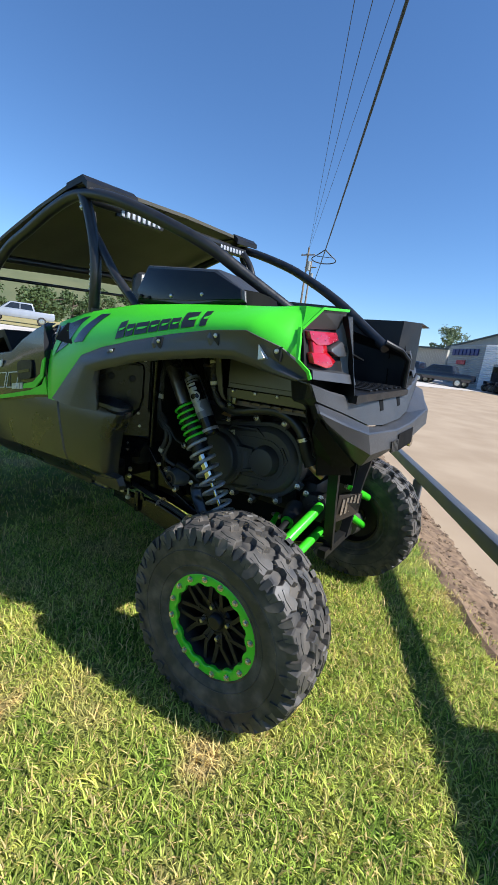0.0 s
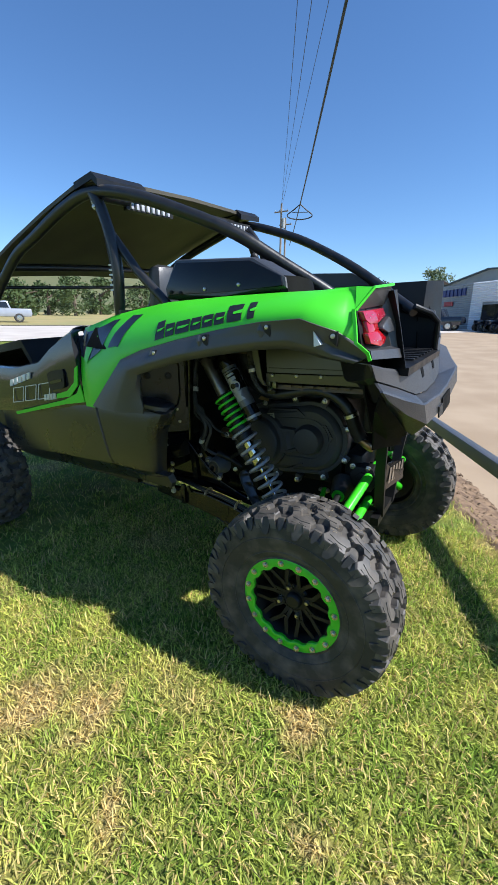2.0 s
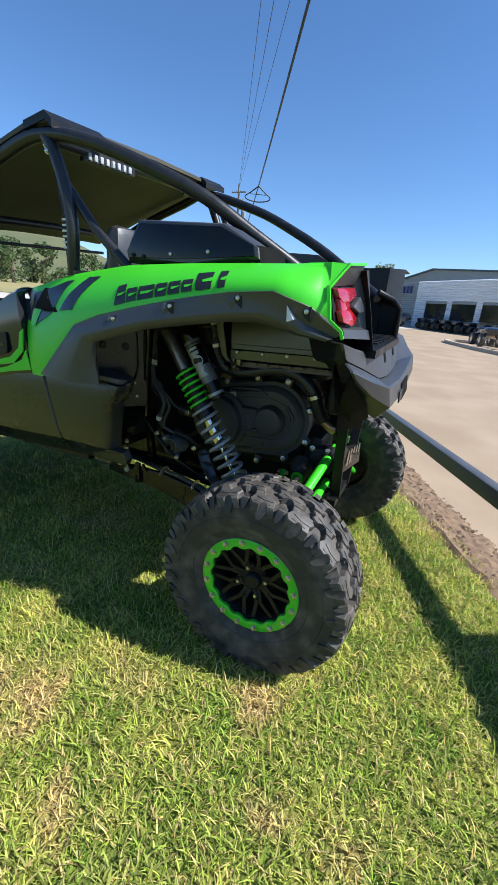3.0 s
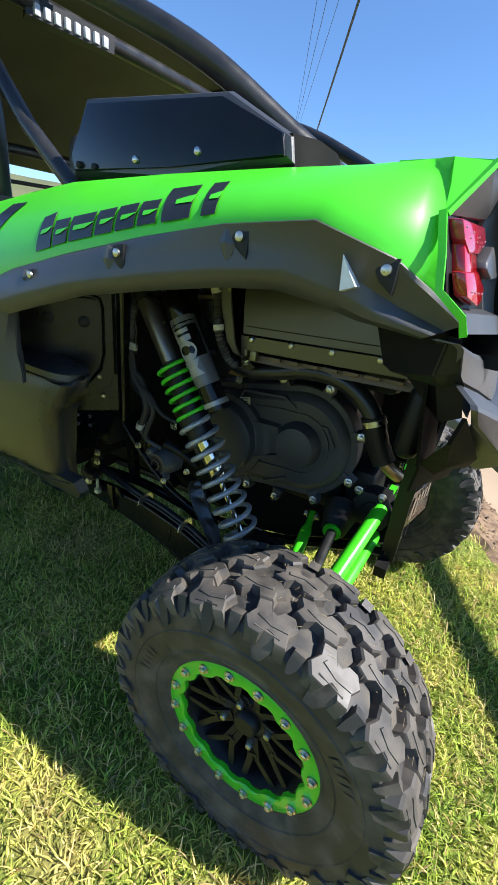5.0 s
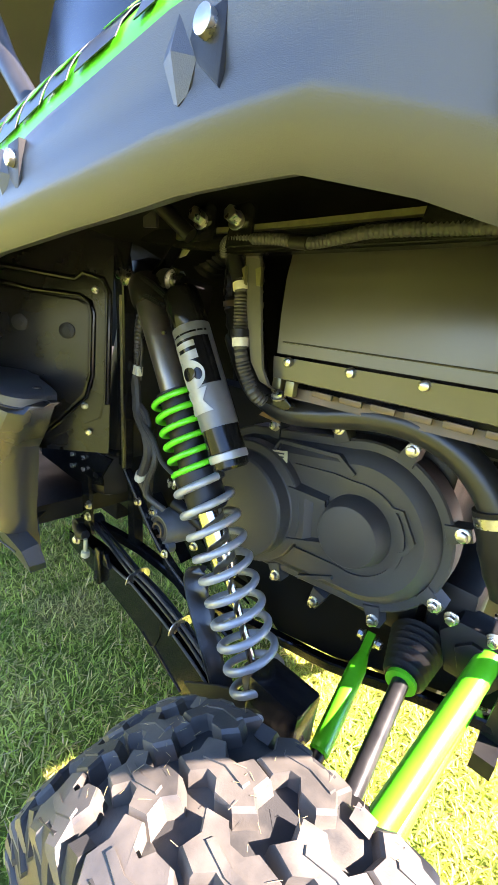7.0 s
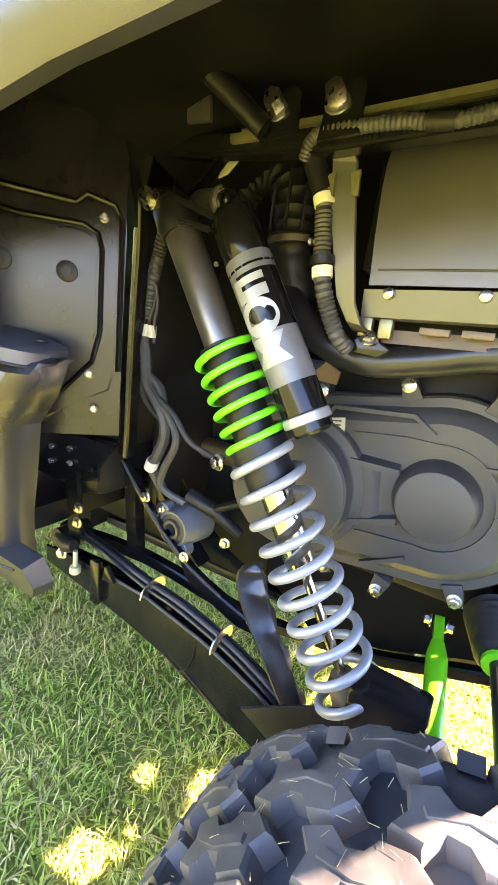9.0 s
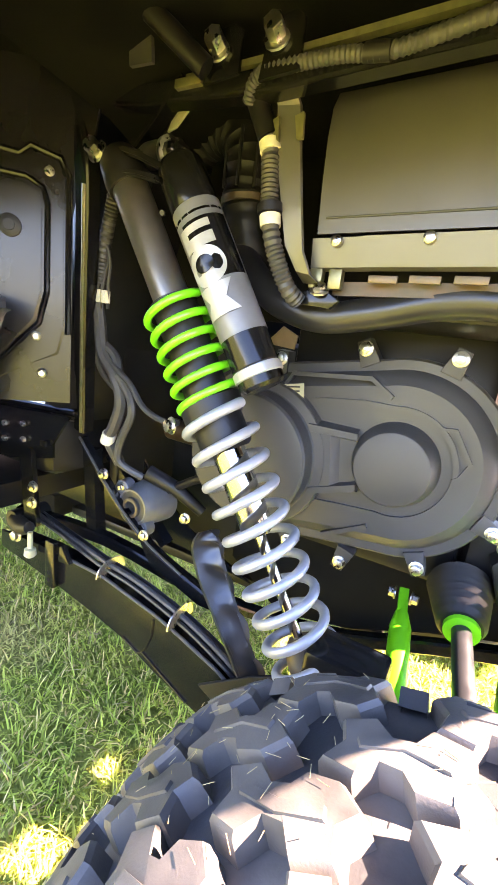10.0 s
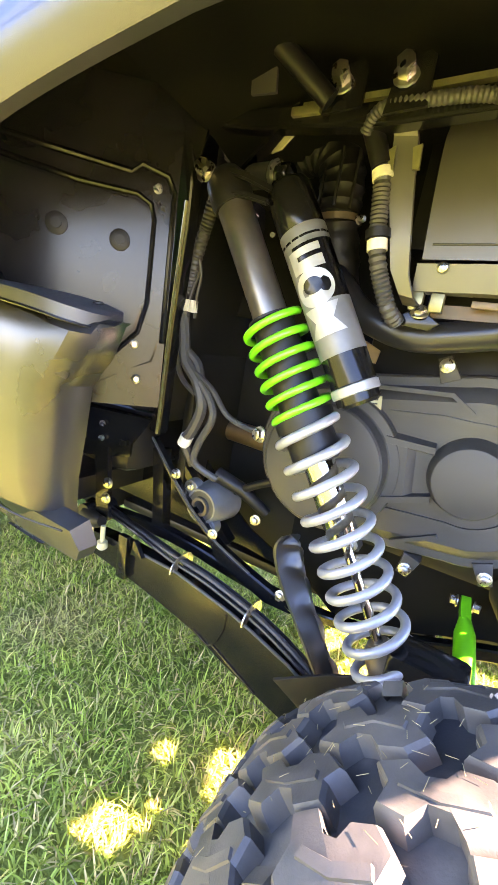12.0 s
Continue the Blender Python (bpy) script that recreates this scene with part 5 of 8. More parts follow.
tail_light(left)
tail_light(mirror)


# sill, doors, cab
def sill(side):
    sec = [(1.30, 1.056), (1.25, 1.055), (1.208, 1.048), (1.186, 1.032), (1.176, 1.00), (1.176, 0.93), (1.182, 0.85), (1.190, 0.76), (1.206, 0.705), (1.215, 0.698), (1.235, 0.66), (1.285, 0.612), (1.33, 0.598), (1.45, 0.60)]
    stations = [(-1.432, 0.25, 0, 0), (-1.440, 0.60, 0, 0), (-1.458, 0.86, 0, 0), (-1.485, 0.97, 0, 0), (-1.52, 1, 0.0, 0), (-1.60, 1, -0.006, 0), (-1.75, 1, -0.010, 0), (-1.845, 1, -0.012, 0), (-1.853, 1, 0.004, 0), (-1.862, 1, -0.012, 0), (-2.0, 1, -0.012, -0.008),
                (-2.3, 1, -0.005, -0.02), (-2.6, 1, 0.01, -0.04), (-2.88, 1, 0.05, -0.055)]
    grid = []
    for x, k, dy, dz in stations:
        row = []
        for i, (y, z) in enumerate(sec):
            end = smooth01((-1.44 - x) / 0.15)
            shift = -0.022 - (0.052 * smooth01((1.03 - z) / 0.10) + 0.028 * smooth01((0.95 - z) / 0.25)) * (1 - end) - 0.9 * max(0.0, y - 1.255) * (1 - end)
            shift -= 0.19 * (z - 0.95) if -1.9 < x < -1.8 else 0.0
            yy = 1.27 - (1.27 - min(y, 1.262 + 0.4 * max(0.0, -1.5 - x))) * k
            row.append(side(Vector((x + shift, yy + dy, z - 0.024 * (1 - end) * smooth01((z - 0.9) / 0.1) + dz * (1.4 if z < 0.8 else 1.0)))))
        grid.append(row)
    bm = bm_new()
    shell(bm, grid, (0, 0.02, 0))
    bm.faces.new([bm.verts.new(p) for p in grid[0]])
    body = part("sill_panel", bm, SILLM, UTV, "glossy black moulded side sill", 30)
    # flat ledge on top, with a seam below its edge
    rim = spline([(-1.470, 1.262, 1.036), (-1.468, 1.228, 1.037), (-1.486, 1.194, 1.042), (-1.53, 1.172, 1.050), (-1.62, 1.164, 1.057), (-1.74, 1.160, 1.061), (-1.84, 1.160, 1.061)], 4)
    rows = [[side(p) for p in rim], [side(Vector((p.x - 0.004, p.y + 0.008, p.z + 0.004))) for p in rim], [side(Vector((min(p.x, -1.478), 1.290, p.z + 0.005))) for p in rim]]
    bm = bm_new()
    shell(bm, rows, (0, 0, -0.018))
    ledge = part("sill_ledge", bm, FLARE, body, "flat grey ledge on the sill's end", 25)
    bm = bm_new()
    tube(bm, [side(Vector((p.x + 0.001, p.y - 0.001, p.z - 0.020))) for p in rim], 0.0022, 6)
    part("ledge_seam", bm, BLACK, body)
    bm = bm_new()
    tube(bm, spline([side(Vector(p)) for p in ((-1.48, 1.205, 0.702), (-1.60, 1.198, 0.690), (-1.75, 1.192, 0.700))], 4), 0.002, 6)
    part("sill_seam", bm, BLACK, body)
    bm = bm_new()
    bolt(bm, side(Vector((-1.50, 1.26, 1.051))), (0, 0, 1), 0.006, 0.003)
    part("screw", bm, BLACK, body)
    # skirt under the sill's rear end
    bm = bm_new()
    shell(bm, [[side(Vector(p)) for p in ((-1.475, 1.215, 0.70), (-1.472, 1.25, 0.71))], [side(Vector(p)) for p in ((-1.462, 1.225, 0.665), (-1.460, 1.26, 0.665))], [side(Vector(p)) for p in ((-1.48, 1.235, 0.635), (-1.48, 1.27, 0.635))]], (-0.2, 0.0, 0.0))
    part("sill_skirt", bm, SILLM, UTV, "black skirt under the sill's end")


sill(left)
sill(mirror)


def door(side, marks):
    bm = bm_new()
    grid = []
    for v in (0.0, 0.04, 0.25, 0.5, 0.8, 1.0):
        row = []
        for xt, zt, xb, zb in ((-2.026, 1.375, -1.932, 1.014), (-2.10, 1.345, -2.08, 0.985), (-2.22, 1.283, -2.22, 0.955), (-2.33, 1.207, -2.37, 0.932), (-2.58, 1.16, -2.6, 0.905), (-2.9, 1.15, -2.9, 0.87)):
            row.append(side(Vector((xt + (xb - xt) * v, 1.166 + 0.018 * (v < 0.02) - 0.02 * math.sin(v * math.pi), zt + (zb - zt) * v))))
        grid.append(row)
    shell(bm, grid, (0, 0.045, 0))
    d = part("door", bm, DOOR, UTV, "glossy dark door with a graphic", 30)
    if not marks:
        return
    y = 1.143

    def flat(name, pts, mat, dy=0.0, label=""):
        bm = bm_new()
        prism(bm, pts, y + dy, y + dy + 0.006)
        part(name, bm, mat, d, label)

    flat("green_chevron", [(-1.972, 1.205), (-1.985, 1.105), (-2.055, 1.043), (-2.172, 1.020), (-2.166, 1.046), (-2.075, 1.070), (-2.012, 1.118), (-1.996, 1.188)], GREEN, -0.001, "lime green chevron")
    flat("green_chevron", [(-1.965, 1.112), (-1.940, 1.026), (-2.097, 0.999), (-2.58, 0.885), (-2.59, 0.900), (-2.10, 1.022), (-1.995, 1.066)], GREEN, -0.002, "lime green chevron")
    flat("dark_handle_recess", [(-2.225, 1.145), (-2.19, 1.165), (-2.09, 1.180), (-2.08, 1.165), (-2.085, 1.095), (-2.11, 1.080), (-2.20, 1.062), (-2.215, 1.075)], BLACK, -0.006, "dark handle recess")
    flat("recess_lip", [(-2.205, 1.110), (-2.10, 1.132), (-2.10, 1.118), (-2.20, 1.095)], DOOR, -0.009)
    # three slanted outline marks and two rows of small bars stand for the model lettering
    for k in range(3):
        x0, z0, w, h = -2.60 + 0.128 * k, 0.955 + 0.022 * k, 0.105, 0.085
        ring = [(0, 0), (0.025, h), (0.025 + w, h + 0.018), (w, 0.018)]
        for a, b in zip(ring, ring[1:] + ring[:1]):
            bm = bm_new()
            bar(bm, [(x0 + a[0], y - 0.001, z0 + a[1]), (x0 + b[0], y - 0.001, z0 + b[1])], 0.002, 0.004)
            part("white_mark", bm, WHITE, d, "thin white graphic mark")
    for k in range(4):
        flat("pale_bar", [(-2.285 + 0.028 * k, 1.030 + 0.005 * k), (-2.266 + 0.028 * k, 1.034 + 0.005 * k), (-2.266 + 0.028 * k, 1.002 + 0.005 * k), (-2.285 + 0.028 * k, 0.998 + 0.005 * k)], TAPE, -0.001, "small pale bar")
    for k in range(5):
        flat("white_bar", [(-2.60 + 0.045 * k, 1.085 + 0.013 * k), (-2.57 + 0.045 * k, 1.093 + 0.013 * k), (-2.58 + 0.045 * k, 1.055 + 0.013 * k), (-2.61 + 0.045 * k, 1.047 + 0.013 * k)], WHITE, -0.001, "small white bar")


door(left, True)
door(mirror, False)


def cab():
    bm = bm_new()
    box(bm, (-2.95, 1.32, 0.56), (-1.80, 2.5, 0.62))
    part("floor_pan", bm, BLACK, UTV)
    bm = bm_new()
    box(bm, (-1.60, 1.62, 0.62), (-1.57, 2.4, 1.45), bevel=0.01)
    part("firewall", bm, BLACK, UTV)
    bm = bm_new()
    shell(bm, [[(-2.72, 1.36, 1.18), (-2.72, 2.46, 1.22)], [(-2.78, 1.34, 1.30), (-2.78, 2.48, 1.34)], [(-3.3, 1.35, 1.22), (-3.3, 2.5, 1.26)], [(-3.75, 1.5, 0.95), (-3.75, 2.35, 0.98)]], (0, 0, -0.05))
    part("dashboard", bm, BLACK, UTV)
    bm = bm_new()
    box(bm, (-3.7, 1.45, 0.45), (-2.75, 2.4, 1.0), bevel=0.05)
    part("nose", bm, BLACK, UTV)
    # steering wheel
    bm = bm_new()
    m = Matrix.Translation((-2.42, 1.60, 1.22)) @ pose(0, 0, 0, 0, 62, 0)
    ring = [m @ Vector((0.17 * math.cos(a), 0.17 * math.sin(a), 0)) for a in (2 * math.pi * k / 28 for k in range(29))]
    tube(bm, ring, 0.016, 8)
    tube(bm, [m @ Vector((-0.16, 0, 0)), m @ Vector((0.16, 0, 0))], 0.013, 6)
    tube(bm, [m @ Vector((0, 0, 0)), m @ Vector((0, 0, -0.3))], 0.02, 8)
    part("steering_wheel", bm, BLACK, UTV)
    for y in (1.72, 2.2):
        bm = bm_new()
        box(bm, (-2.15, y - 0.22, 0.66), (-1.65, y + 0.22, 0.85), bevel=0.05)
        seat = part("seat", bm, BLACK, UTV, "black bucket seat")
        bm = bm_new()
        m = Matrix.Translation((-1.66, y, 0.8)) @ pose(0, 0, 0, 0, 12, 0)
        box(bm, (-0.07, -0.22, 0.0), (0.05, 0.22, 0.56), m, 0.05)
        box(bm, (-0.06, -0.12, 0.58), (0.04, 0.12, 0.78), m, 0.045)
        part("backrest", bm, BLACK, seat)
        bm = bm_new()
        m = Matrix.Translation((-1.80, y - 0.10, 1.42))
        box(bm, (-0.05, -0.10, 0.0), (0.05, 0.14, 0.28), m, 0.045)
        part("headrest", bm, FLARE, seat, "grey rounded headrest")


cab()

# roll cage
NODE = (-1.862, 1.24, 1.965)
rear_l = spline([(-2.95, 1.20, 1.30), (-2.80, 1.22, 1.50), (-2.546, 1.24, 1.735), (-2.335, 1.24, 1.825), (-2.061, 1.24, 1.930), NODE, (-1.634, 1.26, 1.928), (-1.394, 1.32, 1.846), (-1.2, 1.40, 1.762), (-1.038, 1.50, 1.655), (-0.871, 1.60, 1.545), (-0.80, 1.63, 1.49)], 5)
rear_r = spline([(-2.95, 2.58, 1.38), (-2.80, 2.56, 1.60), (-2.546, 2.54, 1.83), (-2.061, 2.52, 2.01), (-1.86, 2.50, 2.055), (-1.473, 2.45, 1.944), (-1.219, 2.40, 1.832), (-0.971, 2.30, 1.702), (-0.745, 2.20, 1.558), (-0.603, 2.10, 1.471)], 5)
tubes = [("cage_rail", rear_l, 0.026), ("cage_rail", rear_r, 0.026),
         ("cage_pillar", spline([NODE, (-1.815, 1.24, 1.90), (-1.762, 1.24, 1.763), (-1.736, 1.24, 1.627), (-1.765, 1.26, 1.44), (-1.78, 1.30, 1.2)], 5), 0.025),
         ("cage_pillar", spline([(-1.86, 2.50, 2.05), (-1.78, 2.52, 1.85), (-1.75, 2.53, 1.7), (-1.77, 2.52, 1.5), (-1.78, 2.5, 1.25)], 5), 0.025),
         ("cage_brace", [(-1.79, 1.262, 1.80), (-1.63, 1.262, 1.625), (-1.482, 1.265, 1.500), (-1.44, 1.27, 1.46)], 0.02),
         ("cage_brace", [(-1.79, 2.50, 1.86), (-1.48, 2.48, 1.58)], 0.02),
         ("cage_cross", [(-1.86, 1.24, 1.955), (-1.87, 1.9, 2.01), (-1.86, 2.50, 2.045)], 0.024),
         ("cage_cross", [(-2.62, 1.25, 1.70), (-2.64, 1.9, 1.76), (-2.62, 2.53, 1.79)], 0.022),
         ("cage_cross", [(-2.84, 1.24, 1.60), (-2.85, 1.9, 1.645), (-2.84, 2.55, 1.69)], 0.010),
         ("cage_brace", spline([(-1.76, 2.40, 2.0), (-1.66, 2.36, 1.9), (-1.58, 2.33, 1.74), (-1.52, 2.3, 1.55)], 4), 0.02)]
for name, pts, r in tubes:
    bm = bm_new()
    tube(bm, pts, r, 14)
    part(name, bm, CAGE, UTV, "satin black roll-cage tube")
for p in ((-1.852, 1.236, 1.925), (-1.83, 1.222, 1.90)):
    bm = bm_new()
    bolt(bm, p, (0.2, -1, 0), 0.009, 0.01)
    part("cage_bolt", bm, STEEL, UTV, "silver bolt")


def roof():
    bm = bm_new()
    grid = []
    for x, z in ((-1.83, 1.998), (-1.95, 1.988), (-2.2, 1.915), (-2.5, 1.812), (-2.9, 1.655)):
        grid.append([Vector((x, y, z + 0.075 * (y - 1.22) + 0.02 * math.sin((y - 1.22) / 1.36 * math.pi))) for y in (1.222, 1.3, 1.5, 1.9, 2.3, 2.5, 2.58)])
    shell(bm, grid, (0, 0, 0.018))
    top = part("roof", bm, ROOFM, UTV, "matte dark roof sheet", 40)
    for y0, y1 in ((1.215, 1.50), (2.36, 2.585)):
        bm = bm_new()
        lift = 0.075 * (y0 - 1.22), 0.075 * (y1 - 1.22)
        shell(bm, [[(-1.95, y0, 2.01 + lift[0]), (-1.95, y1, 2.01 + lift[1])], [(-1.83, y0, 2.035 + lift[0]), (-1.825, y1, 2.035 + lift[1])], [(-1.795, y0, 2.005 + lift[0]), (-1.79, y1, 2.01 + lift[1])]], (0, 0, -0.03))
        part("roof_lip", bm, BLACK, top)
    # light bars under the rear edge
    for a, b in (((-1.875, 1.44, 1.958), (-1.775, 1.66, 1.945)), ((-1.875, 2.24, 2.018), (-1.79, 2.44, 2.012))):
        a, b = Vector(a), Vector(b)
        bm = bm_new()
        bar(bm, [a, b], 0.045, 0.045)
        lamp = part("light_bar", bm, BLACK, UTV, "narrow black light bar with clear lamps")
        d = (b - a)
        for k in range(8):
            bm = bm_new()
            c = a + d * (0.11 + 0.11 * k) + Vector((0.019, -0.009, -0.004))
            box(bm, c - Vector((0.008, 0.009, 0.014)), c + Vector((0.008, 0.009, 0.014)), None, 0.003)
            part("lamp", bm, LED, lamp, "clear lamp")
        for e in (a, b):
            bm = bm_new()
            bar(bm, [e + Vector((0, 0, -0.03)), e + Vector((0, 0, 0.05))], 0.02, 0.03)
            part("bracket", bm, BLACK, lamp)


roof()

# right-hand belt with its bright clips, seen through the cab
bm = bm_new()
bar(bm, [(-1.86, 1.29, 1.90), (-1.815, 1.29, 1.70), (-1.80, 1.29, 1.4)], 0.012, 0.05, (1, 0, 0))
belt = part("harness_strap", bm, BLACK, UTV)
for k in range(6):
    bm = bm_new()
    z = 1.555 + 0.022 * k
    box(bm, (-1.838, 1.276, z), (-1.812, 1.288, z + 0.008))
    part("strap_clip", bm, WHITE, belt, "small white clip")


def intake_box(side):
    """The black box behind the seats, with its inset glossy face."""
    outline = [(-1.463, 1.508), (-1.474, 1.55), (-1.411, 1.663), (-1.034, 1.648), (-0.895, 1.575), (-0.885, 1.531), (-1.16, 1.514)]
    bm = bm_new()
    prism(bm, outline, 1.252, 1.40, 0.018)
    for v in bm.verts:
        v.co = side(v.co)
    ob = part("intake_box", bm, FLARE, UTV, "black plastic intake box")
    c = Vector((-1.19, 1.585))
    bm = bm_new()
    prism(bm, [((x - c.x) * 0.94 + c.x, (z - c.y) * 0.80 + c.y) for x, z in outline], 1.2475, 1.27, 0.003)
    for v in bm.verts:
        v.co = side(v.co)
    part("face", bm, GLOSS, ob, "glossy inset face")
    for x, z in ((-1.252, 1.542), (-1.09, 1.553), (-1.43, 1.535), (-1.38, 1.53)):
        bm = bm_new()
        p = side(Vector((x, 1.2475, z)))
        d = side(Vector((x, 1.2375, z))) - p
        tube(bm, [p, p + d * 0.4, p + d * 0.6], [0.008, 0.007, 0.003], 12)
        part("screw", bm, STEEL if x > -1.3 else BLACK, ob)


intake_box(left)
intake_box(mirror)
bm = bm_new()
shell(bm, [[(-0.90, 1.262, 1.578), (-0.885, 1.262, 1.515)], [(-0.865, 1.30, 1.577), (-0.848, 1.30, 1.512)], [(-0.852, 1.36, 1.572), (-0.835, 1.36, 1.51)], [(-0.875, 1.45, 1.57), (-0.855, 1.45, 1.51)]], (-0.03, 0, 0))
part("intake_end", bm, LINERM, UTV, "grey rounded end of the intake box")


# ---------------------------------------------------------------- rear suspension and drive, left side
# the drive, the covers and the well are drawn on two older plans; these carry them to where they stand
WELL_PLAN = Matrix(((1.0283, -0.0134, -0.0072, 0.0418), (0.0193, 1.0173, -0.0182, 0.0518), (0.0005, 0.0329, 1.0437, -0.1081), (0, 0, 0, 1)))
DRIVE_PLAN = Matrix(((0.9947, 0.0358, -0.0076, -0.027), (-0.0184, 0.9857, -0.0098, -0.0034), (0.0043, 0.0119, 1.0001, -0.0121), (0, 0, 0, 1)))


def settled(build, plan):
    """Build parts and carry their meshes from a plan to where they stand."""
    before = set(bpy.data.objects)
    build()
    for ob in bpy.data.objects:
        if ob not in before and ob.data:
            ob.data.transform(plan)


def shock():
    top, low = Vector((-1.440, 1.465, 1.247)), Vector((-1.057, 1.492, 0.605))
    d = (low - top).normalized()
    at = lambda s: top + d * s
    bm = bm_new()
    tube(bm, [at(-0.004), at(0.0), at(0.003), at(0.205), at(0.209)], [0.027, 0.0295, 0.030, 0.030, 0.027], 32)
    body = part("shock_absorber", bm, BODY_TUBE, UTV, "grey anodised coil-over shock absorber")
    bm = bm_new()
    tube(bm, [at(0.193), at(0.196), at(0.200), at(0.203), at(0.207), at(0.210)], [0.030, 0.040, 0.040, 0.037, 0.037, 0.030], 32)
    part("preload_ring", bm, BLACK, body, "black notched preload ring")
    bm = bm_new()
    tube(bm, [at(0.205), at(0.37)], 0.0365, 28)
    tube(bm, [at(0.362), at(0.366), at(0.392), at(0.398), at(0.446), at(0.452)], [0.047, 0.051, 0.051, 0.0425, 0.0425, 0.036], 32)
    part("spring_collar", bm, BLACK, body, "black spring seat and divider")
    bm = bm_new()
    tube(bm, [at(0.445), at(0.585), at(0.590), at(0.596)], [0.0275, 0.0275, 0.0255, 0.019], 32)
    part("damper_body", bm, CHROME, body, "polished silver damper body")
    bm = bm_new()
    tube(bm, [at(0.59), at(0.84)], 0.0092, 16)
    part("shaft", bm, CHROME, body, "polished shaft")
    bm = bm_new()
    helix(bm, at(0.205), at(0.372), 0.0500, 0.0066, 5.6)
    part("upper_spring", bm, GREEN_METAL, body, "lime green upper spring")
    bm = bm_new()
    helix(bm, at(0.388), at(0.880), 0.0540, 0.0082, 10.8)
    part("lower_spring", bm, SPRING, body, "silver lower spring")
    bm = bm_new()
    tube(bm, [at(0.775), at(0.79), at(0.84), at(0.85), at(0.885), at(0.90)], [0.018, 0.030, 0.034, 0.052, 0.052, 0.03], 24)
    tube(bm, [at(0.835), at(0.90)], 0.02, 16)
    part("lower_seat", bm, BRONZE, body, "rust-brown lower spring seat")
    # cast head with its open bridge to the reservoir
    r0, r1 = Vector((-1.343, 1.470, 1.268)), Vector((-1.160, 1.482, 0.968))
    bm = bm_new()
    tube(bm, [at(-0.062), at(-0.058), at(-0.045), at(-0.012), at(0.002)], [0.018, 0.027, 0.0345, 0.037, 0.0345], 28)
    part("shock_head", bm, BLACK, body, "black cast shock head")
    for a, b, w in (((-1.462, 1.445, 1.300), (-1.352, 1.445, 1.262), 0.010), ((-1.448, 1.440, 1.262), (-1.360, 1.442, 1.246), 0.009), ((-1.452, 1.472, 1.300), (-1.345, 1.478, 1.276), 0.016)):
        bm = bm_new()
        a, b = Vector(a), Vector(b)
        bar(bm, [a, a.lerp(b, 0.5) + Vector((0, 0, 0.003)), b], 0.014, w)
        bmesh.ops.bevel(bm, geom=list(bm.edges), offset=0.003, segments=2, affect="EDGES")
        part("bridge_web", bm, BLACK, body, "black cast bridge web")
    bm = bm_new()
    tube(bm, [(-1.440, 1.492, 1.303), (-1.425, 1.488, 1.301), (-1.378, 1.476, 1.297), (-1.372, 1.474, 1.296)], [0.017, 0.0195, 0.0195, 0.018], 24)
    part("adjuster", bm, CVTM, body, "dark adjuster housing")
    bm = bm_new()
    tube(bm, [(-1.374, 1.475, 1.2962), (-1.373, 1.4747, 1.2961), (-1.3665, 1.473, 1.2955), (-1.3655, 1.4727, 1.2954)], [0.020, 0.0232, 0.0232, 0.020], 24)
    part("adjuster_ring", bm, STEEL, body, "bright adjuster ring")
    bm = bm_new()
    tube(bm, [(-1.367, 1.473, 1.2955), (-1.345, 1.467, 1.294), (-1.343, 1.4665, 1.2938)], [0.0165, 0.0165, 0.013], 10)
    part("adjuster_knob", bm, GLOSS, body, "black faceted adjuster knob")
    rt = lambda s: r0 + (r1 - r0) * s
    bm = bm_new()
    tube(bm, [rt(-0.045), rt(-0.03), rt(0.0), rt(0.19), rt(0.20), rt(0.76), rt(0.765), rt(0.90), rt(0.905), rt(0.985), rt(1.0)], [0.022, 0.031, 0.0365, 0.037, 0.035, 0.035, 0.0368, 0.0368, 0.0355, 0.0355, 0.028], 32)
    res = part("reservoir", bm, GLOSS, body, "remote oil reservoir, grey and black")
    bm = bm_new()
    tube(bm, [rt(0.188), rt(0.19), rt(0.765), rt(0.767)], [0.034, 0.0375, 0.0375, 0.034], 32)
    part("reservoir_sleeve", bm, GREYCAN, res, "grey sleeve")
    bm = bm_new()
    tube(bm, [rt(0.905), rt(0.91), rt(0.945), rt(0.95)], [0.036, 0.0385, 0.0385, 0.036], 32)
    part("reservoir_clamp", bm, SPRING, res, "silver clamp ring")
    # marks on the sleeve: plain pale and dark shapes wrapped round it
    rd = (r1 - r0).normalized()
    side0 = rd.cross(Vector((0, 1, 0))).normalized()
    side1 = rd.cross(side0).normalized()
    if side1.y > 0:
        side1 = -side1

    def wrap(name, s0, s1, a0, a1, mat, lift=0.0009, taper=0.0, label=""):
        bm = bm_new()
        grid = []
        for i in range(7):
            s = s0 + (s1 - s0) * i / 6
            row = []
            for k in range(9):
                mid = (a0 + a1) / 2
                pinch = 1.0 - taper * (1 - abs(i / 3 - 1))
                a = radians(mid + (a0 + (a1 - a0) * k / 8 - mid) * pinch)
                row.append(rt(s) + (0.0375 + lift) * (math.cos(a) * side1 + math.sin(a) * side0))
            grid.append(row)
        shell(bm, grid, tuple(-0.0006 * side1))
        part(name, bm, mat, res, label)

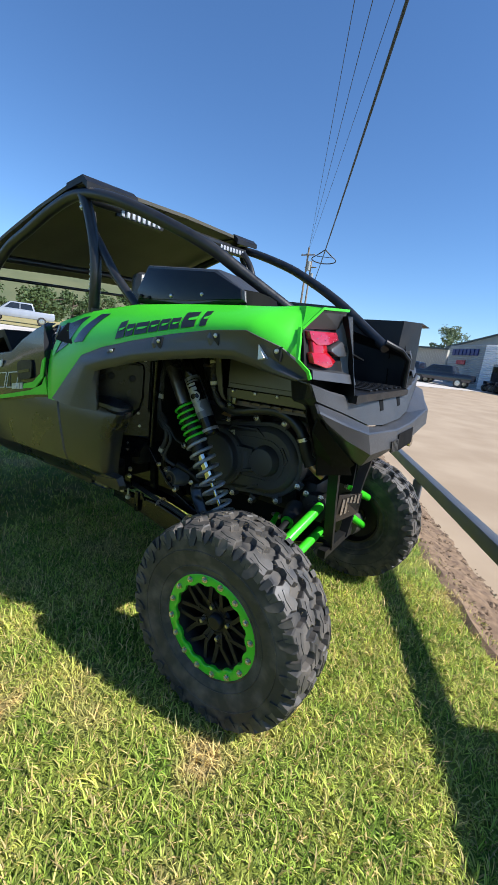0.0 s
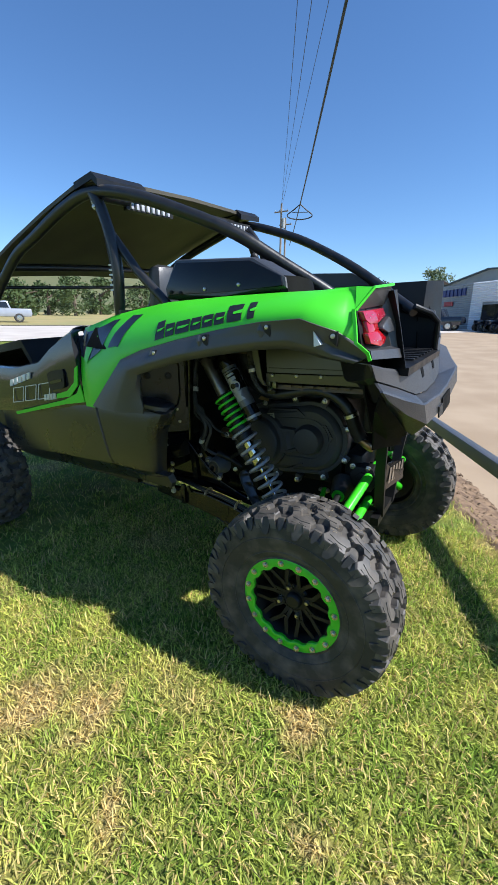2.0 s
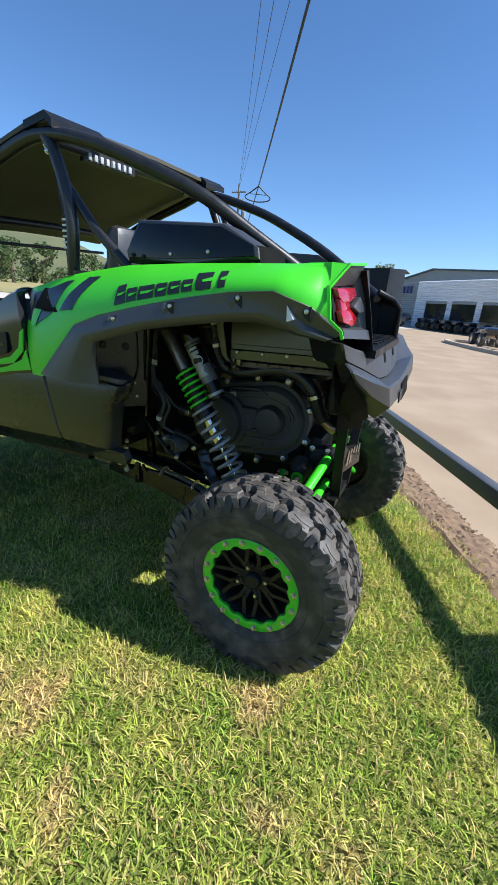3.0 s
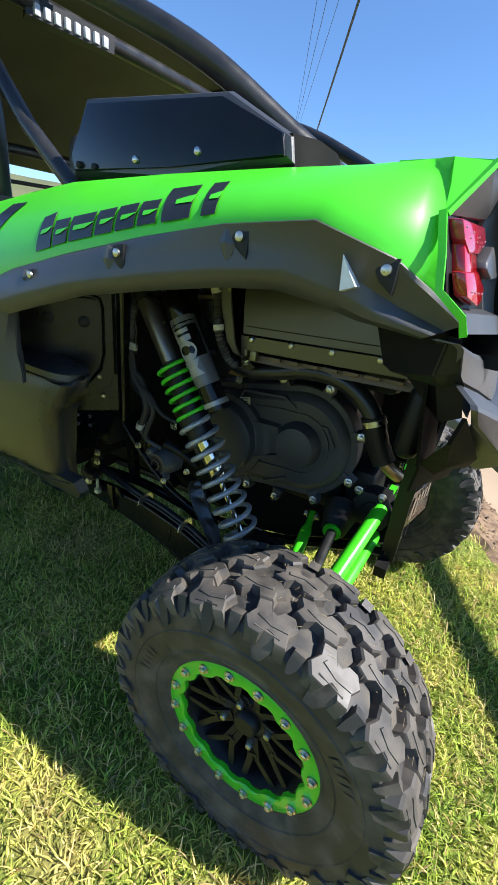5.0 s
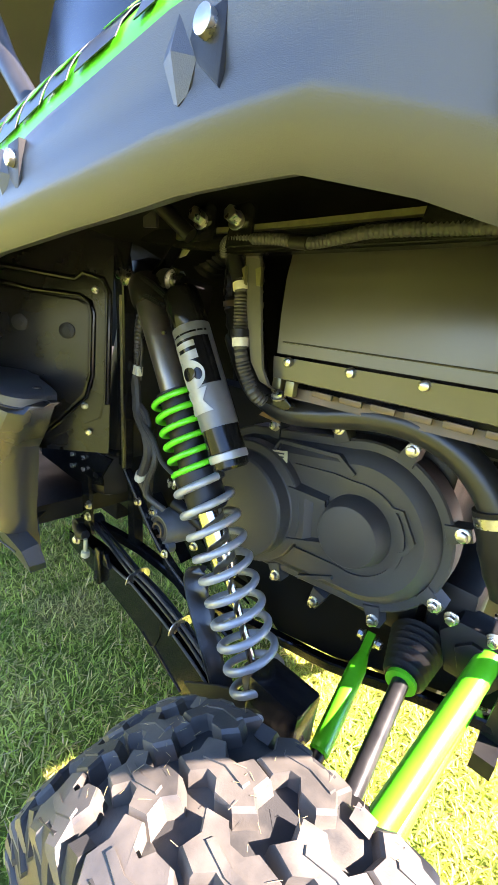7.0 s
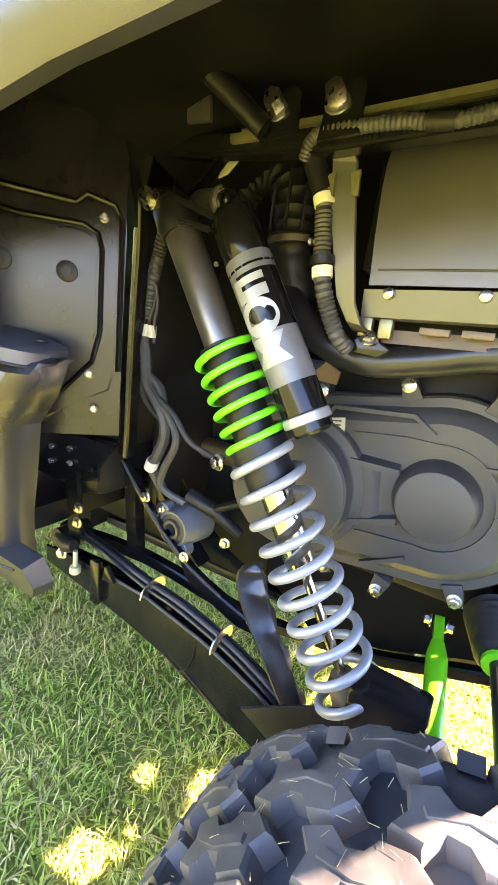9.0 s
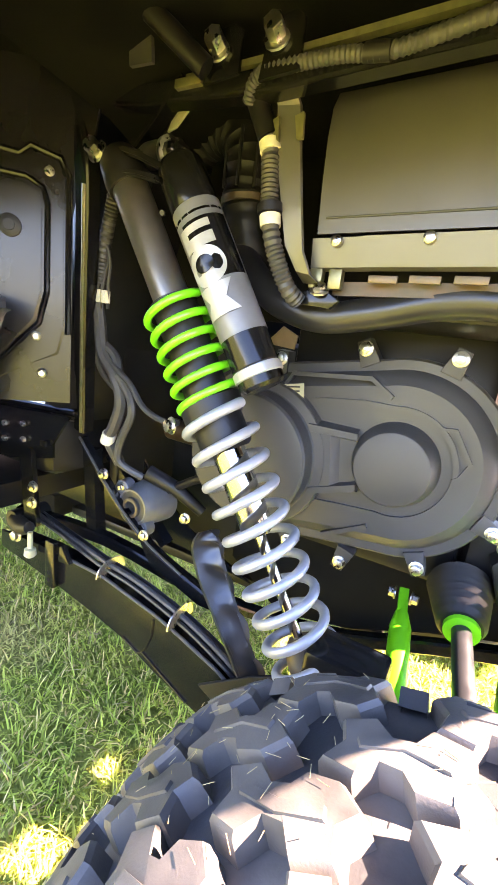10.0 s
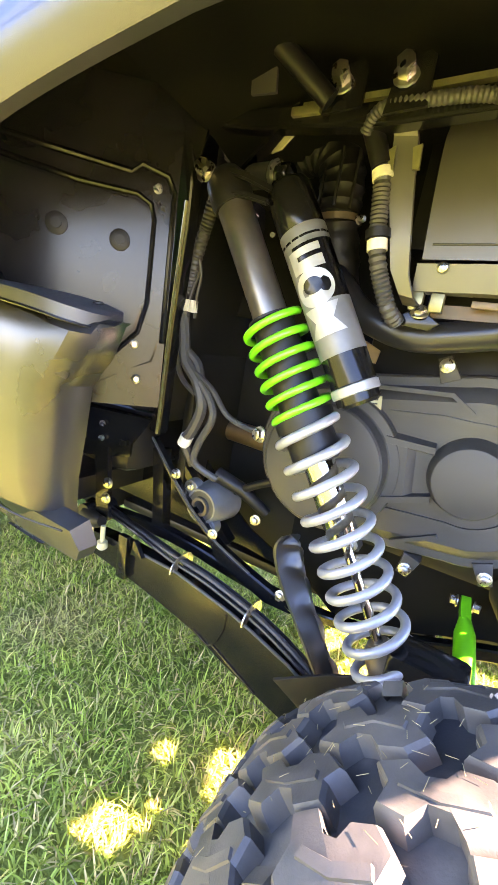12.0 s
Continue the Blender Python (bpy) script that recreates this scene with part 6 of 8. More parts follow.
    def disc(name, s0, a0, rs, ra, mat, lift, label=""):
        bm = bm_new()
        rim = []
        for k in range(28):
            w = 2 * math.pi * k / 28
            s, a = s0 + rs * math.sin(w), radians(a0 + ra * math.cos(w))
            rim.append(bm.verts.new(rt(s) + (0.0375 + lift) * (math.cos(a) * side1 + math.sin(a) * side0)))
        hub = bm.verts.new(rt(s0) + (0.0375 + lift + 0.0004) * (math.cos(radians(a0)) * side1 + math.sin(radians(a0)) * side0))
        for k in range(28):
            bm.faces.new((rim[k], rim[(k + 1) % 28], hub))
        part(name, bm, mat, res, label)

    wrap("thin_band", 0.235, 0.245, -92, 92, GLOSS, 0.0006, 0, "thin black band")
    wrap("dark_field", 0.27, 0.53, 10, 92, GLOSS, 0.0006, 0, "black field")
    wrap("dark_field", 0.27, 0.44, -20, 16, GLOSS, 0.0006, 0, "black field")
    wrap("pale_block", 0.285, 0.385, -34, 44, MARK, 0.0014, 0, "pale silver block")
    wrap("dark_notch", 0.318, 0.338, -12, 44, GLOSS, 0.0020, 0, "black notch")
    disc("pale_disc", 0.465, 4, 0.082, 46, MARK, 0.0022, "pale silver disc")
    disc("dark_disc", 0.455, 2, 0.036, 22, GLOSS, 0.0034, "black disc")
    wrap("pale_block", 0.545, 0.675, -40, 44, MARK, 0.0030, 0.5, "pale silver waisted block")
    # bolt on the head
    bm = bm_new()
    bolt(bm, (-1.486, 1.436, 1.292), (0.1, -1, 0.25), 0.0125, 0.020)
    part("head_bolt", bm, STEEL, body, "silver bolt")
    bm = bm_new()
    tube(bm, [(-1.338, 1.434, 1.198), (-1.336, 1.428, 1.197)], 0.004, 8)
    part("bleed_screw", bm, GLOSS, body)


settled(shock, DRIVE_PLAN)


def trailing_arm():
    # boxed arm: a folded side plate, an open top with the lines in it, a bottom plate
    face = [(-1.86, 0.490), (-1.70, 0.504), (-1.623, 0.504), (-1.487, 0.506), (-1.332, 0.482), (-1.272, 0.466), (-1.186, 0.440), (-1.10, 0.40), (-0.90, 0.40), (-0.74, 0.40),
            (-0.74, 0.27), (-0.95, 0.28), (-1.13, 0.30), (-1.242, 0.331), (-1.330, 0.356), (-1.420, 0.391), (-1.52, 0.408), (-1.630, 0.423), (-1.86, 0.445)]
    bm = bm_new()
    prism(bm, face, 1.488, 1.493, 0.0015)
    ob = part("trailing_arm", bm, GLOSS, UTV, "gloss black boxed trailing arm")
    bm = bm_new()
    prism(bm, [(x, z - 0.014 if i < 10 else z) for i, (x, z) in enumerate(face)], 1.494, 1.545, 0.004)
    part("arm_box", bm, GLOSS, ob)
    bm = bm_new()
    tube(bm, [(x, 1.490, z + 0.001) for x, z in face[2:8]], 0.0035, 8)
    part("arm_edge", bm, CVTM, ob, "worn upper edge of the arm")
    # raised weld seams on the side plate
    for pts in ([(-1.418, 0.394), (-1.375, 0.378), (-1.363, 0.386), (-1.242, 0.333)], [(-1.339, 0.474), (-1.341, 0.436), (-1.352, 0.405), (-1.363, 0.386)]):
        bm = bm_new()
        tube(bm, [(x, 1.487, z) for x, z in pts], 0.0028, 8)
        part("weld_seam", bm, GLOSS, ob)
    for dy, dz, r, mat in ((1.505, 0.004, 0.0045, CAGE), (1.516, 0.010, 0.0062, HOSE), (1.530, 0.008, 0.0045, CAGE)):
        bm = bm_new()
        tube(bm, spline([(-1.80, dy + 0.02, 0.545), (-1.66, dy + 0.01, 0.535), (-1.52, dy, 0.514 + dz), (-1.42, dy, 0.505 + dz), (-1.332, dy, 0.488 + dz), (-1.262, dy, 0.470 + dz), (-1.186, dy, 0.440 + dz), (-1.08, dy, 0.395)], 4), r, 8)
        part("brake_line", bm, mat, ob, "brake line along the arm")
    for x, z in ((-1.494, 0.512), (-1.295, 0.484)):
        bm = bm_new()
        bar(bm, spline([(x, 1.489, z - 0.010), (x, 1.494, z + 0.006), (x, 1.516, z + 0.013), (x, 1.538, z + 0.010), (x, 1.542, z - 0.008)], 3), 0.026, 0.003, (1, 0, 0))
        part("line_clip", bm, STEEL, ob, "bright metal line clip")
    # upright bracket near the pivot, with two holes and a folded ear
    bm = bm_new()
    box(bm, (-1.658, 1.470, 0.425), (-1.628, 1.486, 0.540), None, 0.003)
    part("arm_bracket", bm, GLOSS, ob)
    # Holes are near-black discs on the face, their inner shade painted.
    for z in (0.444, 0.462):
        bm = bm_new()
        tube(bm, [(-1.644, 1.4695, z), (-1.644, 1.474, z)], 0.0055, 12)
        part("bracket_hole", bm, LINERM, ob)
    bm = bm_new()
    prism(bm, [(-1.618, 0.500), (-1.612, 0.538), (-1.606, 0.540), (-1.580, 0.505)], 1.474, 1.486, 0.001)
    part("bracket_ear", bm, GLOSS, ob)
    bm = bm_new()
    tube(bm, [(-1.80, 1.48, 0.536), (-1.80, 1.57, 0.536)], 0.026, 20)
    tube(bm, [(-1.725, 1.476, 0.545), (-1.75, 1.476, 0.537), (-1.80, 1.49, 0.536)], [0.014, 0.020, 0.020], 14)
    part("arm_pivot", bm, BLACK, ob)
    bm = bm_new()
    bolt(bm, (-1.757, 1.466, 0.518), (0.1, -1, 0.1), 0.011, 0.012)
    part("pivot_bolt", bm, STEEL, ob, "silver bolt")
    bm = bm_new()
    tube(bm, [(-1.712, 1.470, 0.540), (-1.712, 1.470, 0.500), (-1.712, 1.470, 0.497), (-1.712, 1.470, 0.482), (-1.712, 1.470, 0.476)], [0.006, 0.006, 0.013, 0.014, 0.008], 14)
    part("sensor_stud", bm, LABEL, ob, "pale zinc stud")
    # moulded guard beside the spring: a dished strip with four scallops
    bm = bm_new()
    front = spline([(-1.246, 1.474, 0.703), (-1.254, 1.472, 0.685), (-1.252, 1.470, 0.662), (-1.228, 1.468, 0.614), (-1.185, 1.466, 0.555), (-1.143, 1.463, 0.498), (-1.11, 1.46, 0.455)], 6)
    rear = spline([(-1.232, 1.495, 0.708), (-1.208, 1.503, 0.698), (-1.192, 1.505, 0.665), (-1.168, 1.505, 0.612), (-1.140, 1.505, 0.559), (-1.105, 1.503, 0.500), (-1.075, 1.50, 0.455)], 6)
    g = []
    for i, (a, b) in enumerate(zip(front, rear)):
        b = a.lerp(b, 0.74)
        wave = 0.020 * abs(math.sin(math.pi * i / 7.2)) - 0.010
        out = Vector((0.35, 0.85, 0.2))
        g.append([a, a.lerp(b, 0.06) + Vector((0.004, -0.004, 0.002)), a.lerp(b, 0.28) + out * (0.004 + wave * 0.4), a.lerp(b, 0.55) + out * (0.010 + wave), a.lerp(b, 0.8) + out * (0.008 + wave), b])
    shell(bm, g, (0.002, 0.005, 0))
    part("shock_guard", bm, SILLM, ob, "black moulded scalloped guard beside the spring", 60)
    # gusset from the arm up to the shock's foot
    bm = bm_new()
    prism(bm, [(-1.20, 0.425), (-1.10, 0.500), (-1.00, 0.56), (-0.92, 0.56), (-0.88, 0.40), (-1.12, 0.39)], 1.455, 1.461, 0.0015)
    part("arm_gusset", bm, BLACK, ob)
    # hub carrier inside the wheel
    bm = bm_new()
    tube(bm, [(HUB.x, 1.26, HUB.z), (HUB.x, 1.46, HUB.z + 0.01)], [0.07, 0.085], 24)
    box(bm, (HUB.x - 0.08, 1.35, 0.26), (HUB.x + 0.11, 1.46, 0.56), None, 0.02)
    part("hub_carrier", bm, BLACK, UTV)
    bm = bm_new()
    box(bm, (-1.02, 1.45, 0.48), (-0.90, 1.53, 0.60), None, 0.01)
    part("shock_mount", bm, GLOSS, UTV)


settled(trailing_arm, DRIVE_PLAN)


def rod(name, a, b, r, mat, label, reach=0.0):
    """A link with a flat forked end and bolts; the tube stops short of b and a dark rod end goes on."""
    a, b = Vector(a), Vector(b)
    d = (b - a).normalized()
    stop = (b - a).length - reach
    bm = bm_new()
    tube(bm, [a + d * 0.045, a + d * 0.055, a + d * 0.080, a + d * (stop - 0.03), a + d * (stop - 0.005), a + d * stop], [r * 0.62, r * 0.72, r, r, r * 0.98, r * 0.8], 20)
    bar(bm, [a - d * 0.010, a + d * 0.0, a + d * 0.05], r * 1.15, r * 0.95, (1, 0, 0))
    bmesh.ops.bevel(bm, geom=[e for e in bm.edges if e.calc_length() > 0.012 and len(e.link_faces) == 2 and e.calc_face_angle(0) > 1.2], offset=0.002, segments=1, affect="EDGES")
    ob = part(name, bm, mat, UTV, label)
    for s in (-1, 1):
        bm = bm_new()
        bolt(bm, a + Vector((s * r * 0.75, -0.002, 0)), (s, -0.1, 0), 0.010, 0.014)
        part("rod_bolt", bm, STEEL, ob, "silver bolt")
    bm = bm_new()
    tube(bm, [a + d * (stop - 0.01), a + d * (stop + 0.02), a + d * (stop + 0.024), b], [r * 0.72, r * 0.72, r * 0.5, r * 0.5], 12)
    part("rod_end", bm, BLACK, ob)


def links():
    rod("radius_rod", (-0.924, 1.785, 0.562), (-0.86, 1.40, 0.415), 0.0205, GREEN_METAL, "lime green suspension link", 0.14)
    rod("radius_rod", (-0.686, 1.86, 0.728), (-0.745, 1.36, 0.50), 0.0235, GREEN_METAL, "lime green suspension link", 0.03)
    rod("radius_rod", (-0.70, 1.97, 0.575), (-0.735, 1.36, 0.385), 0.022, GREEN_METAL, "lime green suspension link", 0.03)
    rod("radius_rod", (-0.70, 2.16, 0.70), (-0.70, 2.54, 0.55), 0.022, GREEN_METAL, "lime green suspension link", 0.03)
    rod("radius_rod", (-0.70, 2.06, 0.60), (-0.70, 2.54, 0.36), 0.022, GREEN_METAL, "lime green suspension link", 0.03)


settled(links, DRIVE_PLAN)


def drive_shaft():
    a, b = Vector((-0.782, 1.72, 0.640)), Vector((-0.755, 1.36, 0.575))
    at = lambda s: a + (b - a) * s
    bm = bm_new()
    pts, rs = [], []
    for k in range(28):
        s = k / 27
        pts.append(at(-0.02 + 0.29 * s))
        rs.append((0.060 - 0.020 * s) * (0.86 + 0.14 * math.cos(2 * math.pi * k / 4)))
    tube(bm, pts, rs, 24)
    boot = part("axle_boot", bm, BLACK, UTV, "ribbed black rubber axle boot", 60)
    bm = bm_new()
    tube(bm, [at(0.268), at(0.295)], 0.030, 18)
    part("boot_clamp", bm, GREEN_METAL, boot, "green band round the boot")
    bm = bm_new()
    tube(bm, [at(0.2), at(1.0)], 0.0165, 18)
    part("axle_shaft", bm, CAGE, boot, "dark grey axle shaft")


settled(drive_shaft, WELL_PLAN)


def cvt_cover():
    A, B = Vector((-0.940, 0.872)), Vector((-1.205, 0.835))
    ra, rb = 0.183, 0.176

    def outline(grow):
        pts = []
        for k in range(40):
            a = radians(-98 + 196 * k / 39 + 8)
            pts.append((A.x + (ra + grow) * math.cos(a), A.y + (ra + grow) * math.sin(a)))
        for k in range(30):
            a = radians(98 + 164 * k / 29 + 8)
            pts.append((B.x + (rb + grow) * math.cos(a), B.y + (rb + grow) * math.sin(a)))
        return pts

    bm = bm_new()
    levels = [(0.0, 1.72), (0.0, 1.662), (-0.004, 1.658), (-0.020, 1.658), (-0.024, 1.650), (-0.034, 1.640), (-0.046, 1.632)]
    rings = [[bm.verts.new((x, y, z)) for x, z in outline(g)] for g, y in levels]
    for p, q in zip(rings, rings[1:]):
        for i in range(len(p)):
            j = (i + 1) % len(p)
            bm.faces.new((p[i], p[j], q[j], q[i]))
    bm.faces.new(rings[-1])
    cover = part("drive_belt_cover", bm, CVTM, UTV, "matte black moulded drive-belt cover", 25)
    face = 1.632
    # recess ring, hub and arm of the cover
    bm = bm_new()
    m = Matrix.Translation((A.x, face, A.y))
    lathe(bm, [(0.0760, 0.003), (0.0750, -0.004), (0.0735, -0.008), (0.0640, -0.040), (0.0620, -0.0425), (0.059, -0.0435), (0.001, -0.0435)], m, 64)
    part("cover_hub", bm, CVTM, cover, "round raised hub", 30)
    bm = bm_new()
    m = Matrix.Translation((B.x, face, B.y))
    lathe(bm, [(0.150, 0.004), (0.149, -0.020), (0.146, -0.024), (0.130, -0.026), (0.127, -0.029), (0.123, -0.060), (0.119, -0.065), (0.112, -0.067), (0.001, -0.067)], m, 64)
    part("cover_drum", bm, CVTM, cover, "large raised drum", 30)
    bm = bm_new()
    d = (A - B).normalized()
    n = Vector((-d.y, d.x))
    p0, p1 = B + d * 0.118, A - d * 0.062
    for k, (q0, q1, h0, h1, w) in enumerate(((0.060, 0.046, 0.030, 0.020, 0.006), (-0.060, -0.046, 0.030, 0.020, 0.006))):
        bm = bm_new()
        g = []
        for t in (0.0, 0.35, 0.7, 1.0):
            c, q, h = p0.lerp(p1, t), q0 + (q1 - q0) * t, h0 + (h1 - h0) * t
            g.append([Vector((c.x + n.x * (q + e), face - hh, c.y + n.y * (q + e))) for e, hh in ((w + 0.007, -0.003), (w, h), (-w, h), (-w - 0.007, -0.003))])
        shell(bm, g, (0, 0.003, 0))
        part("arm_rail", bm, CVTM, cover, "raised rail between hub and drum", 25)
    bm = bm_new()
    g = []
    for t, h in ((0.0, 0.024), (0.45, 0.022), (0.62, 0.010), (1.0, 0.006)):
        c = p0.lerp(p1, t)
        g.append([Vector((c.x + n.x * q, face - h, c.y + n.y * q)) for q in (0.052, 0.02, -0.02, -0.052)])
    shell(bm, g, (0, 0.004, 0))
    part("cover_arm", bm, CVTM, cover, "stepped web between hub and drum", 25)
    # the groove's raised bank, running round the hub and back to the drum
    bank = [(A.x - 0.165, A.y + 0.086), (A.x - 0.07, A.y + 0.097)]
    bank += [(A.x + 0.098 * math.cos(radians(a)), A.y + 0.098 * math.sin(radians(a))) for a in range(100, -101, -10)]
    bank += [(A.x - 0.09, A.y - 0.102), (A.x - 0.135, A.y - 0.106), (A.x - 0.150, A.y - 0.124)]
    bm = bm_new()
    bar(bm, [(x, face - 0.001, z) for x, z in bank], 0.009, 0.010, (0, 1, 0))
    part("cover_bank", bm, CVTM, cover, "raised bank round the hub", 40)
    # pressed border lines
    for pts in ([(-1.165, 0.972), (-1.150, 1.000), (-1.005, 1.012), (-0.965, 0.985)], [(-0.880, 0.948), (-0.858, 0.951), (-0.825, 0.900), (-0.835, 0.876), (-0.845, 0.868)], [(-1.045, 0.705), (-0.965, 0.748)]):
        bm = bm_new()
        bar(bm, [(x, face - 0.001, z) for x, z in pts], 0.008, 0.014, (0, 1, 0))
        part("cover_rib", bm, CVTM, cover)
    for x, z in ((-1.190, 1.022), (-1.030, 1.060), (-0.876, 1.062), (-0.755, 0.942), (-0.765, 0.79), (-0.866, 0.688), (-1.005, 0.648), (-1.12, 0.655)):
        bm = bm_new()
        v = Vector((x, z)) - (A if x > -1.06 else B)
        v.normalize()
        c = Vector((x, z))
        prism(bm, [(c.x + v.x * 0.016 - v.y * 0.012, c.y + v.y * 0.016 + v.x * 0.012), (c.x + v.x * 0.016 + v.y * 0.012, c.y + v.y * 0.016 - v.x * 0.012), (c.x - v.x * 0.03 + v.y * 0.018, c.y - v.y * 0.03 - v.x * 0.018), (c.x - v.x * 0.03 - v.y * 0.018, c.y - v.y * 0.03 + v.x * 0.018)], 1.652, 1.69, 0.002)
        part("cover_ear", bm, CVTM, cover)
        bm = bm_new()
        bolt(bm, (x, 1.652, z), (0, -1, 0.05), 0.0095, 0.014)
        part("cover_bolt", bm, STEEL, cover, "bright flanged bolt")
    # warning label, with plain bars for its small print
    bm = bm_new()
    shell(bm, [[(-1.178, face - 0.02, 0.975), (-1.125, face - 0.012, 0.985)], [(-1.172, face - 0.02, 0.93), (-1.118, face - 0.012, 0.938)]], (0, 0.002, 0))
    tag = part("warning_label", bm, LABEL, cover, "small pale yellow label")
    for k in range(5):
        bm = bm_new()
        z = 0.972 - 0.008 * k
        bar(bm, [(-1.172, face - 0.0215, z), (-1.13, face - 0.0155, z + 0.006)], 0.0015, 0.003)
        part("print_bar", bm, INK, tag)
    # engraved mark on the drum: plain low bars
    for k in range(6):
        bm = bm_new()
        x = -1.285 + 0.014 * k
        box(bm, (x, face - 0.0655, 0.79), (x + 0.009, face - 0.063, 0.806))
        part("moulded_bar", bm, BLACK, cover)


settled(cvt_cover, WELL_PLAN)


def heat_shield():
    bm = bm_new()
    g = []
    for z, y in ((1.405, 1.60), (1.388, 1.565), (1.36, 1.545), (1.32, 1.535), (1.26, 1.530), (1.194, 1.529)):
        g.append([Vector((x, y, z + 0.03 * (x + 1.14))) for x in (-1.145 + 0.07 * max(0.0, 1.381 - z), -1.0, -0.85, -0.72, -0.66)])
    shell(bm, g, (0, 0.006, 0))
    ob = part("heat_shield", bm, SHIELD, UTV, "satin black sheet-metal heat shield", 25)
    # lower flange in two overlapping pieces, a pressed line above it
    for x0, x1, y in ((-1.137, -1.052, 1.527), (-1.062, -0.66, 1.524)):
        bm = bm_new()
        shell(bm, [[Vector((x, y, 1.188 + 0.035 * (x + 1.137))) for x in (x0, (x0 + x1) / 2, x1)], [Vector((x, y + 0.007, 1.150 + 0.03 * (x + 1.137))) for x in (x0, (x0 + x1) / 2, x1)], [Vector((x, y + 0.018, 1.147 + 0.03 * (x + 1.137))) for x in (x0, (x0 + x1) / 2, x1)]], (0, 0.003, 0))
        part("lower_flange", bm, SHIELD, ob, "folded lower flange", 25)
    bm = bm_new()
    tube(bm, [(-1.122, 1.5285, 1.215), (-0.66, 1.5285, 1.228)], 0.0016, 6)
    part("pressed_line", bm, CAGE, ob)
    for x in (-1.099, -0.977, -0.862, -0.74):
        bm = bm_new()
        z = 1.170 + 0.035 * (x + 1.137) + 0.012
        tube(bm, [(x, 1.526, z), (x, 1.518, z), (x, 1.516, z)], [0.0085, 0.0075, 0.004], 14)
        part("shield_screw", bm, STEEL, ob, "small metal screw")
    # clips, bronze strip and pipe seen under the flange
    for x in (-1.128, -1.098):
        bm = bm_new()
        box(bm, (x - 0.010, 1.535, 1.122), (x + 0.010, 1.55, 1.150), None, 0.002)
        part("flange_clip", bm, LAWNTINT, ob, "yellowish clip")
    for k in range(7):
        x = -1.05 + 0.055 * k
        bm = bm_new()
        box(bm, (x, 1.537, 1.132 + 0.03 * (x + 1.1)), (x + 0.040, 1.543, 1.142 + 0.03 * (x + 1.1)), None, 0.001)
        part("flange_tooth", bm, BRONZE, ob)
    bm = bm_new()
    shell(bm, [[(-1.108, 1.560, 1.136), (-0.66, 1.560, 1.150)], [(-1.105, 1.556, 1.116), (-0.66, 1.556, 1.130)]], (0, 0.006, 0))
    part("bronze_strip", bm, BRONZE, ob, "bright bronze strip under the shield")
    # muffler behind the shield
    bm = bm_new()
    box(bm, (-1.13, 1.62, 1.09), (-0.70, 1.95, 1.22), None, 0.03)
    part("muffler", bm, BLACK, UTV)


settled(heat_shield, DRIVE_PLAN)


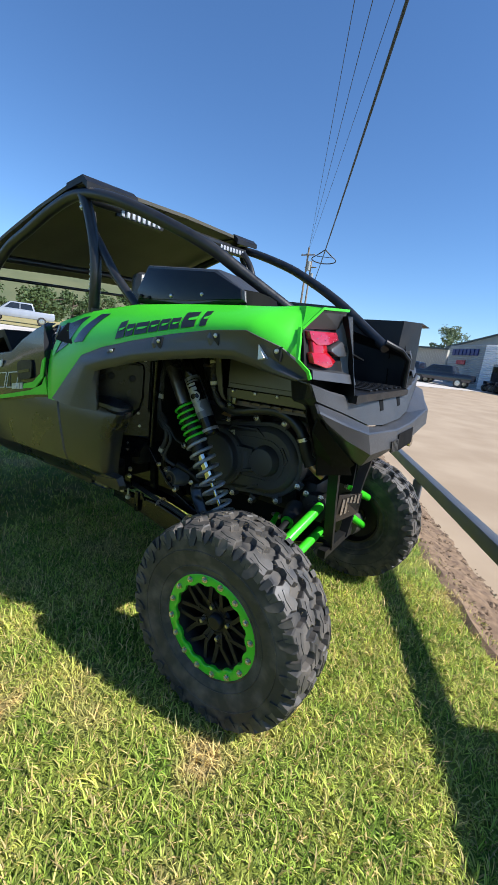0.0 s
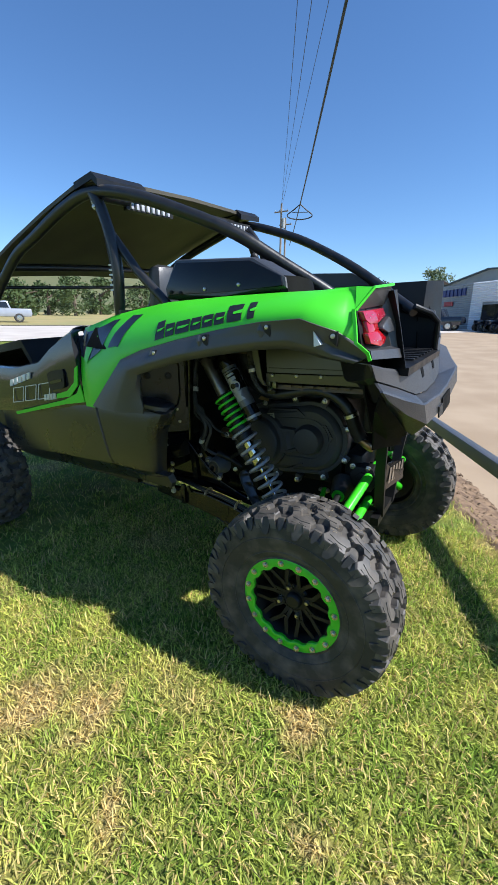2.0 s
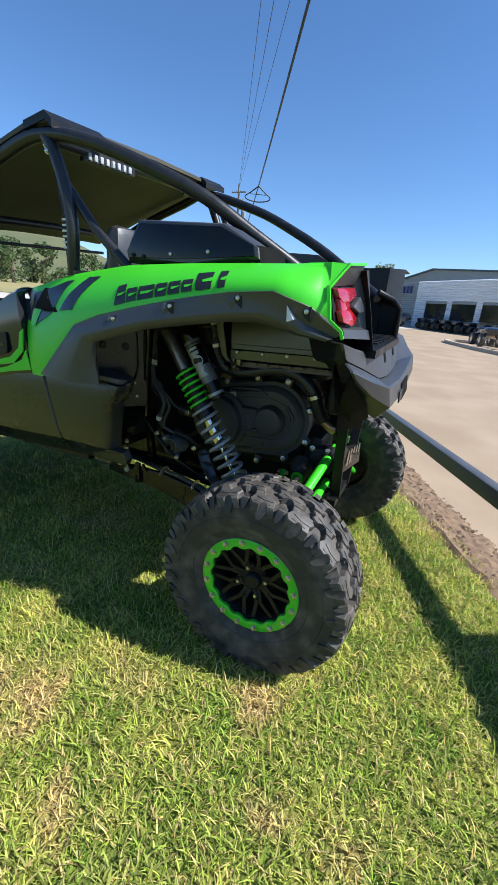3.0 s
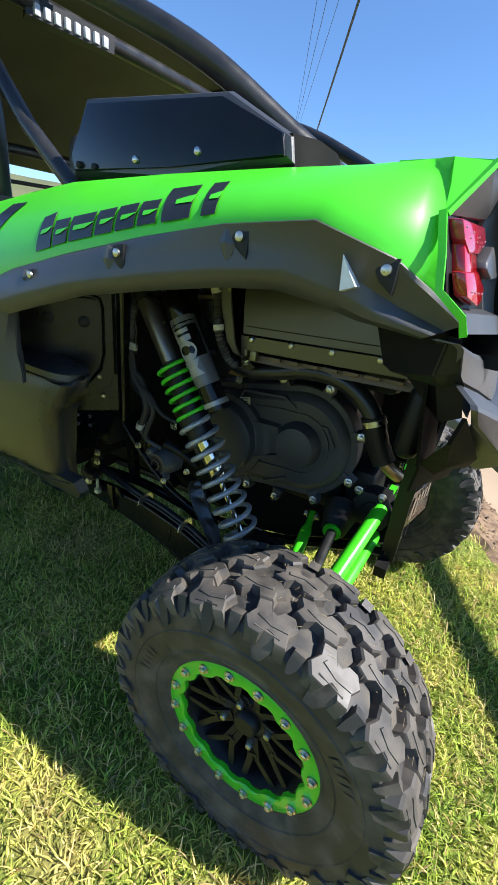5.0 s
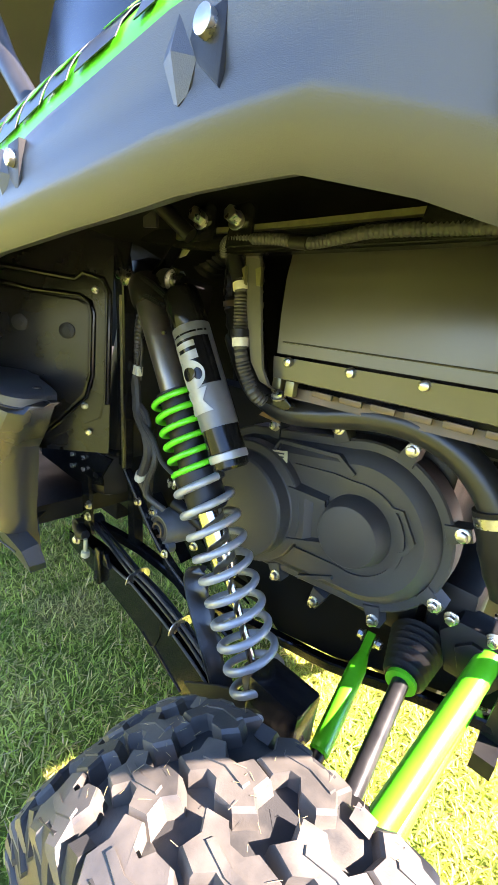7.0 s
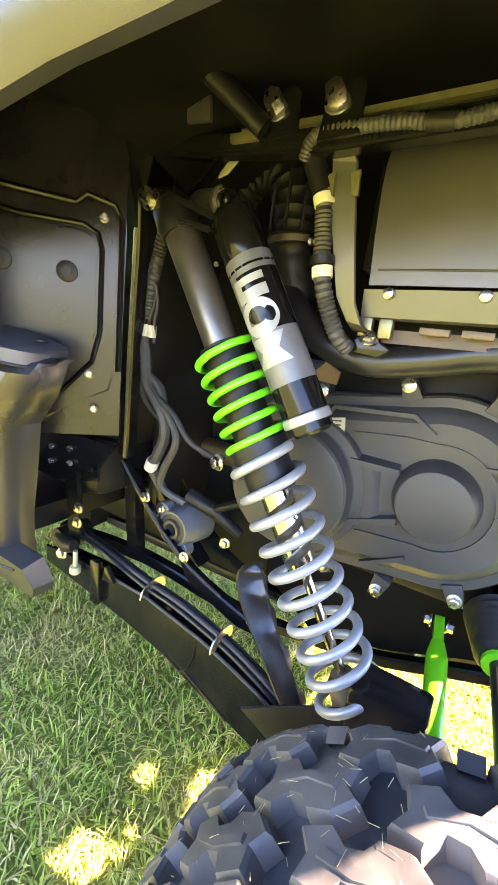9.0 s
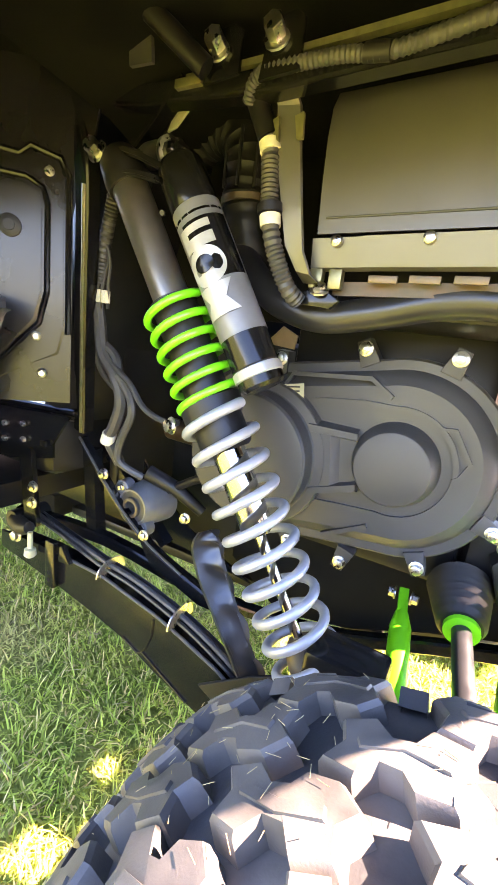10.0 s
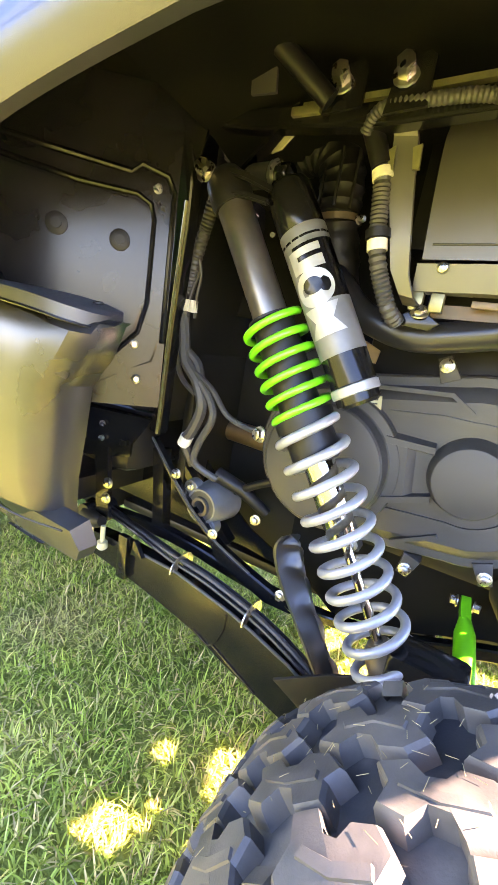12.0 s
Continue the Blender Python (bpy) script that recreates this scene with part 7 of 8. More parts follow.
def frame_and_hoses():
    # main upper rail with its yellow-tinted flange, tabs and bolts
    bm = bm_new()
    bar(bm, [(-1.60, 1.475, 1.400), (-1.42, 1.475, 1.374), (-1.20, 1.475, 1.360), (-0.90, 1.475, 1.372), (-0.60, 1.475, 1.388)], 0.030, 0.030)
    bmesh.ops.bevel(bm, geom=list(bm.edges), offset=0.004, segments=2, affect="EDGES")
    rail_ob = part("upper_frame_rail", bm, GLOSS, UTV, "gloss black upper frame rail")
    # The strip's yellow paints the lawn's reflection along the rail.
    bm = bm_new()
    bar(bm, [(-1.335, 1.462, 1.379), (-1.202, 1.462, 1.381), (-1.07, 1.462, 1.386), (-0.90, 1.462, 1.393), (-0.62, 1.462, 1.405)], 0.012, 0.008)
    part("rail_flange", bm, LAWNTINT, rail_ob, "rail flange coloured with the lawn's yellow reflection")
    for x, z, tall in ((-1.183, 1.391, 0.030), (-1.270, 1.394, 0.024), (-0.862, 1.415, 0.035), (-0.66, 1.43, 0.035)):
        bm = bm_new()
        prism(bm, [(x - 0.026, z - tall - 0.01), (x + 0.030, z - tall - 0.006), (x + 0.030, z + 0.018), (x + 0.018, z + 0.026), (x - 0.010, z + 0.022), (x - 0.018, z + 0.008)], 1.446, 1.452, 0.001)
        tab = part("rail_tab", bm, GLOSS, rail_ob)
        bm = bm_new()
        bolt(bm, (x - 0.004, 1.447, z + 0.002), (0.1, -1, 0.25), 0.0125, 0.022)
        part("rail_bolt", bm, STEEL, tab, "bright zinc bolt")
    bm = bm_new()
    box(bm, (-1.352, 1.452, 1.366), (-1.305, 1.462, 1.378), None, 0.002)
    part("rail_tab", bm, LAWNTINT, rail_ob)
    # leaning column of the frame, its edge highlight painted as a pale strip
    cols = [(-1.66, 1.44, 1.435), (-1.595, 1.446, 1.385), (-1.548, 1.456, 1.340), (-1.548, 1.470, 1.255), (-1.573, 1.492, 1.145), (-1.600, 1.515, 1.020), (-1.632, 1.545, 0.850), (-1.645, 1.556, 0.790)]
    bm = bm_new()
    bar(bm, spline(cols, 3), 0.034, 0.030, (0, 1, 0))
    bmesh.ops.bevel(bm, geom=list(bm.edges), offset=0.003, segments=1, affect="EDGES")
    part("frame_column", bm, GLOSS, UTV, "gloss black leaning frame column")
    bm = bm_new()
    tube(bm, spline([(x + 0.012, y - 0.018, z) for x, y, z in cols[3:]], 3), 0.0035, 8)
    part("column_highlight", bm, LAWNTINT, UTV, "gold highlight painted along the frame column's edge")
    bm = bm_new()
    shell(bm, [[(-1.60, 1.40, 1.395), (-1.505, 1.455, 1.375)], [(-1.575, 1.425, 1.350), (-1.515, 1.455, 1.340)], [(-1.560, 1.450, 1.285), (-1.530, 1.458, 1.285)]], (0, 0.004, 0))
    part("column_gusset", bm, GLOSS, UTV, "gloss black gusset at the column's head")
    # tubes running forward and down from the column
    for pts, w, h in (([(-2.05, 1.49, 0.815), (-1.80, 1.50, 0.832), (-1.63, 1.53, 0.835)], 0.016, 0.030),
                      ([(-1.672, 1.575, 0.765), (-1.616, 1.583, 0.697), (-1.540, 1.588, 0.620), (-1.449, 1.588, 0.560), (-1.349, 1.588, 0.524), (-1.20, 1.60, 0.475)], 0.012, 0.026),
                      ([(-1.85, 1.53, 0.535), (-1.60, 1.60, 0.515), (-1.36, 1.66, 0.45), (-1.20, 1.82, 0.345), (-1.02, 1.82, 0.385), (-0.85, 1.82, 0.452), (-0.65, 1.82, 0.520)], 0.03, 0.03)):
        bm = bm_new()
        bar(bm, spline(pts, 3), w, h, (0, 1, 0))
        bmesh.ops.bevel(bm, geom=list(bm.edges), offset=0.004, segments=1, affect="EDGES")
        part("frame_tube", bm, GLOSS, UTV, "gloss black frame tube")
    bm = bm_new()
    tube(bm, [(-1.668, 1.564, 0.768), (-1.612, 1.572, 0.700), (-1.536, 1.577, 0.624), (-1.446, 1.577, 0.565), (-1.349, 1.577, 0.530)], 0.0028, 8)
    part("strip_edge", bm, CVTM, UTV, "paler edge bar of the frame strip")
    # triangular plate under the strip
    bm = bm_new()
    prism(bm, [(-1.50, 0.600), (-1.449, 0.556), (-1.349, 0.522), (-1.235, 0.482), (-1.30, 0.478), (-1.44, 0.520)], 1.578, 1.584)
    part("frame_plate", bm, GLOSS, UTV, "gloss black frame plate")
    bm = bm_new()
    bolt(bm, (-1.462, 1.578, 0.582), (0.1, -1, 0.1), 0.009, 0.010)
    part("frame_bolt", bm, STEEL, UTV, "silver bolt")
    bm = bm_new()
    bolt(bm, (-1.268, 1.586, 0.508), (0.1, -1, 0.1), 0.009, 0.012)
    part("frame_bolt", bm, STEEL, UTV, "silver bolt")
    # side plates with rivets, below the well panel
    bm = bm_new()
    shell(bm, [[(-2.05, 1.475, 0.815), (-1.80, 1.475, 0.822), (-1.60, 1.482, 0.835)], [(-2.05, 1.478, 0.73), (-1.80, 1.478, 0.735), (-1.655, 1.484, 0.765)], [(-2.05, 1.478, 0.70), (-1.80, 1.478, 0.70), (-1.675, 1.50, 0.725)]], (0, 0.006, 0))
    plate = part("frame_plate", bm, GLOSS, UTV, "gloss black frame plate with rivets")
    for x, z in ((-1.814, 0.781), (-1.744, 0.793), (-1.815, 0.744), (-1.744, 0.757)):
        bm = bm_new()
        tube(bm, [(x, 1.477, z), (x, 1.470, z), (x, 1.469, z)], [0.007, 0.0065, 0.004], 12)
        part("plate_rivet", bm, STEEL, plate, "small bright rivet")
    # Slot's inner shade painted as a small near-black block.
    bm = bm_new()
    box(bm, (-1.684, 1.474, 0.757), (-1.666, 1.480, 0.769), None, 0.001)
    part("plate_slot", bm, LINERM, plate)
    # deep box behind, its far sheet, and an upright strap with bolts
    bm = bm_new()
    prism(bm, [(-2.05, 0.72), (-1.66, 0.75), (-1.61, 0.70), (-1.53, 0.62), (-1.44, 0.555), (-1.25, 0.48), (-1.45, 0.50), (-2.05, 0.50)], 1.72, 1.726)
    part("frame_plate", bm, GLOSS, UTV)
    bm = bm_new()
    bar(bm, [(-1.755, 1.490, 0.735), (-1.748, 1.500, 0.540)], 0.045, 0.012, (0, 1, 0))
    strap = part("frame_strap", bm, GLOSS, UTV)
    for x, z in ((-1.722, 0.647), (-1.726, 0.606)):
        bm = bm_new()
        bolt(bm, (x, 1.485, z), (0.1, -1, 0), 0.010, 0.010)
        part("strap_bolt", bm, STEEL, strap, "silver bolt")
    bm = bm_new()
    bar(bm, [(-1.665, 1.60, 0.735), (-1.640, 1.60, 0.52)], 0.035, 0.030, (0, 1, 0))
    bar(bm, [(-1.640, 1.64, 0.72), (-1.46, 1.66, 0.53)], 0.020, 0.030, (0, 1, 0))
    part("frame_tube", bm, GLOSS, UTV)
    # pivot bushing in its bracket
    c = Vector((-1.518, 1.612, 0.628))
    bm = bm_new()
    lathe(bm, [(0.016, -0.02), (0.018, -0.024), (0.024, -0.024), (0.025, -0.018), (0.037, -0.018), (0.038, -0.010), (0.038, 0.06), (0.016, 0.06)], Matrix.Translation(c), 36, True)
    bush = part("pivot_bushing", bm, HOSE, UTV, "black round pivot bushing with a metal eye")
    bm = bm_new()
    lathe(bm, [(0.038, -0.016), (0.0385, -0.020), (0.043, -0.020), (0.046, -0.010), (0.052, 0.015), (0.056, 0.05), (0.058, 0.075), (0.038, 0.075)], Matrix.Translation(c), 36, True)
    for a in (2.45, 5.2):
        ear = c + Vector((0.053 * math.cos(a), 0, 0.053 * math.sin(a)))
        tube(bm, [ear + Vector((0, 0.012, 0)), ear + Vector((0, -0.012, 0)), ear + Vector((0, -0.014, 0))], [0.022, 0.021, 0.019], 18)
    part("bushing_bracket", bm, GREYCAN, bush, "grey cast bracket with two bolted ears")
    for a in (2.45, 5.2):
        bm = bm_new()
        bolt(bm, c + Vector((0.058 * math.cos(a), -0.014, 0.058 * math.sin(a))), (0, -1, 0), 0.009, 0.009)
        part("ear_bolt", bm, STEEL, bush, "silver bolt")
    bm = bm_new()
    lathe(bm, [(0.0165, -0.026), (0.023, -0.026), (0.023, -0.02), (0.0165, -0.02)], Matrix.Translation(c), 28, True)
    part("bushing_sleeve", bm, BRONZE, bush, "worn metal sleeve")
    bm = bm_new()
    tube(bm, [c + Vector((0.05, 0.05, 0.04)), c + Vector((0.12, 0.04, 0.085)), c + Vector((0.20, 0.02, 0.13))], 0.010, 10)
    tube(bm, [c + Vector((0.0, 0.03, 0.075)), c + Vector((0.07, 0.05, 0.05)), c + Vector((0.13, 0.08, 0.0))], [0.020, 0.018, 0.014], 12)
    part("mount_arm", bm, BLACK, bush)
    for p in ((-1.577, 1.56, 0.702), (-1.368, 1.60, 0.648)):
        bm = bm_new()
        bolt(bm, p, (0.1, -1, 0), 0.009, 0.012)
        part("frame_bolt", bm, STEEL, UTV, "silver bolt")

    def ribbed(name, pts, r, step, mat, label, parent=UTV):
        line = spline(pts, 8)
        fine_line = []
        for a, b in zip(line, line[1:]):
            n = max(1, int((b - a).length / step))
            fine_line += [a.lerp(b, k / n) for k in range(n)]
        fine_line.append(line[-1])
        bm = bm_new()
        tube(bm, fine_line, [r * (1.0 if k % 2 else 0.84) for k in range(len(fine_line))], 14)
        return part(name, bm, mat, parent, label, 25)

    ribbed("corrugated_conduit", [(-1.238, 1.475, 1.345), (-1.226, 1.462, 1.357), (-1.205, 1.455, 1.365), (-1.154, 1.453, 1.365), (-1.101, 1.453, 1.364), (-1.049, 1.453, 1.358), (-0.985, 1.453, 1.366), (-0.95, 1.453, 1.371), (-0.87, 1.453, 1.373), (-0.72, 1.455, 1.372), (-0.60, 1.46, 1.37)], 0.0090, 0.0028, HOSE, "corrugated black conduit along the frame rail")
    bm = bm_new()
    tube(bm, [(-1.075, 1.453, 1.361), (-1.045, 1.453, 1.358)], 0.0098, 16)
    part("tape_wrap", bm, BLACK, UTV, "black tape wrap on the conduit")
    v = ribbed("corrugated_conduit", [(-1.232, 1.49, 1.350), (-1.221, 1.494, 1.331), (-1.208, 1.495, 1.298), (-1.201, 1.495, 1.253), (-1.194, 1.495, 1.205), (-1.181, 1.497, 1.164), (-1.161, 1.510, 1.119), (-1.148, 1.53, 1.101)], 0.0135, 0.0028, HOSE, "corrugated black conduit hanging beside the shield")
    for p, q, m, r in (((-1.232, 1.488, 1.352), (-1.211, 1.494, 1.308), BLACK, 0.0150), ((-1.2095, 1.495, 1.304), (-1.2055, 1.495, 1.291), TAPE, 0.0152), ((-1.1965, 1.495, 1.224), (-1.1945, 1.495, 1.212), BLACK, 0.0185), ((-1.1945, 1.495, 1.210), (-1.1915, 1.495, 1.195), TAPE, 0.0152)):
        bm = bm_new()
        tube(bm, [p, q], r, 16)
        part("tape_band", bm, m, v, "pale tape band" if m is TAPE else "black clip")
    ribbed("small_conduit", [(-1.515, 1.505, 1.285), (-1.530, 1.508, 1.235), (-1.545, 1.512, 1.193), (-1.558, 1.517, 1.155), (-1.575, 1.53, 1.11)], 0.0128, 0.0028, HOSE, "small corrugated conduit behind the shock")
    # flat strap bracket beside the conduit, with ears at its head and a foot
    bm = bm_new()
    shell(bm, [[(-1.203, 1.476, 1.362), (-1.174, 1.476, 1.358)], [(-1.202, 1.492, 1.345), (-1.168, 1.492, 1.342)], [(-1.197, 1.496, 1.29), (-1.161, 1.496, 1.287)], [(-1.182, 1.498, 1.231), (-1.151, 1.498, 1.229)], [(-1.168, 1.502, 1.172), (-1.140, 1.502, 1.165)], [(-1.150, 1.512, 1.140), (-1.128, 1.512, 1.136)], [(-1.146, 1.535, 1.128), (-1.118, 1.535, 1.126)]], (0.001, 0.005, 0.001))
    sb = part("strap_bracket", bm, SHIELD, UTV, "flat satin metal strap bracket", 40)
    for pts in ([(-1.204, 1.493, 1.326), (-1.194, 1.491, 1.330), (-1.192, 1.493, 1.300), (-1.201, 1.495, 1.304)], [(-1.170, 1.491, 1.326), (-1.158, 1.491, 1.330), (-1.156, 1.493, 1.300), (-1.165, 1.493, 1.300)]):
        bm = bm_new()
        shell(bm, [pts[:2], pts[3:1:-1]], (0, -0.006, 0))
        part("bracket_ear", bm, LAWNTINT, sb)
    bm = bm_new()
    bolt(bm, (-1.118, 1.535, 1.118), (0.1, -0.6, 0.8), 0.010, 0.010)
    part("foot_bolt", bm, STEEL, sb, "silver bolt")
    # coolant pipe over the belt cover, into a clamped rubber sleeve
    pipe_line = spline([(-1.33, 1.62, 1.20), (-1.285, 1.60, 1.165), (-1.240, 1.588, 1.125), (-1.195, 1.58, 1.100), (-1.125, 1.58, 1.085), (-1.040, 1.58, 1.098), (-0.956, 1.58, 1.118), (-0.880, 1.58, 1.122), (-0.812, 1.58, 1.104), (-0.763, 1.58, 1.068), (-0.734, 1.58, 1.030)], 6)
    bm = bm_new()
    tube(bm, pipe_line, 0.0245, 20)
    pipe = part("coolant_pipe", bm, CAGE, UTV, "thick black coolant pipe")
    bm = bm_new()
    tube(bm, spline([(-0.742, 1.58, 1.042), (-0.728, 1.582, 1.005), (-0.712, 1.586, 0.965), (-0.690, 1.592, 0.925)], 4), [0.030 + 0.0015 * (k % 3 == 0) for k in range(13)], 20)
    part("pipe_sleeve", bm, BLACK, pipe, "black rubber pipe sleeve")
    bm = bm_new()
    tube(bm, [(-0.739, 1.580, 1.036), (-0.733, 1.581, 1.022)], 0.0325, 22)
    part("hose_clamp", bm, STEEL, pipe, "silver hose clamp")
    bm = bm_new()
    tube(bm, spline([(-0.705, 1.60, 0.93), (-0.672, 1.61, 0.90), (-0.650, 1.63, 0.88)], 3), 0.018, 14)
    part("pipe_elbow", bm, HEATWRAP, pipe, "coppery pipe elbow")
    bm = bm_new()
    prism(bm, [(-1.175, 1.100), (-1.120, 1.128), (-1.085, 1.106), (-1.10, 1.094)], 1.535, 1.545, 0.002)
    part("pipe_bracket", bm, GLOSS, pipe)
    # ribbed rubber air duct behind the reservoir
    duct_line = spline([(-1.47, 1.64, 1.352), (-1.430, 1.63, 1.380), (-1.385, 1.622, 1.392), (-1.345, 1.62, 1.380), (-1.324, 1.62, 1.345), (-1.320, 1.62, 1.30), (-1.318, 1.622, 1.262), (-1.305, 1.63, 1.20), (-1.295, 1.65, 1.12)], 6)
    bm = bm_new()
    tube(bm, duct_line, [0.040 + 0.0022 * math.cos(k * 2.1) for k in range(len(duct_line))], 26)
    duct = part("air_duct", bm, BLACK, UTV, "black rubber air duct elbow")
    for a in (-2.2, -1.4, -0.7):
        bm = bm_new()
        tube(bm, [(-1.320 + 0.042 * math.cos(a), 1.62 + 0.042 * math.sin(a), z) for z in (1.375, 1.33, 1.285)], 0.0032, 8)
        part("duct_rib", bm, BLACK, duct)
    bm = bm_new()
    tube(bm, [(-1.319, 1.621, 1.277), (-1.318, 1.6215, 1.266)], 0.0445, 26)
    part("duct_clamp", bm, BRONZE, duct, "copper-coloured clamp band")
    bm = bm_new()
    bolt(bm, (-1.272, 1.605, 1.270), (1, -0.4, 0), 0.006, 0.012)
    part("clamp_screw", bm, STEEL, duct)
    # thin plate and pale tab near the shock head
    bm = bm_new()
    shell(bm, [[(-1.345, 1.458, 1.388), (-1.36, 1.50, 1.395)], [(-1.395, 1.462, 1.342), (-1.41, 1.50, 1.345)], [(-1.446, 1.466, 1.303), (-1.46, 1.50, 1.30)]], (0.003, 0, -0.004))
    part("frame_gusset", bm, GLOSS, UTV, "thin gloss black gusset")
    bm = bm_new()
    shell(bm, [[(-1.395, 1.510, 1.378), (-1.362, 1.510, 1.380)], [(-1.414, 1.512, 1.345), (-1.396, 1.512, 1.350)]], (0, 0.004, 0))
    part("small_bracket", bm, LABEL, UTV, "pale metal tab")
    bm = bm_new()
    shell(bm, [[(-1.262, 1.66, 1.035), (-1.200, 1.66, 1.030)], [(-1.228, 1.66, 1.070), (-1.196, 1.66, 1.055)]], (0, 0.004, 0))
    part("exhaust_shield", bm, HEATWRAP, UTV, "small bright heat shield")
    bm = bm_new()
    tube(bm, spline([(-1.75, 1.83, 0.77), (-1.55, 1.82, 0.772), (-1.40, 1.82, 0.765), (-1.30, 1.82, 0.75)], 4), 0.030, 14)
    part("exhaust_header", bm, HEATWRAP, UTV, "bare metal exhaust pipe")
    # wiring between frame and engine
    for pts, r in (([(-1.580, 1.525, 1.07), (-1.574, 1.53, 1.027), (-1.562, 1.53, 0.971), (-1.524, 1.53, 0.931), (-1.505, 1.53, 0.880), (-1.528, 1.535, 0.823), (-1.547, 1.54, 0.794), (-1.53, 1.56, 0.74)], 0.0125),
                   ([(-1.54, 1.53, 0.955), (-1.481, 1.525, 0.926), (-1.433, 1.52, 0.884), (-1.376, 1.515, 0.870), (-1.332, 1.50, 0.878)], 0.0060),
                   ([(-1.515, 1.528, 0.935), (-1.481, 1.53, 0.895), (-1.475, 1.53, 0.858), (-1.505, 1.535, 0.800), (-1.513, 1.54, 0.752), (-1.47, 1.57, 0.72)], 0.0085),
                   ([(-1.565, 1.535, 0.99), (-1.535, 1.54, 0.965), (-1.51, 1.53, 0.915)], 0.010), ([(-1.58, 1.53, 1.04), (-1.598, 1.54, 0.98), (-1.585, 1.55, 0.93), (-1.54, 1.55, 0.90)], 0.006),
                   ([(-1.583, 1.525, 1.06), (-1.575, 1.52, 1.10), (-1.555, 1.52, 1.15), (-1.545, 1.51, 1.17)], 0.0032), ([(-1.565, 1.525, 1.06), (-1.56, 1.52, 1.10), (-1.545, 1.52, 1.15), (-1.54, 1.51, 1.17)], 0.0032),
                   ([(-1.548, 1.525, 1.06), (-1.545, 1.52, 1.10), (-1.535, 1.515, 1.14), (-1.54, 1.51, 1.17)], 0.0032)):
        bm = bm_new()
        tube(bm, spline(pts, 6), r, 8)
        part("wiring", bm, HOSE, UTV, "black wiring loom")
    for x, z in ((-1.582, 1.084), (-1.566, 1.083), (-1.550, 1.082)):
        bm = bm_new()
        box(bm, (x - 0.007, 1.514, z - 0.012), (x + 0.006, 1.527, z + 0.012), None, 0.002)
        part("connector", bm, TAPE, UTV, "pale wiring connector")
    bm = bm_new()
    tube(bm, [(-1.540, 1.537, 0.808), (-1.550, 1.540, 0.786)], 0.0150, 12)
    part("tape_band", bm, TAPE, UTV, "white tape band")
    bm = bm_new()
    bolt(bm, (-1.326, 1.478, 0.876), (-0.4, -1, 0), 0.011, 0.012)
    part("wire_bolt", bm, STEEL, UTV, "silver banjo bolt")
    # diagonal strut and hanging tab under the liner
    bm = bm_new()
    tube(bm, [(-1.45, 1.30, 1.53), (-1.414, 1.36, 1.475), (-1.279, 1.43, 1.366)], 0.014, 12)
    part("liner_strut", bm, BLACK, UTV, "black diagonal strut")
    bm = bm_new()
    shell(bm, [[(-1.402, 1.41, 1.424), (-1.362, 1.41, 1.424)], [(-1.400, 1.413, 1.380), (-1.358, 1.413, 1.378)]], (0, 0.006, 0))
    tube(bm, [(-1.404, 1.412, 1.426), (-1.360, 1.412, 1.426)], 0.006, 8)
    part("liner_tab", bm, CVTM, UTV, "dull hanging tab")


settled(frame_and_hoses, DRIVE_PLAN)


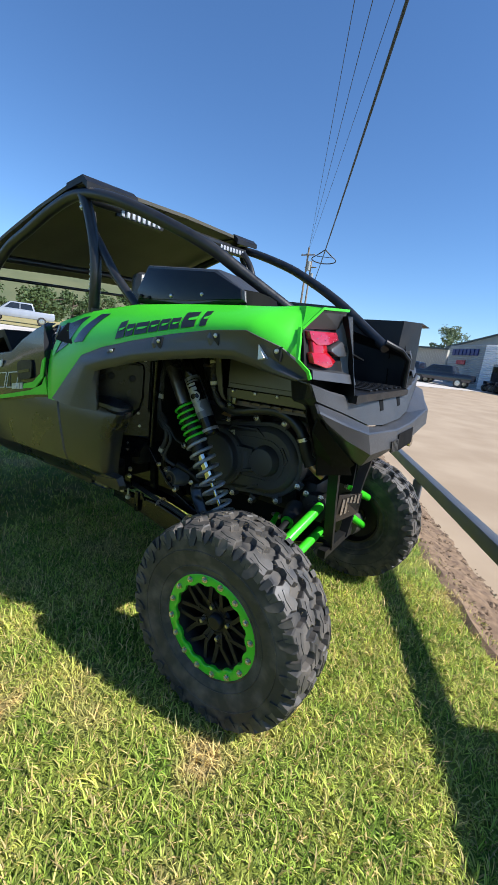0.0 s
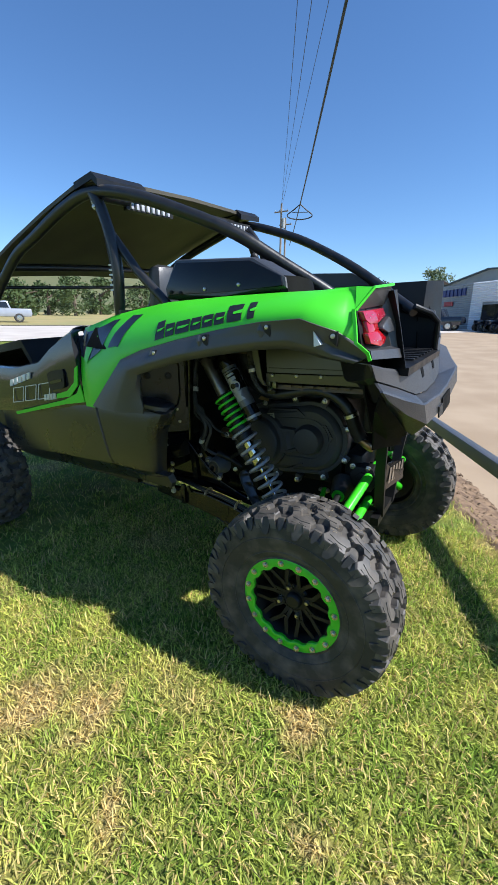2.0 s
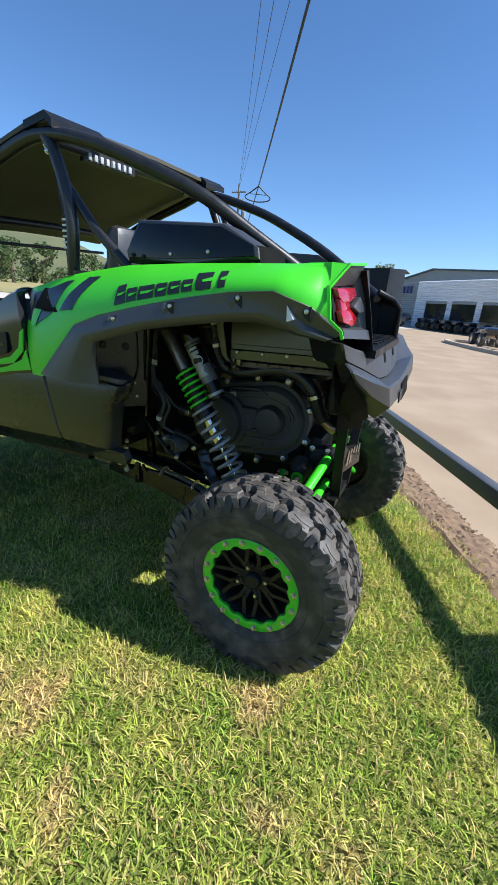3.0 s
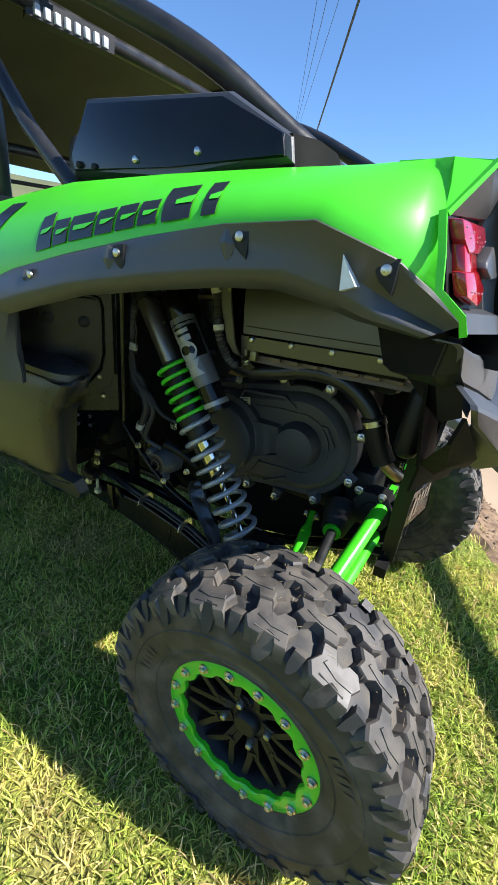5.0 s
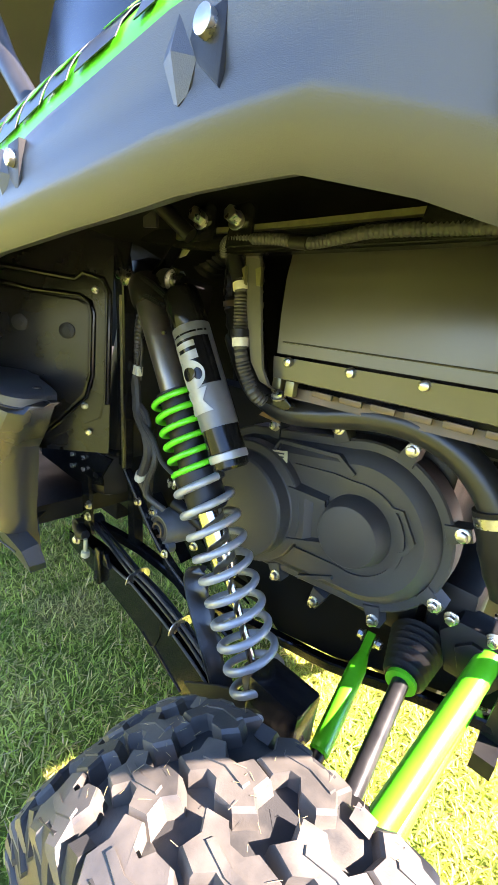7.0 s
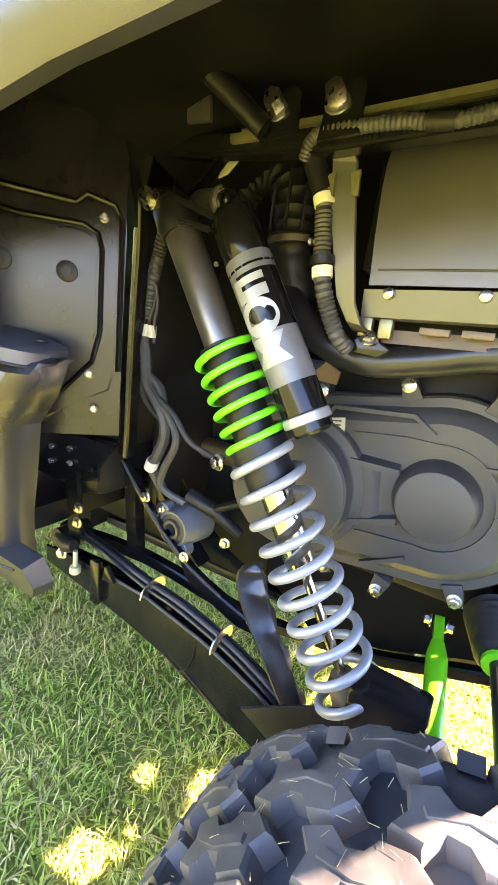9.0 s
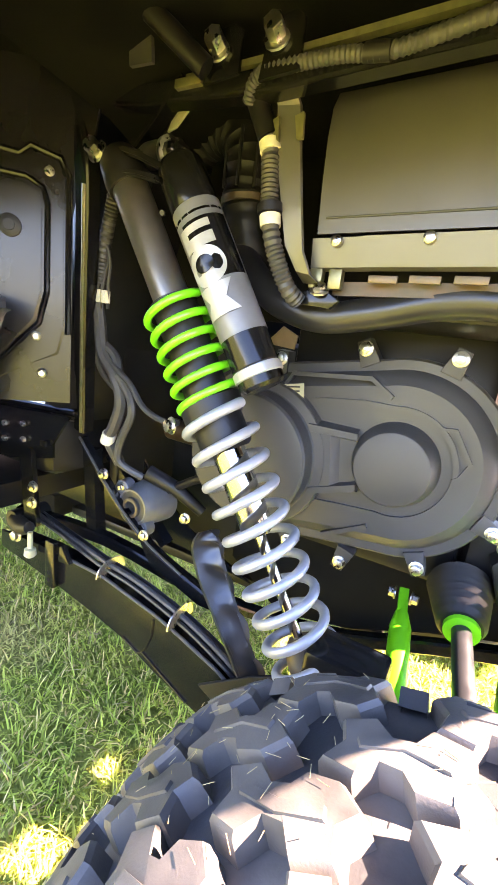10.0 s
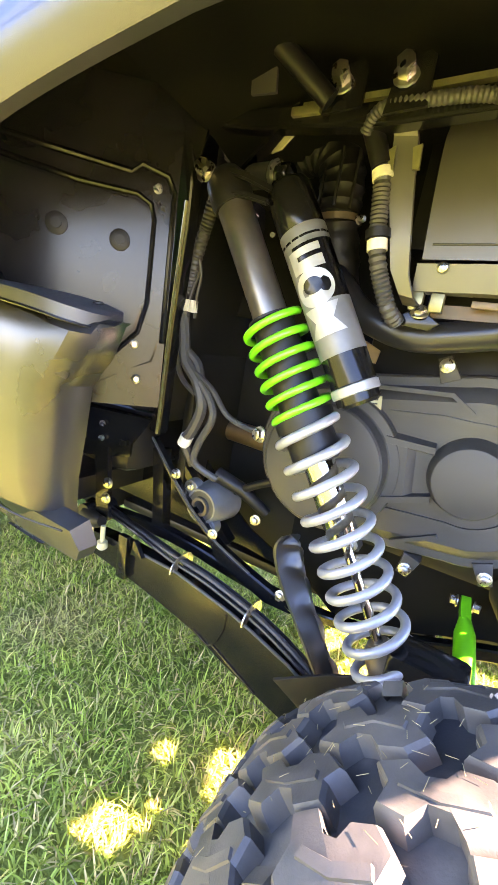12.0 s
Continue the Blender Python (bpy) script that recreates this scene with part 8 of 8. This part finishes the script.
def wheel_well():
    # front wall of the wheel well, set at an angle, with its raised field and plugs
    a, b = Vector((-1.492, 1.405)), Vector((-1.80, 1.085))
    d = (b - a).normalized()
    n = Vector((-d.y, d.x))
    if n.x < 0:
        n = -n
    at = lambda s, z, out=0.0: Vector((a.x + (b.x - a.x) * s + n.x * out, a.y + (b.y - a.y) * s + n.y * out, z))
    bm = bm_new()
    shell(bm, [[at(s, z0) for s in (0, 0.2, 0.42, 0.64)] for z0 in (0.90, 1.10, 1.30, 1.372, 1.47)], (-0.004, 0.004, 0))
    wall = part("wheel_well_panel", bm, WELLM, UTV, "dark moulded wheel-well panel")

    def field(name, pts, out, mat):
        bm = bm_new()
        f = [bm.verts.new(at(s, z, out)) for s, z in pts]
        g = [bm.verts.new(at(s, z, 0.0)) for s, z in pts]
        bm.faces.new(f)
        for i in range(len(pts)):
            j = (i + 1) % len(pts)
            bm.faces.new((f[i], f[j], g[j], g[i]))
        bmesh.ops.bevel(bm, geom=[e for e in bm.edges if all(v in f for v in e.verts)], offset=0.004, segments=2, affect="EDGES")
        return part(name, bm, mat, wall)

    field("raised_border", [(0.022, 1.262), (0.045, 1.278), (0.138, 1.287), (0.175, 1.273), (0.63, 1.283), (0.63, 0.92), (0.30, 0.925), (0.15, 0.965), (0.045, 0.985), (0.020, 1.03)], 0.007, WELLM)
    field("raised_field", [(0.092, 1.215), (0.102, 1.233), (0.15, 1.243), (0.353, 1.243), (0.62, 1.255), (0.62, 0.935), (0.323, 0.947), (0.243, 0.982), (0.123, 1.039), (0.095, 1.085)], 0.017, WELLM)
    # Black lines laid on the panel stand in for shade in its grooves.
    for name, pts, out, r in (("field_groove_line", [(0.085, 1.085), (0.083, 1.218), (0.098, 1.240), (0.15, 1.251), (0.353, 1.251), (0.62, 1.263)], 0.010, 0.0045), ("field_groove_line", [(0.085, 1.085), (0.112, 1.035), (0.235, 0.976), (0.318, 0.940), (0.62, 0.928)], 0.010, 0.0045), ("border_groove_line", [(0.012, 1.02), (0.014, 1.265), (0.040, 1.287), (0.138, 1.296), (0.175, 1.282), (0.63, 1.292)], 0.003, 0.005)):
        bm = bm_new()
        tube(bm, [at(s, z, out) for s, z in pts], r, 8)
        part(name, bm, GLOSS, wall, "gloss black line standing in for the groove's shade")
    for s, z in ((0.201, 1.176), (0.417, 1.182)):
        bm = bm_new()
        c, o = at(s, z, 0.017), Vector((n.x, n.y, 0))
        tube(bm, [c, c + o * 0.004, c + o * 0.006], [0.0165, 0.0165, 0.011], 20)
        tube(bm, [c, c + o * 0.008], 0.008, 14)
        part("plug", bm, BLACK, wall, "round black plug")
    for s, z in ((0.078, 1.265), (0.122, 1.013), (0.103, 0.951)):
        bm = bm_new()
        bolt(bm, at(s, z, 0.007), (n.x, n.y, 0), 0.0055, 0.004)
        part("panel_screw", bm, STEEL, wall, "small silver screw")
    bm = bm_new()
    for k in range(7):
        z = 1.105 - 0.0065 * k
        bar(bm, [at(0.222, z, 0.0175), at(0.55, z + 0.002, 0.0175)], 0.002, 0.002)
    part("vent_grid", bm, WELLM, wall)
    # engine and gearbox mass, kept dark behind the covers
    bm = bm_new()
    for name, lo, hi in (("engine_block", (-1.20, 1.74, 0.62), (-0.80, 2.15, 1.15)), ("cylinder_head", (-1.60, 1.80, 0.44), (-1.21, 2.10, 1.05)), ("oil_pan", (-1.2, 1.80, 0.434), (-0.72, 2.14, 0.61)), ("gearbox", (-0.79, 1.74, 0.62), (-0.70, 2.0, 0.80))):
        bm = bm_new()
        box(bm, lo, hi, None, 0.02)
        part(name, bm, BLACK, UTV)
    # Added sheets behind the covers that close off sky and sunlit lawn.
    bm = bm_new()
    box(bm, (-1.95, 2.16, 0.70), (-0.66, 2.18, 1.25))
    part("light_block_sheet", bm, LINERM, UTV)
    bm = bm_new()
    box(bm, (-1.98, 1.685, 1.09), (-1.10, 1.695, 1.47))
    part("light_block_sheet", bm, LINERM, UTV)
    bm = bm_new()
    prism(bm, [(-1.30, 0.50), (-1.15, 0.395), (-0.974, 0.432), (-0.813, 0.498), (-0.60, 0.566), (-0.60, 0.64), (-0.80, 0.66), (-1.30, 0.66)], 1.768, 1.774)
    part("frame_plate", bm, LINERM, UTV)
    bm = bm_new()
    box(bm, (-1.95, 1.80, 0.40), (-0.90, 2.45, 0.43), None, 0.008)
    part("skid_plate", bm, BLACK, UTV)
    # Added plate below the cab, hides the sunlit lawn beyond.
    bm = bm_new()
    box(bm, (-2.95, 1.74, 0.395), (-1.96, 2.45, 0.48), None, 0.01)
    part("belly_block_sheet", bm, LINERM, UTV)
    # hexagon-ribbed gearbox end
    bm = bm_new()
    prism(bm, [(-0.75, 0.72), (-0.72, 0.76), (-0.64, 0.76), (-0.61, 0.70), (-0.64, 0.64), (-0.72, 0.64)], 1.69, 1.76, 0.008)
    prism(bm, [(-0.715, 0.71), (-0.69, 0.735), (-0.655, 0.73), (-0.64, 0.70), (-0.66, 0.67), (-0.70, 0.67)], 1.68, 1.70, 0.004)
    gb = part("gearbox_end", bm, BLACK, UTV, "ribbed metal gearbox end")
    for x, z in ((-0.735, 0.765), (-0.66, 0.765)):
        bm = bm_new()
        bolt(bm, (x, 1.695, z - 0.01), (0, -1, 0), 0.010, 0.014)
        part("gearbox_bolt", bm, STEEL, gb, "silver bolt")


settled(wheel_well, WELL_PLAN)


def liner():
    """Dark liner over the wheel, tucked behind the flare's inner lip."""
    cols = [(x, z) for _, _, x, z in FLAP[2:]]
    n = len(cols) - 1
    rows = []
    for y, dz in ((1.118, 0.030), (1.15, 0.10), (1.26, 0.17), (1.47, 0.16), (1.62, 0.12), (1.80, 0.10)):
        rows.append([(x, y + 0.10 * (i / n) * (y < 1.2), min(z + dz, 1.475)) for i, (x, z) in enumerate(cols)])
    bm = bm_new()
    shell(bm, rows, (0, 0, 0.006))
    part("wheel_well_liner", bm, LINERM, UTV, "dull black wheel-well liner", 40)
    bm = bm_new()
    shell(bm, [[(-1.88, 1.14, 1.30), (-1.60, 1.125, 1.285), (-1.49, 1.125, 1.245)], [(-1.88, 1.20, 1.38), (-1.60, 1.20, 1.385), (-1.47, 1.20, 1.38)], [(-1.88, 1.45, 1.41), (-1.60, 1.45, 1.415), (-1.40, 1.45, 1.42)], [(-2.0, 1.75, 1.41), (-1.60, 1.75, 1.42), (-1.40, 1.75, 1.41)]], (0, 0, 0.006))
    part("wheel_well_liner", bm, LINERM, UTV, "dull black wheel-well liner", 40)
    for x, y, z in ((-1.40, 1.38, 1.415), (-1.26, 1.34, 1.445), (-1.12, 1.36, 1.462), (-1.02, 1.33, 1.470), (-0.90, 1.35, 1.473)):
        bm = bm_new()
        tube(bm, [(x, y, z + 0.02), (x, y, z - 0.004), (x, y, z - 0.008)], [0.012, 0.012, 0.006], 12)
        part("liner_plug", bm, BLACK, UTV)


liner()


def rear_frame():
    for y, s in ((1.70, 1), (2.12, -1)):
        bm = bm_new()
        bar(bm, [(-0.58, y - 0.10 * s, 1.07), (-0.60, y + 0.02 * s, 0.76), (-0.605, y + 0.11 * s, 0.48)], 0.022, 0.046, (1, 0, 0))
        part("rear_frame_bar", bm, BLACK, UTV)
    bm = bm_new()
    g = [[Vector((-0.582, 1.76, 0.775)), Vector((-0.55, 2.02, 0.735))], [Vector((-0.585, 1.78, 0.63)), Vector((-0.542, 1.98, 0.64))]]
    shell(bm, g, (-0.008, 0, 0))
    plate = part("rear_plate", bm, GLOSS, UTV, "black slotted rear plate")
    for k in range(5):
        bm = bm_new()
        y = 1.80 + 0.040 * k
        prism_pts = [(y, 0.745), (y + 0.022, 0.742), (y + 0.016, 0.665), (y - 0.006, 0.665)]
        v = [bm.verts.new((-0.578 + 0.135 * (a - 1.76), a, b)) for a, b in prism_pts]
        bm.faces.new(v)
        part("plate_slot", bm, STEEL, plate, "bright cut-out bar")
    bm = bm_new()
    bar(bm, [(-0.61, 1.74, 0.47), (-0.61, 2.10, 0.49)], 0.04, 0.04)
    part("rear_crossbar", bm, BLACK, UTV)
    bm = bm_new()
    tube(bm, [(-0.612, 1.50, 0.985), (-0.612, 1.50, 0.992), (-0.611, 1.50, 1.01), (-0.606, 1.50, 1.14), (-0.605, 1.50, 1.16), (-0.605, 1.50, 1.167)], [0.014, 0.024, 0.030, 0.030, 0.024, 0.012], 24)
    part("breather_canister", bm, BLACK, UTV, "dark rounded canister inside the tail", 50)
    bm = bm_new()
    tube(bm, [(-0.72, 2.48, 0.395), (-0.72, 2.38, 0.40)], [0.09, 0.08], 20)
    part("brake_disc", bm, SHIELD, UTV)


rear_frame()


# bits of dry grass caught in the tread
def caught_straw(count, rng):
    bm = bm_new()
    for _ in range(count):
        a, c = rng.uniform(0.4, 2.9), rng.uniform(-0.10, 0.11)
        r = 0.399 - 0.32 * max(0.0, abs(c) - 0.045) ** 2 / 0.125
        p = HUB + Vector((r * math.cos(a), c, r * math.sin(a)))
        t = rng.uniform(0, 3.14)
        along_v = Vector((-math.sin(a) * math.cos(t), math.sin(t), math.cos(a) * math.cos(t)))
        L = rng.uniform(0.002, 0.009)
        tube(bm, [p - along_v * L, p + along_v * L + Vector((0, 0, 0.001))], 0.00032, 3)
    return bm


tagged(part("straw_bits", caught_straw(170, random.Random(12)), STRAW), "dry grass bits stuck on the tyre tread", "straw", kind="stuff")


# an unseen copy of the vehicle, added beside the lawn to cast a shadow
second = copy_thing(UTV, pose(2.84, 1.73, -0.16, 0, 0, 22.6))
tagged(second, "unseen copy of the off-road vehicle, added to cast a shadow on the lawn")
